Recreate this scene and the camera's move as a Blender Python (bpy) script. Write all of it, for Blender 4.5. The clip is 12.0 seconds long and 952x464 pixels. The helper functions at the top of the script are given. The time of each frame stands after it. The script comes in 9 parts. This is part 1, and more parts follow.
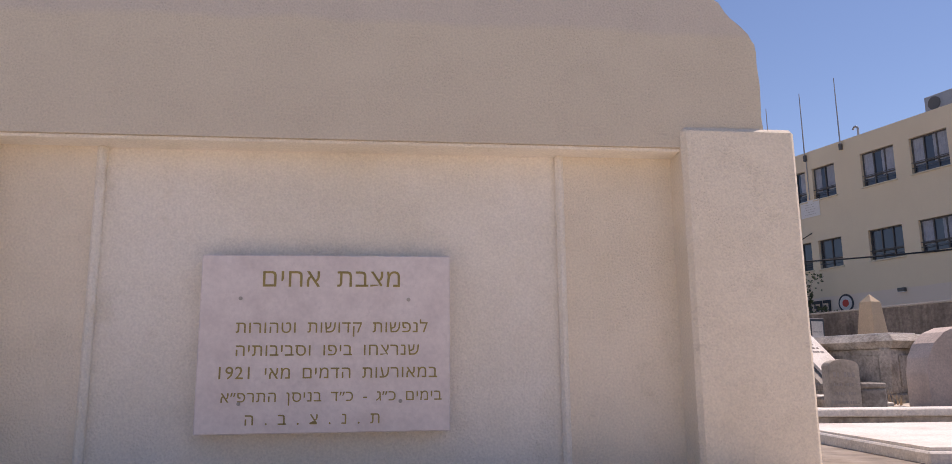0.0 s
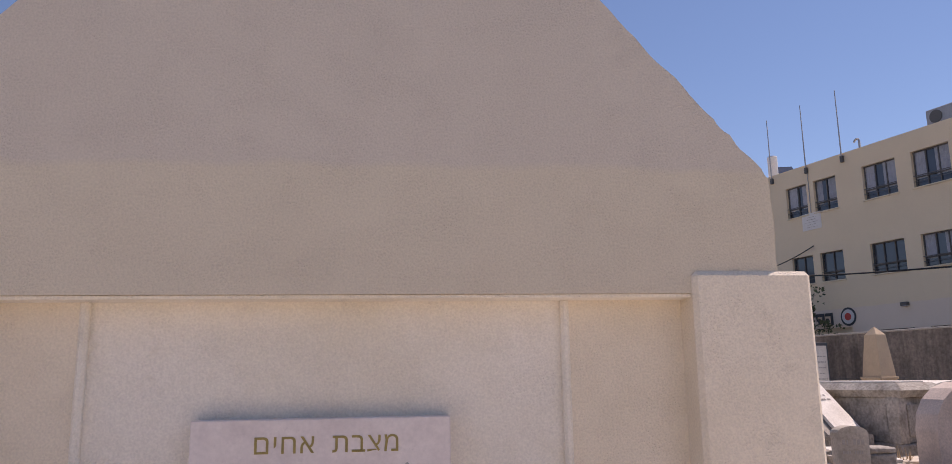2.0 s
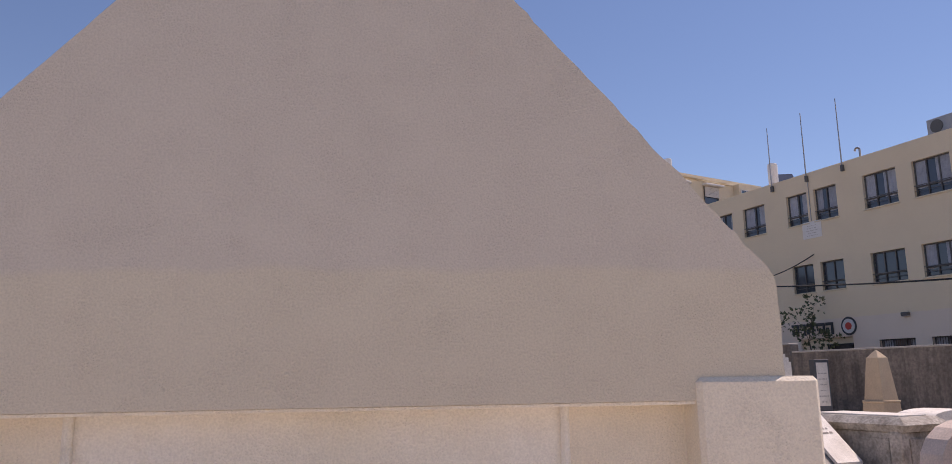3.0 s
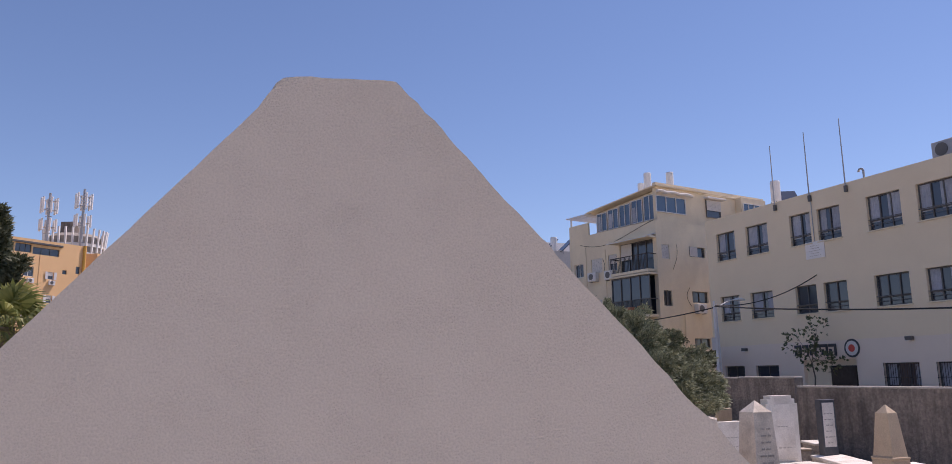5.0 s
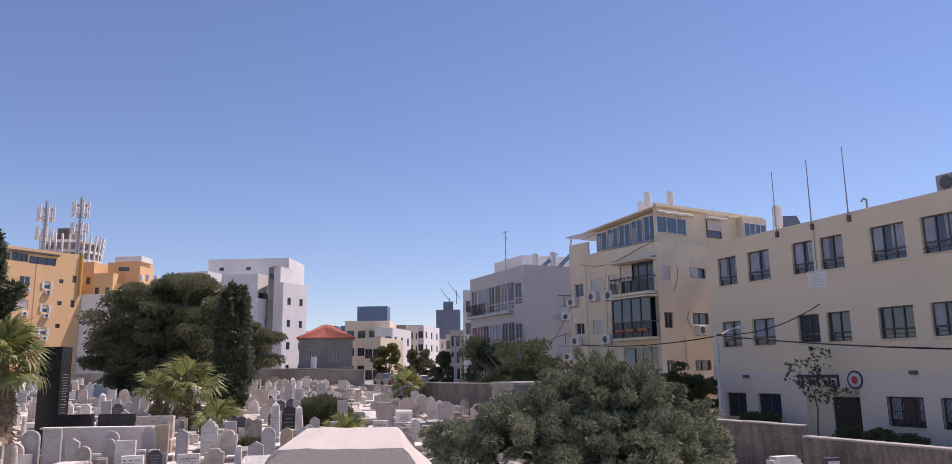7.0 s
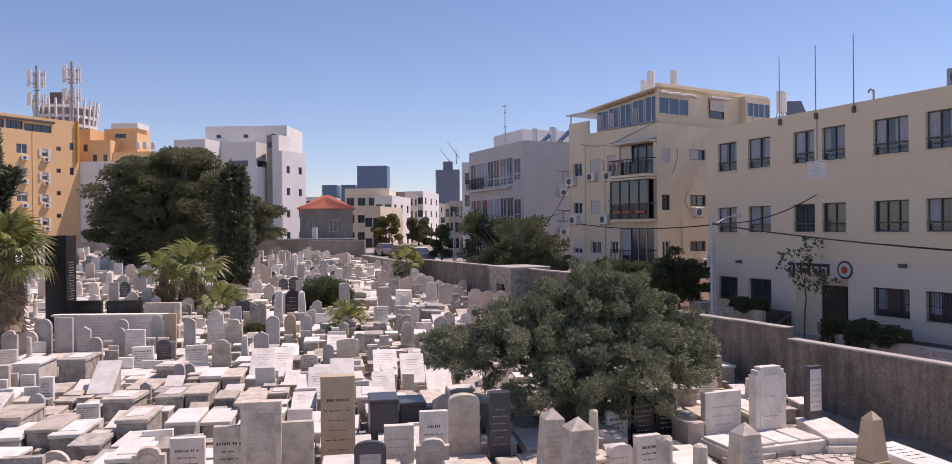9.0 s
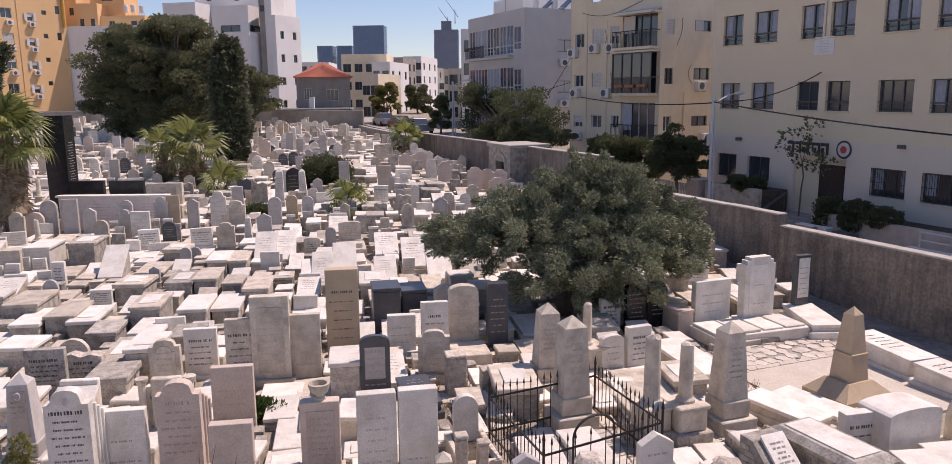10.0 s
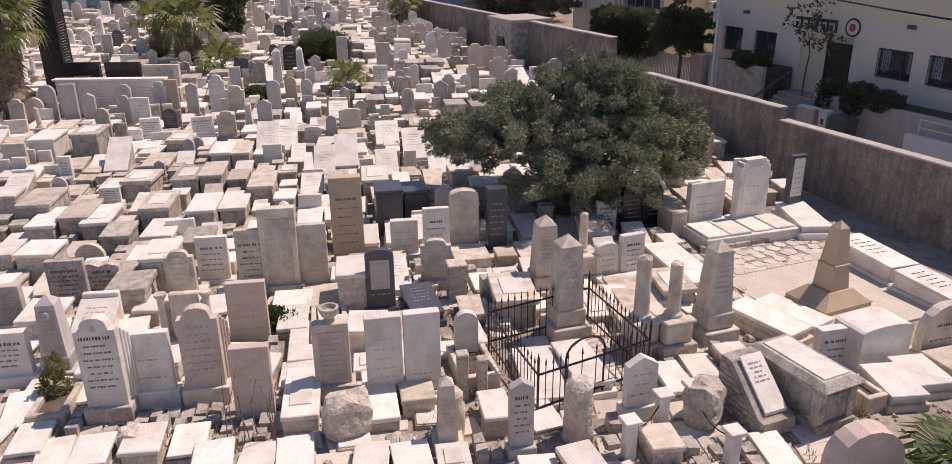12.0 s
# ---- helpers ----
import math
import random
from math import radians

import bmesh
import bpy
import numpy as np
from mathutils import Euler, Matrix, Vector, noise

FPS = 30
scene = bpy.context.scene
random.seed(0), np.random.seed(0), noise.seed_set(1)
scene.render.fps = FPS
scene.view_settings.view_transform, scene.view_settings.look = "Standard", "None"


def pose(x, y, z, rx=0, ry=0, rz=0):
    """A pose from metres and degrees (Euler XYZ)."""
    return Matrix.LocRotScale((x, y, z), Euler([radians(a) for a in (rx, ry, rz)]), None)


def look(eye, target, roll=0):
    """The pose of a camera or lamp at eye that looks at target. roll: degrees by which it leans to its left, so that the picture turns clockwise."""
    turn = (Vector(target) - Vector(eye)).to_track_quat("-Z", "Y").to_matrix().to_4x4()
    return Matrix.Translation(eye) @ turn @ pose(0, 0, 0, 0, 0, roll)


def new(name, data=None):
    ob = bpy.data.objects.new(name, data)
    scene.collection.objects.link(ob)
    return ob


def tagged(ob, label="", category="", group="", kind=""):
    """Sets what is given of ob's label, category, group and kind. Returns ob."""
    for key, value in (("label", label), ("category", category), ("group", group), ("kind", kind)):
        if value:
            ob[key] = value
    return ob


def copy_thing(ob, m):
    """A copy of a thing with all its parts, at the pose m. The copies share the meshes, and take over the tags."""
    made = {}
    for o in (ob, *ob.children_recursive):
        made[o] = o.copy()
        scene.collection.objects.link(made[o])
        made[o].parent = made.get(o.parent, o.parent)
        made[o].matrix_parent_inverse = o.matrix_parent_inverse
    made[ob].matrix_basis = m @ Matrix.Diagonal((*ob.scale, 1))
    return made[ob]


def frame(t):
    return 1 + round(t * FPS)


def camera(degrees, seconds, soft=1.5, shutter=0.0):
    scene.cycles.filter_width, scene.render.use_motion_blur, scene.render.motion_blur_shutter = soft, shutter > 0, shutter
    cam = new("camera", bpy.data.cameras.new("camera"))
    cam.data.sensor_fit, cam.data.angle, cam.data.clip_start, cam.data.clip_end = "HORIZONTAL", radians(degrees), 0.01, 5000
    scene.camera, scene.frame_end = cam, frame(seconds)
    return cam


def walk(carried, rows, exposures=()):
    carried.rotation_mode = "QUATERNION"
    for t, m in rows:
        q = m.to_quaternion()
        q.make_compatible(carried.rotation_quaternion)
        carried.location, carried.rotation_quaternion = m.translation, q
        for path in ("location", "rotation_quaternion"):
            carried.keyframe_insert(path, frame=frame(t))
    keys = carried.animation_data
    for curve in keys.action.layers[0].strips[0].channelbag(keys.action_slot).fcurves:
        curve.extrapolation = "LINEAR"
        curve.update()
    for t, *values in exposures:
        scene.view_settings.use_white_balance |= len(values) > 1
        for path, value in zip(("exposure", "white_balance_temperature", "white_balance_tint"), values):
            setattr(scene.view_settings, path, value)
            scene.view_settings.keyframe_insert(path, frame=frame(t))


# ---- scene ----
cam = camera(63.8, 12.0, 0.6)
PATH = [
    (0, (0.228, 0.203, 0.437), (0.126, 2.008, 0.776), -0.6),
    (0.5, (0.229, 0.195, 0.559), (0.127, 2.000, 0.900), -0.7),
    (1, (0.225, 0.213, 0.701), (0.123, 2.018, 1.043), -0.7),
    (1.5, (0.225, 0.220, 0.888), (0.123, 2.026, 1.228), -0.8),
    (2, (0.228, 0.239, 1.087), (0.126, 2.044, 1.429), -0.9),
    (2.5, (0.237, 0.258, 1.309), (0.134, 2.064, 1.650), -0.9),
    (3, (0.242, 0.266, 1.531), (0.141, 2.071, 1.872), -0.9),
    (5, (0.178, 0.290, 2.578), (0.078, 2.096, 2.915), -0.8),
    (5.5, (0.164, 0.315, 2.879), (0.064, 2.121, 3.215), -0.8),
    (6, (0.146, 0.337, 3.283), (0.048, 2.144, 3.619), -0.8),
    (6.5, (0.113, 0.371, 3.647), (0.017, 2.178, 3.983), -0.8),
    (8.3, (0.190, 0.362, 5.006), (0.091, 2.187, 5.227), -0.7),
    (8.5, (0.198, 0.348, 5.089), (0.098, 2.178, 5.260), -0.6),
    (9, (0.201, 0.293, 5.469), (0.101, 2.130, 5.466), -0.5),
    (9.5, (0.210, 0.244, 5.820), (0.109, 2.075, 5.664), -0.5),
    (10, (0.224, 0.172, 6.225), (0.124, 1.980, 5.896), -0.5),
    (10.5, (0.231, 0.120, 6.588), (0.131, 1.894, 6.113), -0.5),
    (11, (0.236, 0.072, 6.970), (0.136, 1.802, 6.354), -0.5),
    (11.5, (0.242, 0.096, 7.307), (0.142, 1.809, 6.642), -0.6),
    (12, (0.258, 0.106, 7.550), (0.158, 1.819, 6.884), -0.6),
]
walk(cam, [(t, look(eye, target, roll)) for t, eye, target, roll in PATH], [(0, 0.08, 7150, 27), (3, 0.0, 7100, 28), (5.5, 0.08, 6640, 29), (8.5, 0.1, 6800, 30), (12, 0.03, 7250, 26)])

# ---- light ----
SUN = Vector((0.66, 0.42, 1.35)).normalized()
world = bpy.data.worlds.new("sky")
scene.world = world
world.use_nodes = True
wn = world.node_tree.nodes
sky = wn.new("ShaderNodeTexSky")
sky.sky_type = "NISHITA"
sky.sun_disc = False
sky.sun_elevation = math.asin(SUN.z)
sky.sun_rotation = math.atan2(SUN.x, SUN.y)
sky.air_density, sky.dust_density, sky.ozone_density = 1.0, 0.05, 5.6
wn["Background"].inputs["Strength"].default_value = 0.115
world.node_tree.links.new(sky.outputs["Color"], wn["Background"].inputs["Color"])
sun = new("sun", bpy.data.lights.new("sun", "SUN"))
sun.data.energy, sun.data.angle, sun.data.color = 4.0, radians(0.5), (1.0, 0.95, 0.88)
sun.matrix_world = look((0, 0, 60), Vector((0, 0, 60)) - SUN)


# ---- materials ----
def material(name, color, rough=0.85, second=None, scale=3.0, grain=40.0, bump=0.25, stain=0.5, vary=0.12, metal=0.0, fine=0.12, distance=0.02):
    """Two scales of colour change, grain relief, and a slight change of tone from one object to the next."""
    m = bpy.data.materials.new(name)
    m.use_nodes = True
    t = m.node_tree
    n, l = t.nodes, t.links
    bsdf = n["Principled BSDF"]
    bsdf.inputs["Roughness"].default_value = rough
    bsdf.inputs["Metallic"].default_value = metal
    co = n.new("ShaderNodeTexCoord")
    info = n.new("ShaderNodeObjectInfo")
    shift = n.new("ShaderNodeVectorMath")
    shift.operation = "ADD"
    mul = n.new("ShaderNodeVectorMath")
    mul.operation = "SCALE"
    mul.inputs["Scale"].default_value = 13.0
    l.new(info.outputs["Location"], mul.inputs[0])
    l.new(co.outputs["Object"], shift.inputs[0])
    l.new(mul.outputs[0], shift.inputs[1])
    big = n.new("ShaderNodeTexNoise")
    big.inputs["Scale"].default_value = scale
    big.inputs["Detail"].default_value = 6
    big.inputs["Roughness"].default_value = 0.62
    small = n.new("ShaderNodeTexNoise")
    small.inputs["Scale"].default_value = grain
    small.inputs["Detail"].default_value = 4
    l.new(shift.outputs[0], big.inputs["Vector"])
    l.new(shift.outputs[0], small.inputs["Vector"])
    ramp = n.new("ShaderNodeValToRGB")
    ramp.color_ramp.elements[0].position = 0.42
    ramp.color_ramp.elements[1].position = 0.68
    l.new(big.outputs["Fac"], ramp.inputs["Fac"])
    s = second or tuple(c * 0.7 for c in color)
    amount = n.new("ShaderNodeMath")
    amount.operation = "MULTIPLY"
    amount.inputs[1].default_value = stain
    l.new(ramp.outputs["Color"], amount.inputs[0])
    mix = n.new("ShaderNodeMix")
    mix.data_type = "RGBA"
    mix.inputs[6].default_value = (*color, 1)
    mix.inputs[7].default_value = (*s, 1)
    # blotches and pits at a middle scale
    mid = n.new("ShaderNodeTexNoise")
    mid.inputs["Scale"].default_value = scale * 5.5
    mid.inputs["Detail"].default_value = 5
    mid.inputs["Roughness"].default_value = 0.7
    l.new(shift.outputs[0], mid.inputs["Vector"])
    pit = n.new("ShaderNodeMapRange")
    pit.inputs["From Min"].default_value = 0.56
    pit.inputs["From Max"].default_value = 0.70
    pit.inputs["To Max"].default_value = stain * 0.7
    l.new(mid.outputs["Fac"], pit.inputs["Value"])
    most = n.new("ShaderNodeMath")
    most.operation = "MAXIMUM"
    l.new(amount.outputs[0], most.inputs[0])
    l.new(pit.outputs[0], most.inputs[1])
    l.new(most.outputs[0], mix.inputs[0])
    hsv = n.new("ShaderNodeHueSaturation")
    val = n.new("ShaderNodeMapRange")
    val.inputs["To Min"].default_value = 1 - vary
    val.inputs["To Max"].default_value = 1 + vary
    l.new(info.outputs["Random"], val.inputs["Value"])
    gr = n.new("ShaderNodeMapRange")
    gr.inputs["From Min"].default_value = 0.25
    gr.inputs["From Max"].default_value = 0.75
    gr.inputs["To Min"].default_value = 1 - fine
    gr.inputs["To Max"].default_value = 1 + fine
    l.new(small.outputs["Fac"], gr.inputs["Value"])
    both = n.new("ShaderNodeMath")
    both.operation = "MULTIPLY"
    l.new(val.outputs[0], both.inputs[0])
    l.new(gr.outputs[0], both.inputs[1])
    l.new(both.outputs[0], hsv.inputs["Value"])
    l.new(mix.outputs[2], hsv.inputs["Color"])
    l.new(hsv.outputs["Color"], bsdf.inputs["Base Color"])
    if bump:
        b = n.new("ShaderNodeBump")
        patchy = n.new("ShaderNodeMapRange")
        patchy.inputs["From Min"].default_value = 0.38
        patchy.inputs["From Max"].default_value = 0.66
        patchy.inputs["To Min"].default_value = bump * 0.4
        patchy.inputs["To Max"].default_value = bump
        l.new(mid.outputs["Fac"], patchy.inputs["Value"])
        l.new(patchy.outputs[0], b.inputs["Strength"])
        b.inputs["Distance"].default_value = distance
        l.new(small.outputs["Fac"], b.inputs["Height"])
        l.new(b.outputs["Normal"], bsdf.inputs["Normal"])
    return m


def leaf_material(name, color, second, vary=0.35, rough=0.6, sheer=0.4):
    m = bpy.data.materials.new(name)
    m.use_nodes = True
    n, l = m.node_tree.nodes, m.node_tree.links
    bsdf = n["Principled BSDF"]
    bsdf.inputs["Roughness"].default_value = rough
    geo = n.new("ShaderNodeNewGeometry")
    mix = n.new("ShaderNodeMix")
    mix.data_type = "RGBA"
    mix.inputs[6].default_value = (*color, 1)
    mix.inputs[7].default_value = (*second, 1)
    l.new(geo.outputs["Random Per Island"], mix.inputs[0])
    hsv = n.new("ShaderNodeHueSaturation")
    co = n.new("ShaderNodeTexCoord")
    no = n.new("ShaderNodeTexNoise")
    no.inputs["Scale"].default_value = 1.3
    l.new(co.outputs["Object"], no.inputs["Vector"])
    r = n.new("ShaderNodeMapRange")
    r.inputs["To Min"].default_value = 1 - vary
    r.inputs["To Max"].default_value = 1 + vary
    l.new(no.outputs["Fac"], r.inputs["Value"])
    l.new(r.outputs[0], hsv.inputs["Value"])
    l.new(mix.outputs[2], hsv.inputs["Color"])
    l.new(hsv.outputs["Color"], bsdf.inputs["Base Color"])
    thin = n.new("ShaderNodeBsdfTranslucent")
    l.new(hsv.outputs["Color"], thin.inputs["Color"])
    both = n.new("ShaderNodeMixShader")
    both.inputs[0].default_value = sheer
    l.new(bsdf.outputs[0], both.inputs[1])
    l.new(thin.outputs[0], both.inputs[2])
    l.new(both.outputs[0], n["Material Output"].inputs["Surface"])
    return m


def glass_material(name, color, rough=0.08, ior=1.5):
    m = bpy.data.materials.new(name)
    m.use_nodes = True
    bsdf = m.node_tree.nodes["Principled BSDF"]
    bsdf.inputs["Base Color"].default_value = (*color, 1)
    bsdf.inputs["Roughness"].default_value = rough
    bsdf.inputs["IOR"].default_value = ior
    return m


# Ground bounce is put into the memorial's lower stucco colours; the gable's copy is greyer.
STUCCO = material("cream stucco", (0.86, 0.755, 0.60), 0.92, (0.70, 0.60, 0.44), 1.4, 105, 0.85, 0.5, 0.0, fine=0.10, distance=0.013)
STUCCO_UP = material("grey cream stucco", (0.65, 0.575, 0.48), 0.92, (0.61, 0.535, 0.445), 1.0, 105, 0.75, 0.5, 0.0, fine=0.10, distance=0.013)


def two_coats(m, z, low, high):
    """A later coat of stucco below the height z, with an uneven upper edge."""
    n, l = m.node_tree.nodes, m.node_tree.links
    bsdf = n["Principled BSDF"]
    old = bsdf.inputs["Base Color"].links[0].from_socket
    co, sep, no = n.new("ShaderNodeTexCoord"), n.new("ShaderNodeSeparateXYZ"), n.new("ShaderNodeTexNoise")
    no.inputs["Scale"].default_value = 2.2
    no.inputs["Detail"].default_value = 8
    l.new(co.outputs["Object"], sep.inputs[0])
    l.new(co.outputs["Object"], no.inputs["Vector"])
    edge = n.new("ShaderNodeMath")
    edge.operation = "MULTIPLY_ADD"
    edge.inputs[1].default_value = 0.10
    l.new(no.outputs["Fac"], edge.inputs[0])
    l.new(sep.outputs["Z"], edge.inputs[2])
    r = n.new("ShaderNodeMapRange")
    r.inputs["From Min"].default_value = z + 0.04
    r.inputs["From Max"].default_value = z + 0.075
    l.new(edge.outputs[0], r.inputs["Value"])
    mix = n.new("ShaderNodeMix")
    mix.data_type, mix.blend_type = "RGBA", "MULTIPLY"
    tone = n.new("ShaderNodeMix")
    tone.data_type = "RGBA"
    tone.inputs[6].default_value, tone.inputs[7].default_value = (*low, 1), (*high, 1)
    l.new(r.outputs[0], tone.inputs[0])
    mix.inputs[0].default_value = 1.0
    l.new(old, mix.inputs[6])
    l.new(tone.outputs[2], mix.inputs[7])
    l.new(mix.outputs[2], bsdf.inputs["Base Color"])


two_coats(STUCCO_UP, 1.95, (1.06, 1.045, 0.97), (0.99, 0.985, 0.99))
STUCCO_W = material("whitish stucco", (0.88, 0.81, 0.70), 0.92, (0.76, 0.68, 0.53), 1.1, 105, 0.85, 0.6, 0.0, fine=0.10, distance=0.013)
PLATE = material("veined pale marble", (0.80, 0.71, 0.66), 0.45, (0.60, 0.505, 0.475), 7.0, 60, 0.1, 0.5, 0.0, fine=0.06)
GILT = material("faded gilt paint", (0.36, 0.27, 0.08), 0.5, (0.20, 0.15, 0.06), 30, 80, 0.1, 0.5, 0.0)
WHITE = material("white limestone", (0.80, 0.745, 0.66), 0.75, (0.46, 0.395, 0.315), 2.6, 55, 0.4, 0.5, 0.12, fine=0.16)
CREAM = material("cream limestone", (0.65, 0.565, 0.455), 0.8, (0.34, 0.28, 0.21), 3.0, 48, 0.5, 0.75, 0.16, fine=0.22)
PINK = material("pinkish limestone", (0.61, 0.495, 0.41), 0.75, (0.45, 0.35, 0.28), 3.0, 45, 0.3, 0.65, 0.12, fine=0.16)
TAN = material("tan sandstone", (0.55, 0.42, 0.28), 0.85, (0.42, 0.32, 0.22), 3.0, 50, 0.25, 0.6, 0.08)
OLD = material("weathered grey limestone", (0.49, 0.44, 0.375), 0.95, (0.20, 0.17, 0.135), 4.0, 28, 0.9, 0.85, 0.18, fine=0.3)
ROUGH = material("rough hewn stone", (0.60, 0.52, 0.43), 0.95, (0.36, 0.29, 0.23), 5.0, 18, 1.0, 0.7, 0.15, fine=0.25, distance=0.05)
GREY = material("grey marble", (0.50, 0.46, 0.425), 0.5, (0.34, 0.31, 0.285), 4.0, 50, 0.1, 0.6, 0.12)
DARK = material("dark granite", (0.07, 0.075, 0.085), 0.35, (0.12, 0.12, 0.13), 6.0, 120, 0.03, 0.5, 0.15)
BLACK = material("black granite", (0.018, 0.018, 0.02), 0.25, (0.04, 0.04, 0.045), 6.0, 150, 0.02, 0.5, 0.1)
INK = material("dark lettering paint", (0.08, 0.07, 0.065), 0.7, None, 9, 60, 0, 0.5, 0.2)
PALE_INK = material("worn engraved lettering", (0.47, 0.42, 0.365), 0.8, None, 9, 60, 0, 0.5, 0.15)
GOLD_INK = material("pale lettering on dark stone", (0.42, 0.38, 0.30), 0.6, None, 9, 60, 0, 0.4, 0.1)
GROUND = material("pale dusty ground", (0.36, 0.305, 0.245), 1.0, (0.17, 0.14, 0.11), 0.5, 6, 1.0, 0.75, 0.0, fine=0.3, distance=0.06)
PAVING = material("pale paving stone", (0.62, 0.55, 0.46), 0.9, (0.46, 0.39, 0.31), 3.0, 30, 0.4, 0.6, 0.14)
SCREED = material("smooth pale concrete", (0.60, 0.53, 0.44), 0.9, (0.48, 0.41, 0.33), 1.0, 20, 0.25, 0.6, 0.0)
SOIL = material("dark plot soil", (0.10, 0.075, 0.055), 1.0, (0.20, 0.15, 0.11), 5.0, 30, 1.0, 0.6, 0.1)
CONCRETE = material("stained old plaster wall", (0.29, 0.24, 0.195), 0.95, (0.13, 0.105, 0.088), 0.9, 14, 0.9, 0.9, 0.0, fine=0.3, distance=0.05)
COPING = material("pale wall coping", (0.46, 0.415, 0.36), 0.9, (0.34, 0.30, 0.26), 2.0, 20, 0.4, 0.7, 0.0)
ASPHALT = material("asphalt", (0.055, 0.053, 0.05), 0.95, (0.09, 0.085, 0.08), 0.6, 40, 0.5, 0.6, 0.0)
PAVEMENT = material("grey pavement", (0.42, 0.38, 0.33), 0.95, (0.22, 0.20, 0.18), 1.5, 20, 0.4, 0.6, 0.0)
YELLOW = material("pale yellow render", (0.83, 0.69, 0.495), 0.92, (0.74, 0.61, 0.435), 0.35, 30, 0.25, 0.5, 0.0, fine=0.05)
BEIGE = material("beige render", (0.78, 0.665, 0.485), 0.92, (0.62, 0.52, 0.385), 0.4, 25, 0.3, 0.55, 0.0, fine=0.06)
GREYCLAD = material("grey stone cladding", (0.58, 0.555, 0.53), 0.85, (0.47, 0.45, 0.43), 0.8, 20, 0.2, 0.5, 0.0)
ORANGE = material("orange render", (0.82, 0.52, 0.26), 0.9, (0.74, 0.46, 0.225), 0.3, 25, 0.2, 0.5, 0.0, fine=0.05)
PLASTER = material("white render", (0.82, 0.785, 0.74), 0.9, (0.70, 0.66, 0.615), 0.3, 25, 0.2, 0.5, 0.0, fine=0.05)
DIRTY = material("dirty grey render", (0.37, 0.33, 0.285), 0.95, (0.23, 0.20, 0.17), 0.6, 20, 0.4, 0.7, 0.0)
RED = material("red roof tile", (0.42, 0.13, 0.08), 0.85, (0.28, 0.09, 0.06), 1.0, 30, 0.4, 0.6, 0.08)
BLUE_TOWER = material("blue-grey tower cladding", (0.16, 0.24, 0.36), 0.4, (0.12, 0.19, 0.30), 0.1, 5, 0, 0.5, 0.0)
GREY_TOWER = material("unfinished concrete tower", (0.24, 0.27, 0.34), 0.9, (0.19, 0.21, 0.27), 0.1, 5, 0.1, 0.5, 0.0)
PANE = glass_material("window glass", (0.05, 0.058, 0.075), 0.08, 1.75)
# The blue base colour stands in for sky reflected in the glass.
SKY_PANE = glass_material("bright window glass", (0.10, 0.16, 0.24), 0.05)
FRAME = material("dark aluminium frame", (0.11, 0.105, 0.10), 0.5, None, 5, 50, 0, 0.3, 0.05)
FRAME_W = material("white frame", (0.70, 0.68, 0.66), 0.6, None, 5, 50, 0, 0.2, 0.05)
SHUTTER = material("pale roller shutter", (0.62, 0.58, 0.53), 0.7, None, 3, 40, 0.1, 0.3, 0.06)
CURTAIN = material("pale curtain", (0.40, 0.42, 0.47), 0.95, (0.26, 0.27, 0.31), 4, 40, 0.1, 0.6, 0.1)
IRON = material("rusty black iron", (0.035, 0.028, 0.026), 0.6, (0.09, 0.05, 0.035), 8, 60, 0.2, 0.6, 0.1, metal=0.3)
STEEL = material("galvanised steel", (0.40, 0.40, 0.41), 0.5, (0.28, 0.28, 0.29), 4, 50, 0.05, 0.4, 0.05, metal=0.4)
TANK = material("white enamel tank", (0.76, 0.75, 0.73), 0.4, None, 3, 30, 0.02, 0.2, 0.04)
CABLE = material("black cable", (0.02, 0.02, 0.02), 0.7, None, 5, 50, 0, 0.2, 0.0)
BARK = material("grey brown bark", (0.20, 0.155, 0.12), 0.95, (0.11, 0.085, 0.065), 6, 30, 1.0, 0.7, 0.1, distance=0.05)
JUNIPER = leaf_material("dusty green conifer needles", (0.125, 0.14, 0.078), (0.40, 0.41, 0.265), rough=0.85, sheer=0.15)
OLIVE = leaf_material("olive green leaves", (0.10, 0.112, 0.055), (0.24, 0.245, 0.13))
LEAF = leaf_material("dark green leaves", (0.065, 0.080, 0.036), (0.18, 0.195, 0.095))
YOUNG = leaf_material("yellowish green leaves", (0.16, 0.17, 0.05), (0.34, 0.30, 0.11))
LEAF_B = leaf_material("fresh green leaves", (0.05, 0.09, 0.02), (0.12, 0.16, 0.05))
CYPRESS = leaf_material("cypress green", (0.06, 0.072, 0.036), (0.14, 0.15, 0.08), sheer=0.2)
PALM = leaf_material("palm green", (0.13, 0.16, 0.045), (0.32, 0.32, 0.11), 0.2, 0.5)
THATCH = leaf_material("dry palm leaves", (0.27, 0.20, 0.13), (0.46, 0.36, 0.24), 0.3, 0.9)
SIGN_DARK = material("dark sign metal", (0.05, 0.05, 0.055), 0.5, None, 3, 30, 0, 0.2, 0.0)
SIGN_RED = material("red sign paint", (0.60, 0.07, 0.05), 0.5, None, 3, 30, 0, 0.2, 0.0)
TERRACOTTA = material("terracotta", (0.42, 0.16, 0.09), 0.85, None, 6, 40, 0.2, 0.5, 0.1)


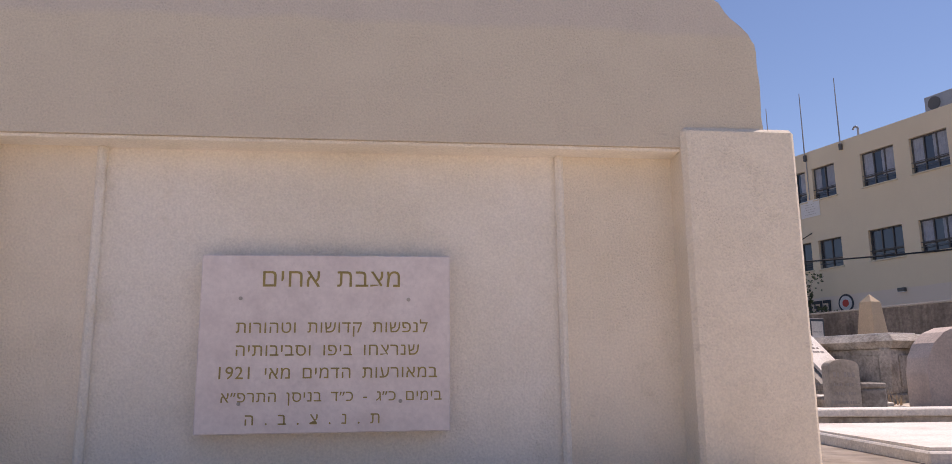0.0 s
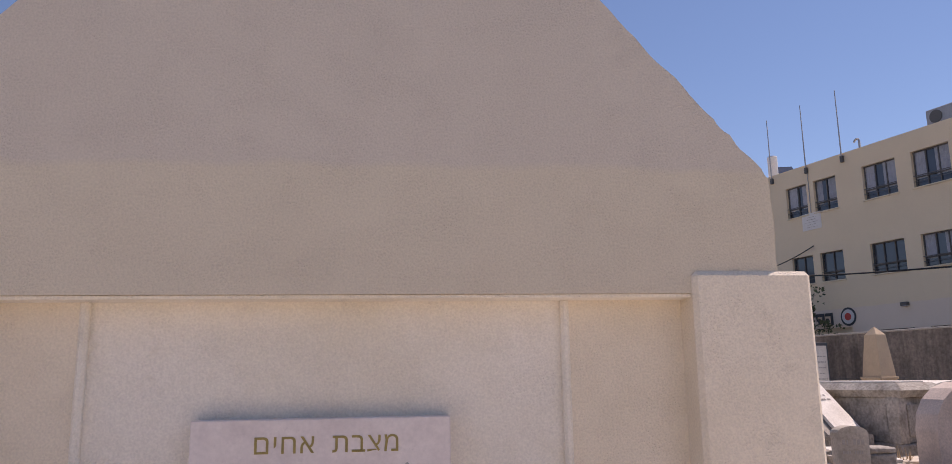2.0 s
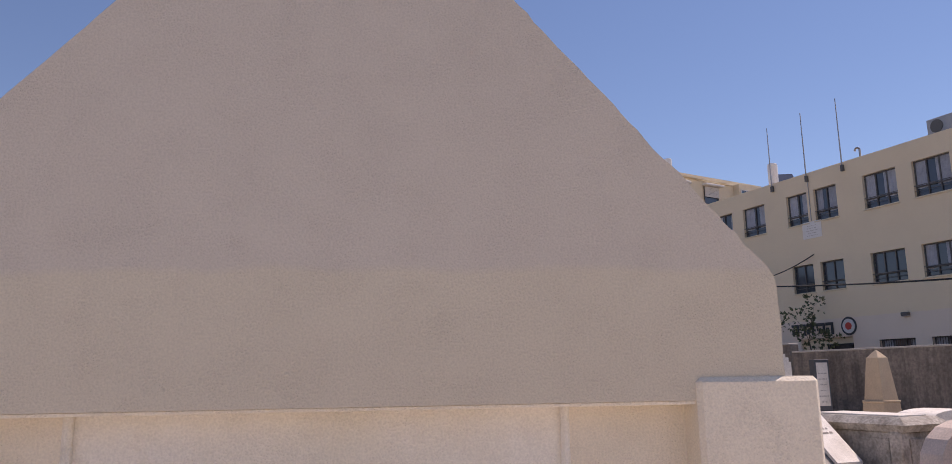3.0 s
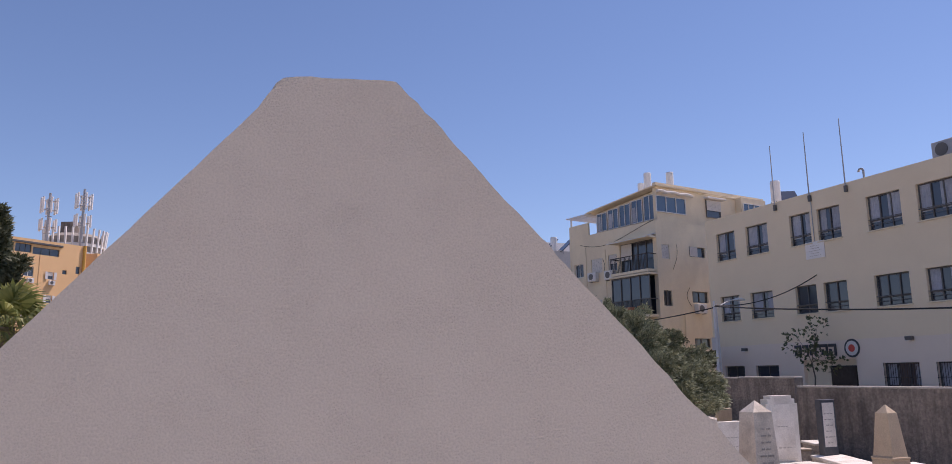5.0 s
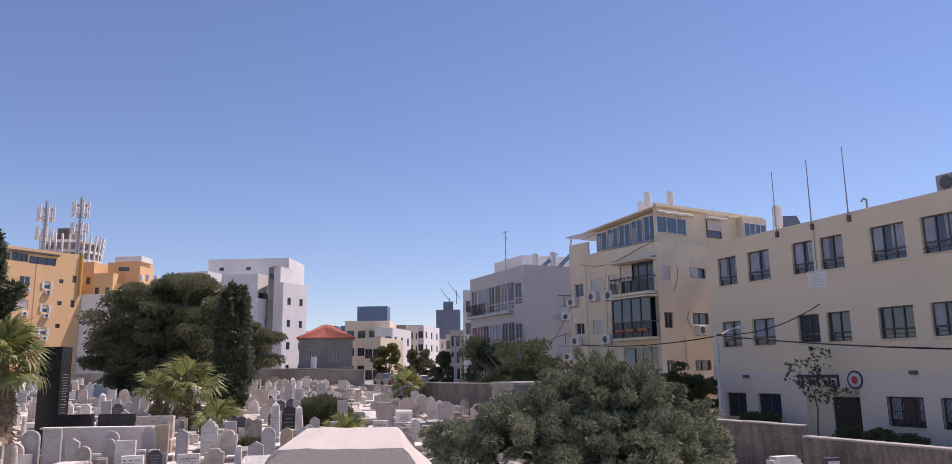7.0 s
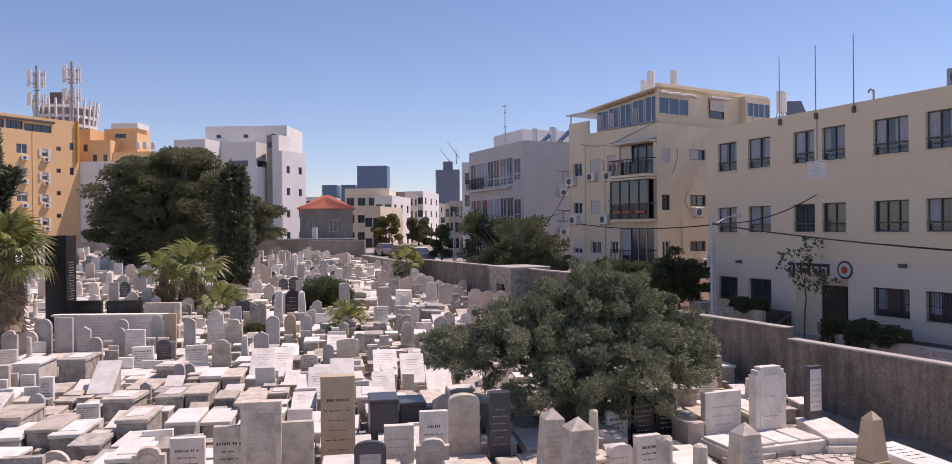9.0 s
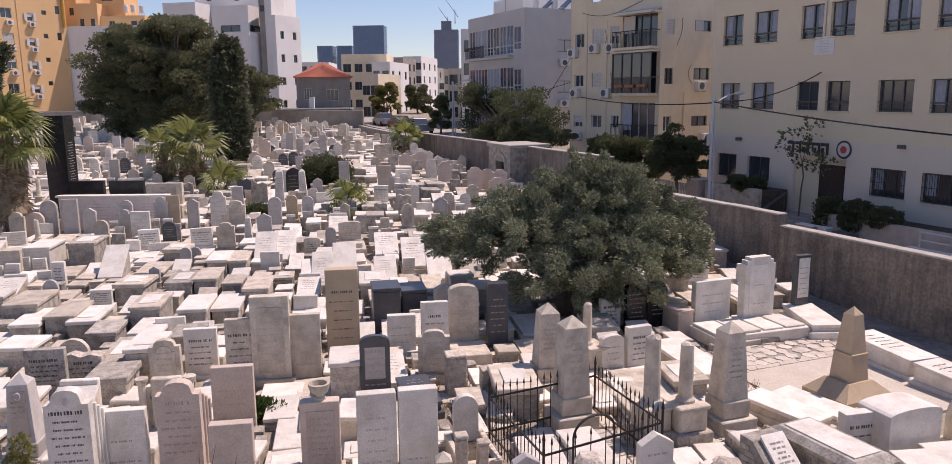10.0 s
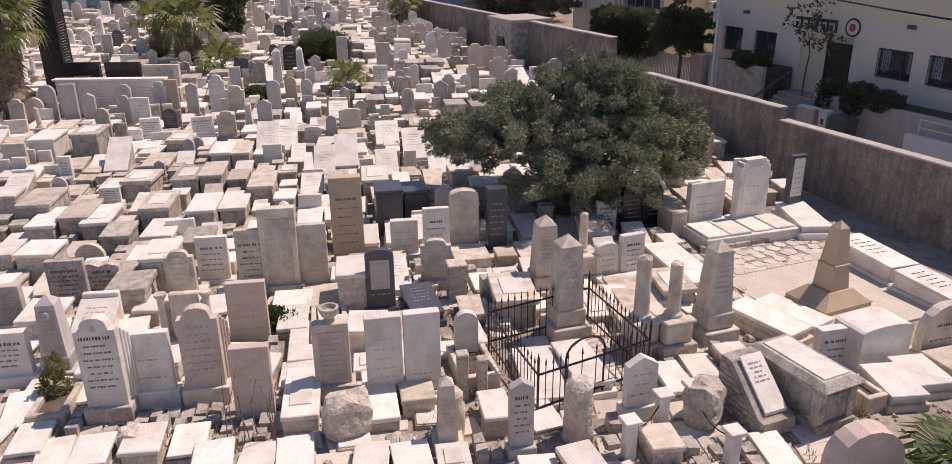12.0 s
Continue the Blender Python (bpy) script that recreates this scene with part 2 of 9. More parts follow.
def streaks(m, dark, across=2.6, amount=0.75):
    """Rain streaks and damp blotches drawn out down a wall."""
    n, l = m.node_tree.nodes, m.node_tree.links
    bsdf = n["Principled BSDF"]
    old = bsdf.inputs["Base Color"].links[0].from_socket
    co, mp, no = n.new("ShaderNodeTexCoord"), n.new("ShaderNodeMapping"), n.new("ShaderNodeTexNoise")
    mp.inputs["Scale"].default_value = (across, across, 0.35)
    no.inputs["Scale"].default_value = 1.6
    no.inputs["Detail"].default_value = 7
    no.inputs["Roughness"].default_value = 0.65
    l.new(co.outputs["Object"], mp.inputs["Vector"])
    l.new(mp.outputs[0], no.inputs["Vector"])
    r = n.new("ShaderNodeMapRange")
    r.inputs["From Min"].default_value, r.inputs["From Max"].default_value = 0.45, 0.72
    r.inputs["To Max"].default_value = amount
    l.new(no.outputs["Fac"], r.inputs["Value"])
    mix = n.new("ShaderNodeMix")
    mix.data_type = "RGBA"
    mix.inputs[7].default_value = (*dark, 1)
    l.new(r.outputs[0], mix.inputs[0])
    l.new(old, mix.inputs[6])
    l.new(mix.outputs[2], bsdf.inputs["Base Color"])


streaks(CONCRETE, (0.085, 0.07, 0.058))
streaks(BEIGE, (0.60, 0.50, 0.36), 0.8, 0.35)
streaks(DIRTY, (0.20, 0.175, 0.15), 1.2, 0.5)
two_coats(YELLOW, 3.9, (0.97, 0.98, 1.12), (1.0, 1.0, 1.0))


# ---- mesh helpers ----
def finish(bm, name, mat, smooth=False):
    bmesh.ops.recalc_face_normals(bm, faces=bm.faces)
    me = bpy.data.meshes.new(name)
    bm.to_mesh(me)
    bm.free()
    me.materials.append(mat)
    if smooth:
        me.polygons.foreach_set("use_smooth", [True] * len(me.polygons))
    return me


FINE = ("lettering", "shutter", "roof_tile", "rib", "floor_band", "curtain", "crown", "pier", "glazing_frame")


def part(name, bm, mat, parent, label="", smooth=False):
    ob = new(name, finish(bm, name, mat, smooth))
    ob.parent = parent
    if name in FINE:
        tagged(ob, kind="stuff")
    return tagged(ob, label) if label else ob


def thing(name, label, category, m=None, group="", kind=""):
    ob = tagged(new(name), label, category, group, kind)
    if m is not None:
        ob.matrix_basis = m
    return ob


def solid(name, bm, mat, label, category, m=None, kind="", smooth=False, group=""):
    ob = tagged(new(name, finish(bm, name, mat, smooth)), label, category, group, kind)
    if m is not None:
        ob.matrix_basis = m
    return ob


def bx(bm, x0, x1, y0, y1, z0, z1, bev=0.0):
    r = bmesh.ops.create_cube(bm, size=1)
    for v in r["verts"]:
        v.co = Vector(((x0 + x1) / 2 + v.co.x * (x1 - x0), (y0 + y1) / 2 + v.co.y * (y1 - y0), (z0 + z1) / 2 + v.co.z * (z1 - z0)))
    if bev:
        edges = {e for v in r["verts"] for e in v.link_edges}
        bmesh.ops.bevel(bm, geom=list(edges), offset=bev, segments=1, affect="EDGES")
    return bm


def box(x0, x1, y0, y1, z0, z1, bev=0.0):
    return bx(bmesh.new(), x0, x1, y0, y1, z0, z1, bev)


def prism(bm, pts, y0, y1):
    """An outline in x and z, drawn out from y0 to y1."""
    a = [bm.verts.new((x, y0, z)) for x, z in pts]
    b = [bm.verts.new((x, y1, z)) for x, z in pts]
    bm.faces.new(a)
    bm.faces.new(b[::-1])
    for i in range(len(pts)):
        j = (i + 1) % len(pts)
        bm.faces.new((a[i], b[i], b[j], a[j]))
    return bm


def hull(bm, x0, x1, y0, y1, z0, top, z1):
    """A block with a plan below and another above: top is (x0, x1, y0, y1)."""
    p, q = [(x0, y0), (x1, y0), (x1, y1), (x0, y1)], [(top[0], top[2]), (top[1], top[2]), (top[1], top[3]), (top[0], top[3])]
    a = [bm.verts.new((x, y, z0)) for x, y in p]
    b = [bm.verts.new((x, y, z1)) for x, y in q]
    bm.faces.new(a[::-1])
    bm.faces.new(b)
    for i in range(4):
        j = (i + 1) % 4
        bm.faces.new((a[i], a[j], b[j], b[i]))
    return bm


def lathe(bm, profile, seg=12, cx=0.0, cy=0.0):
    rings = [[bm.verts.new((cx + r * math.cos(2 * math.pi * k / seg), cy + r * math.sin(2 * math.pi * k / seg), z)) for k in range(seg)] for r, z in profile]
    for a, b in zip(rings, rings[1:]):
        for k in range(seg):
            j = (k + 1) % seg
            bm.faces.new((a[k], a[j], b[j], b[k]))
    bm.faces.new(rings[0][::-1])
    bm.faces.new(rings[-1])
    return bm


def pipe(bm, pts, r, seg=6):
    """One unbroken pipe through the points."""
    pts = [Vector(p) for p in pts]
    rings = []
    for k, p in enumerate(pts):
        z = (pts[min(k + 1, len(pts) - 1)] - pts[max(k - 1, 0)]).normalized()
        x = z.cross(Vector((0.31, 0.2, 0.93))).normalized()
        y = z.cross(x)
        rings.append([bm.verts.new(p + (x * math.cos(2 * math.pi * j / seg) + y * math.sin(2 * math.pi * j / seg)) * r) for j in range(seg)])
    for a, b in zip(rings, rings[1:]):
        for j in range(seg):
            bm.faces.new((a[j], a[(j + 1) % seg], b[(j + 1) % seg], b[j]))
    bm.faces.new(rings[0][::-1])
    bm.faces.new(rings[-1])
    return bm


def tube(bm, p, q, r0, r1=None, seg=6):
    p, q = Vector(p), Vector(q)
    r1 = r0 if r1 is None else r1
    z = (q - p).normalized()
    x = z.orthogonal().normalized()
    y = z.cross(x)
    a = [bm.verts.new(p + (x * math.cos(2 * math.pi * k / seg) + y * math.sin(2 * math.pi * k / seg)) * r0) for k in range(seg)]
    b = [bm.verts.new(q + (x * math.cos(2 * math.pi * k / seg) + y * math.sin(2 * math.pi * k / seg)) * r1) for k in range(seg)]
    for k in range(seg):
        j = (k + 1) % seg
        bm.faces.new((a[k], a[j], b[j], b[k]))
    bm.faces.new(a[::-1])
    bm.faces.new(b)
    return bm


def roughen(bm, amount, scale, seed=0):
    off = Vector((seed * 7.3, seed * 3.1, seed * 5.7))
    for v in bm.verts:
        v.co += noise.noise_vector(v.co * scale + off) * amount
    return bm


def gz(y):
    """The ground's height: level near the memorial, rising gently towards the far end."""
    return 0.048 * max(0.0, min(y, 58.0) - 18.0) + 0.03 * max(0.0, min(y, 110.0) - 58.0)


def wall_x(y):
    """Where the cemetery wall along the street runs."""
    return 14.2 - 0.4957 * (max(-40.0, min(y, 70.0)) - 12.2)


def sink(y):
    """How far the street lies below the cemetery."""
    return 1.9 * max(0.0, min(1.0, (66.0 - y) / 22.0, (y + 40.0) / 30.0))


def gs(x, y):
    return gz(y) - (sink(y) if x > wall_x(y) + 0.75 else 0.0)


# ---- ground ----
def ground_sheet():
    bm = bmesh.new()
    xs = [-900, -300, -120] + [x * 2.5 - 70 for x in range(0, 29)] + [0.74, 0.78] + [2.5 + x * 2.5 for x in range(0, 18)] + [120, 300, 900]
    ys = [-900, -200, -40, -10] + [y * 2.0 for y in range(0, 56)] + [150, 300, 900, 2500]
    grid = [[bm.verts.new((x + wall_x(y), y, gs(x + wall_x(y), y) - 0.02 + (0.03 * noise.noise(Vector((x * 0.4, y * 0.4, 0))) if 9 < y < 90 else 0))) for x in xs] for y in ys]
    for r, s in zip(grid, grid[1:]):
        for i in range(len(xs) - 1):
            bm.faces.new((r[i], r[i + 1], s[i + 1], s[i]))
    solid("ground", bm, GROUND, "pale dusty stony ground between the graves", "ground", kind="structure", smooth=True)


ground_sheet()


# ---- memorial ----
MON = Matrix.Translation((-1.058, 3.22, 0)) @ pose(0, 0, 0, 0, 0, 9.93)


def memorial():
    top = thing("memorial", "cream stuccoed memorial with a tapering flat-topped gable", "memorial", MON)
    # tapering gable with slightly worn edges
    outline = [(-1.38, 1.42), (2.42, 1.42), (2.42, 1.93), (0.765, 3.765), (0.742, 3.787), (0.288, 3.793), (0.258, 3.768), (0.195, 3.66), (-1.38, 1.97)]
    pts = []
    for (x0, z0), (x1, z1) in zip(outline, outline[1:] + outline[:1]):
        steps = max(1, int(math.hypot(x1 - x0, z1 - z0) / 0.05))
        for k in range(steps):
            x, z = x0 + (x1 - x0) * k / steps, z0 + (z1 - z0) * k / steps
            w = 0.012 * noise.noise(Vector((x * 9, z * 9, 2))) if z > 1.5 else 0.0
            pts.append((x + w, z + w * 0.6))
    gb = prism(bmesh.new(), pts, -0.06, 1.1)
    bmesh.ops.bevel(gb, geom=[e for e in gb.edges if all(v.co.y < 0 for v in e.verts)], offset=0.012, segments=2, affect="EDGES")
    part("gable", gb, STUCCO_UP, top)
    part("backing", box(-1.38, 2.42, 0.09, 1.1, 0, 1.42), STUCCO_W, top)
    part("soffit", box(-0.87, 2.04, -0.048, 0.10, 1.404, 1.4195, 0.003), STUCCO_W, top, "pale cream underside of the gable")
    for x0, x1, e in ((-0.87, -0.45, -0.45), (1.51, 2.04, 1.51)):
        part("side_panel", box(x0, x1, 0.074, 0.12, 0, 1.41), STUCCO, top)
        bead = box(e - 0.018, e + 0.018, 0.056, 0.12, 0, 1.41, 0.012)
        roughen(bead, 0.004, 6.0, 3)
        part("bead", bead, STUCCO_W, top)
    for x0, x1 in ((-1.40, -0.86), (2.03, 2.56)):
        bm = box(x0, x1, -0.085, 0.7, 0, 1.512, 0.02)
        part("pilaster", bm, STUCCO, top)
    return top


memorial()


def hebrew(text, size, x, z, parent):
    """One line of lettering, set from right to left, its right end at x."""
    cu = bpy.data.curves.new("lettering", "FONT")
    cu.body, cu.size, cu.align_x = text[::-1], size, "RIGHT"
    cu.space_character, cu.space_word, cu.fill_mode, cu.resolution_u = 1.06, 1.8, "NONE", 4
    shape = new("outline", cu)
    me = bpy.data.meshes.new_from_object(shape.evaluated_get(bpy.context.evaluated_depsgraph_get()))
    bpy.data.objects.remove(shape)
    bm = bmesh.new()
    bm.from_mesh(me)
    bmesh.ops.remove_doubles(bm, verts=bm.verts, dist=1e-6)
    loops, seen = [], set()
    for v in bm.verts:
        if v in seen or len(v.link_edges) != 2:
            continue
        ring, prev, cur = [v], None, v
        seen.add(v)
        while True:
            nxt = [e.other_vert(cur) for e in cur.link_edges if e.other_vert(cur) is not prev]
            prev, cur = cur, nxt[0]
            if cur is v or cur in seen:
                break
            ring.append(cur)
            seen.add(cur)
        loops.append(ring)

    def span(ring):
        return min(p.co.x for p in ring), max(p.co.x for p in ring), min(p.co.y for p in ring), max(p.co.y for p in ring)

    out = bmesh.new()
    spans = [span(r) for r in loops]
    inner = {i: j for i, a in enumerate(spans) for j, b in enumerate(spans) if i != j and b[0] < a[0] and a[1] < b[1] and b[2] < a[2] and a[3] < b[3]}
    for i, ring in enumerate(loops):
        if i in inner or len(ring) < 3:
            continue
        holes = [loops[k] for k, j in inner.items() if j == i]
        if not holes:
            out.faces.new([out.verts.new(p.co) for p in ring])
            continue
        edges = []
        for r in [ring] + holes:
            vs = [out.verts.new(p.co) for p in r]
            edges += [out.edges.new((vs[k], vs[(k + 1) % len(vs)])) for k in range(len(vs))]
        bmesh.ops.triangle_fill(out, use_beauty=True, use_dissolve=False, edges=edges)
    bm.free()
    up = bmesh.ops.extrude_face_region(out, geom=out.faces[:])
    for p in up["geom"]:
        if isinstance(p, bmesh.types.BMVert):
            p.co.z += 0.002
    ob = part("lettering", out, GILT, parent)
    ob.matrix_basis = pose(x, -0.0005, z, 90, 0, 0)
    return ob


def plaque():
    t = thing("memorial_plaque", "veined pale marble plaque with gilt Hebrew lettering", "plaque", MON)
    part("slab", box(-0.004, 1.008, 0.0, 0.0885, PL0, PL1, 0.004), PLATE, t)
    for x, z in ((0.155, 0.755), (0.835, 0.75), (0.165, 0.335), (0.805, 0.338)):
        bm = bmesh.new()
        tube(bm, (x, 0.004, z), (x, -0.005, z), 0.009, 0.007, 10)
        part("bolt", bm, COPING, t)
    for text, size, x, z in LINES:
        hebrew(text, size, x, z, t)


PL0, PL1 = 0.217, 0.934
LINES = (
    ("מצבת אחים", 0.108, 0.808, 0.803),
    ("לנפשות קדושות וטהורות", 0.070, 0.917, 0.615),
    ("שנרצחו ביפו וסביבותיה", 0.071, 0.882, 0.523),
    ("במאורעות הדמים מאי 1291", 0.071, 0.956, 0.432),
    ("בימים כ״ג - כ״ד בניסן התרפ״א", 0.062, 0.974, 0.341),
    ("ת . נ . צ . ב . ה", 0.066, 0.727, 0.252),
)
plaque()


# ---- cemetery wall along the street ----
def wall_run(name, x0, y0, x1, y1, z0, z1, mat, cop, thick=0.35):
    d = Vector((x1 - x0, y1 - y0, 0))
    length = d.length
    m = Matrix.Translation((x0, y0, 0)) @ pose(0, 0, 0, 0, 0, math.degrees(math.atan2(d.y, d.x)))
    w = thing(name, "stained old plastered cemetery wall with a pale coping", "wall", m, kind="structure")
    bm = bmesh.new()
    n = max(2, int(length / 0.6))
    low = [[bm.verts.new((length * k / n, y, z0)) for k in range(n + 1)] for y in (0, -thick)]
    mid = [[bm.verts.new((length * k / n, y + 0.02 * noise.noise(Vector((x0 + length * k / n, y, 1.3))), (z0 + z1) / 2)) for k in range(n + 1)] for y in (0, -thick)]
    top = [[bm.verts.new((length * k / n, y, z1 - 0.04 + 0.01 * noise.noise(Vector((length * k / n * 0.7, x0, 0))))) for k in range(n + 1)] for y in (0, -thick)]
    for k in range(n):
        for a, b in ((low, mid), (mid, top)):
            for s in (0, 1):
                bm.faces.new((a[s][k], a[s][k + 1], b[s][k + 1], b[s][k]))
        bm.faces.new((top[0][k], top[0][k + 1], top[1][k + 1], top[1][k]))
    for k in (0, n):
        bm.faces.new((low[0][k], low[1][k], mid[1][k], mid[0][k]))
        bm.faces.new((mid[0][k], mid[1][k], top[1][k], top[0][k]))
    part("wall_face", bm, mat, w)
    bm = bmesh.new()
    for k in range(max(1, int(length / 1.2))):
        a, b = length * k / max(1, int(length / 1.2)), length * (k + 1) / max(1, int(length / 1.2))
        h = 0.015 * noise.noise(Vector((k * 1.7, x0, 4)))
        bx(bm, a + 0.003, b - 0.003, -thick - 0.012, 0.012, z1 - 0.055 + h, z1 + h, 0.014)
    part("coping", bm, cop, w)
    return w


wall_run("wall_street_near", 14.2, 12.2, 8.35, 24.0, -0.3, 2.12, CONCRETE, COPING)
wall_run("wall_street_middle", 8.5, 24.6, 4.2, 33.3, 0, 2.38, CONCRETE, COPING)
wall_run("wall_street_far", 4.1, 33.5, -7.9, 57.0, 0, 3.48, CONCRETE, COPING)
wall_run("wall_end", -7.9, 57.0, -15.5, 76.0, 1, 3.15, DIRTY, COPING)
wall_run("wall_back", -15.5, 78.0, -75.0, 90.0, 1.5, 4.6, DIRTY, COPING)
wall_run("wall_side", -75.0, 90.0, -45.0, -8.0, -0.5, 3.0, DIRTY, COPING)
wall_run("wall_behind", -45.0, -8.0, 14.2, -8.0, -0.5, 2.2, DIRTY, COPING)
wall_run("wall_corner", 14.2, -8.0, 14.2, 12.2, -0.5, 2.12, CONCRETE, COPING)


# ---- street ----
STREET = Matrix.Translation((15.9, 34.8, 0)) @ pose(0, 0, 0, 0, 0, math.degrees(math.atan2(-0.894, 0.447)))
# local: x along the street towards the memorial, y away from the cemetery


def strip(name, x0, x1, y0, y1, lift, mat, label, cat):
    bm = bmesh.new()
    n = 60
    rows = []
    for k in range(n + 1):
        x = x0 + (x1 - x0) * k / n
        r = []
        for y in (y0, y1):
            p = STREET @ Vector((x, y, 0))
            r += [bm.verts.new((x, y, gz(p.y) - sink(p.y) + lift)), bm.verts.new((x, y, gz(p.y) - sink(p.y) - 0.3))]
        rows.append(r)
    for a, b in zip(rows, rows[1:]):
        bm.faces.new((a[0], b[0], b[2], a[2]))
        bm.faces.new((a[0], a[1], b[1], b[0]))
        bm.faces.new((a[2], b[2], b[3], a[3]))
    solid(name, bm, mat, label, cat, STREET, kind="structure")


strip("road", -140, 40, -10.2, -6.8, 0.03, ASPHALT, "narrow asphalt street beside the cemetery wall", "road")
strip("pavement", -140, 40, -6.8, -1.9, 0.15, PAVEMENT, "grey pavement with a kerb beside the street", "pavement")


def openings_wall(bm, length, height, holes, z0=0.0, thick=0.25):
    """A wall in the plane y = 0 to thick, cut by holes (x0, x1, z0, z1)."""
    us = sorted({0.0, length} | {v for h in holes for v in h[:2]})
    zs = sorted({z0, height} | {v for h in holes for v in h[2:]})

    def quad(*ps):
        bm.faces.new([bm.verts.new(p) for p in ps])

    for a, b in zip(us, us[1:]):
        for c, d in zip(zs, zs[1:]):
            mx, mz = (a + b) / 2, (c + d) / 2
            if any(h[0] < mx < h[1] and h[2] < mz < h[3] for h in holes):
                continue
            quad((a, 0, c), (b, 0, c), (b, 0, d), (a, 0, d))
    for x0, x1, a, b in holes:
        quad((x0, 0, a), (x0, thick, a), (x0, thick, b), (x0, 0, b))
        quad((x1, 0, a), (x1, thick, a), (x1, thick, b), (x1, 0, b))
        quad((x0, 0, a), (x1, 0, a), (x1, thick, a), (x0, thick, a))
        quad((x0, 0, b), (x1, 0, b), (x1, thick, b), (x0, thick, b))
    return bm


def window(parent, m, w, h, frame_mat=FRAME, pane_mat=PANE, mullions=1, rail=False, shut=0.0, curtain=False, sill=None, depth=0.12, grille=False):
    """A window whose lower left corner is at m; it looks along -y."""
    win = new("window")
    win.parent = parent
    win.matrix_basis = m
    bm = bmesh.new()
    t = 0.05
    bx(bm, 0, w, depth, depth + 0.05, 0, t)
    bx(bm, 0, w, depth, depth + 0.05, h - t, h)
    bx(bm, 0, t, depth, depth + 0.05, t, h - t)
    bx(bm, w - t, w, depth, depth + 0.05, t, h - t)
    for k in range(mullions):
        x = w * (k + 1) / (mullions + 1)
        bx(bm, x - 0.025, x + 0.025, depth, depth + 0.05, t, h - t)
    if rail:
        bx(bm, t, w - t, depth - 0.01, depth + 0.05, h * 0.27, h * 0.27 + 0.05)
        bx(bm, 0.0, w, 0.02, 0.05, h * 0.30, h * 0.30 + 0.03)
        bx(bm, 0.0, w, 0.02, 0.05, h * 0.15, h * 0.15 + 0.02)
    part("window_frame", bm, frame_mat, win)
    part("pane", box(t, w - t, depth + 0.055, depth + 0.065, t, h - t), pane_mat, win)
    if shut:
        bm = bmesh.new()
        n = max(2, int(h * shut / 0.09))
        for k in range(n):
            bx(bm, 0.01, w - 0.01, depth - 0.05, depth - 0.03, h - (k + 1) * h * shut / n + 0.008, h - k * h * shut / n)
        part("shutter", bm, SHUTTER, win)
    if curtain:
        bm = bmesh.new()
        k0 = int(abs(m.translation.x * 13 + m.translation.z * 7)) % 4
        for a, b in ((0.03, (0.30, 0.42, 0.12, 0.36)[k0]), ((0.56, 0.66, 0.52, 0.80)[k0], 0.97)):
            n = max(6, int((b - a) * w / 0.035))
            row = [(w * (a + (b - a) * k / n), depth + 0.047 + 0.006 * math.sin(k * 1.9)) for k in range(n + 1)]
            lo = [bm.verts.new((x, y, t + h * 0.20)) for x, y in row]
            hi = [bm.verts.new((x, y, h - t)) for x, y in row]
            for k in range(n):
                bm.faces.new((lo[k], lo[k + 1], hi[k + 1], hi[k]))
        part("curtain", bm, CURTAIN, win)
    if sill:
        part("window_sill", box(-0.06, w + 0.06, -0.06, 0.08, -0.07, -0.004, 0.008), sill, win)
    if grille:
        bm = bmesh.new()
        for k in range(int(w / 0.11) + 1):
            bx(bm, k * 0.11, k * 0.11 + 0.014, -0.02, -0.006, 0.02, h)
        for z in (0.1, h * 0.5, h - 0.06):
            bx(bm, 0, w, -0.032, -0.02, z, z + 0.02)
        part("grille", bm, IRON, win)
    return win


def aircon(parent, m):
    a = new("air_conditioner")
    a.parent = parent
    a.matrix_basis = m
    part("casing", box(0, 0.85, -0.36, -0.04, 0, 0.6, 0.02), FRAME_W, a)
    bm = bmesh.new()
    lathe(bm, [(0.22, 0), (0.22, 0.015), (0.06, 0.02)], 14)
    bmesh.ops.transform(bm, matrix=pose(0.36, -0.362, 0.3, 90, 0, 0), verts=bm.verts)
    part("fan_guard", bm, FRAME, a)
    for x in (0.12, 0.72):
        part("bracket", box(x, x + 0.04, -0.34, 0.0, -0.05, -0.003), STEEL, a)


def tank(name_label, m, h=1.3, r=0.27, up=0.5):
    t = thing("water_tank", name_label, "water tank", m, "water tanks on the roofs")
    part("cylinder", lathe(bmesh.new(), [(r * 0.9, up), (r, up + 0.04), (r, up + h), (r * 0.9, up + 0.06 + h)], 16), TANK, t, smooth=False)
    bm = bmesh.new()
    for x in (-1, 1):
        for y in (-1, 1):
            tube(bm, (x * r * 0.7, y * r * 0.7, 0), (x * r * 0.7, y * r * 0.7, up + 0.02), 0.02)
    part("stand", bm, STEEL, t)


def solar(m):
    t = thing("solar_panel", "tilted rooftop solar water heater panel on a steel frame", "solar panel", m)
    bm = box(-0.5, 0.5, 0, 1.9, 0, 0.08)
    bmesh.ops.transform(bm, matrix=pose(0, 0, 0.25, 42, 0, 0), verts=bm.verts)
    part("collector", bm, PANE, t)
    bm = bmesh.new()
    for x in (-0.45, 0.45):
        tube(bm, (x, 1.3, 0), (x, 1.3, 1.45), 0.025)
        tube(bm, (x, 0.1, 0), (x, 0.1, 0.3), 0.025)
    part("frame", bm, STEEL, t)


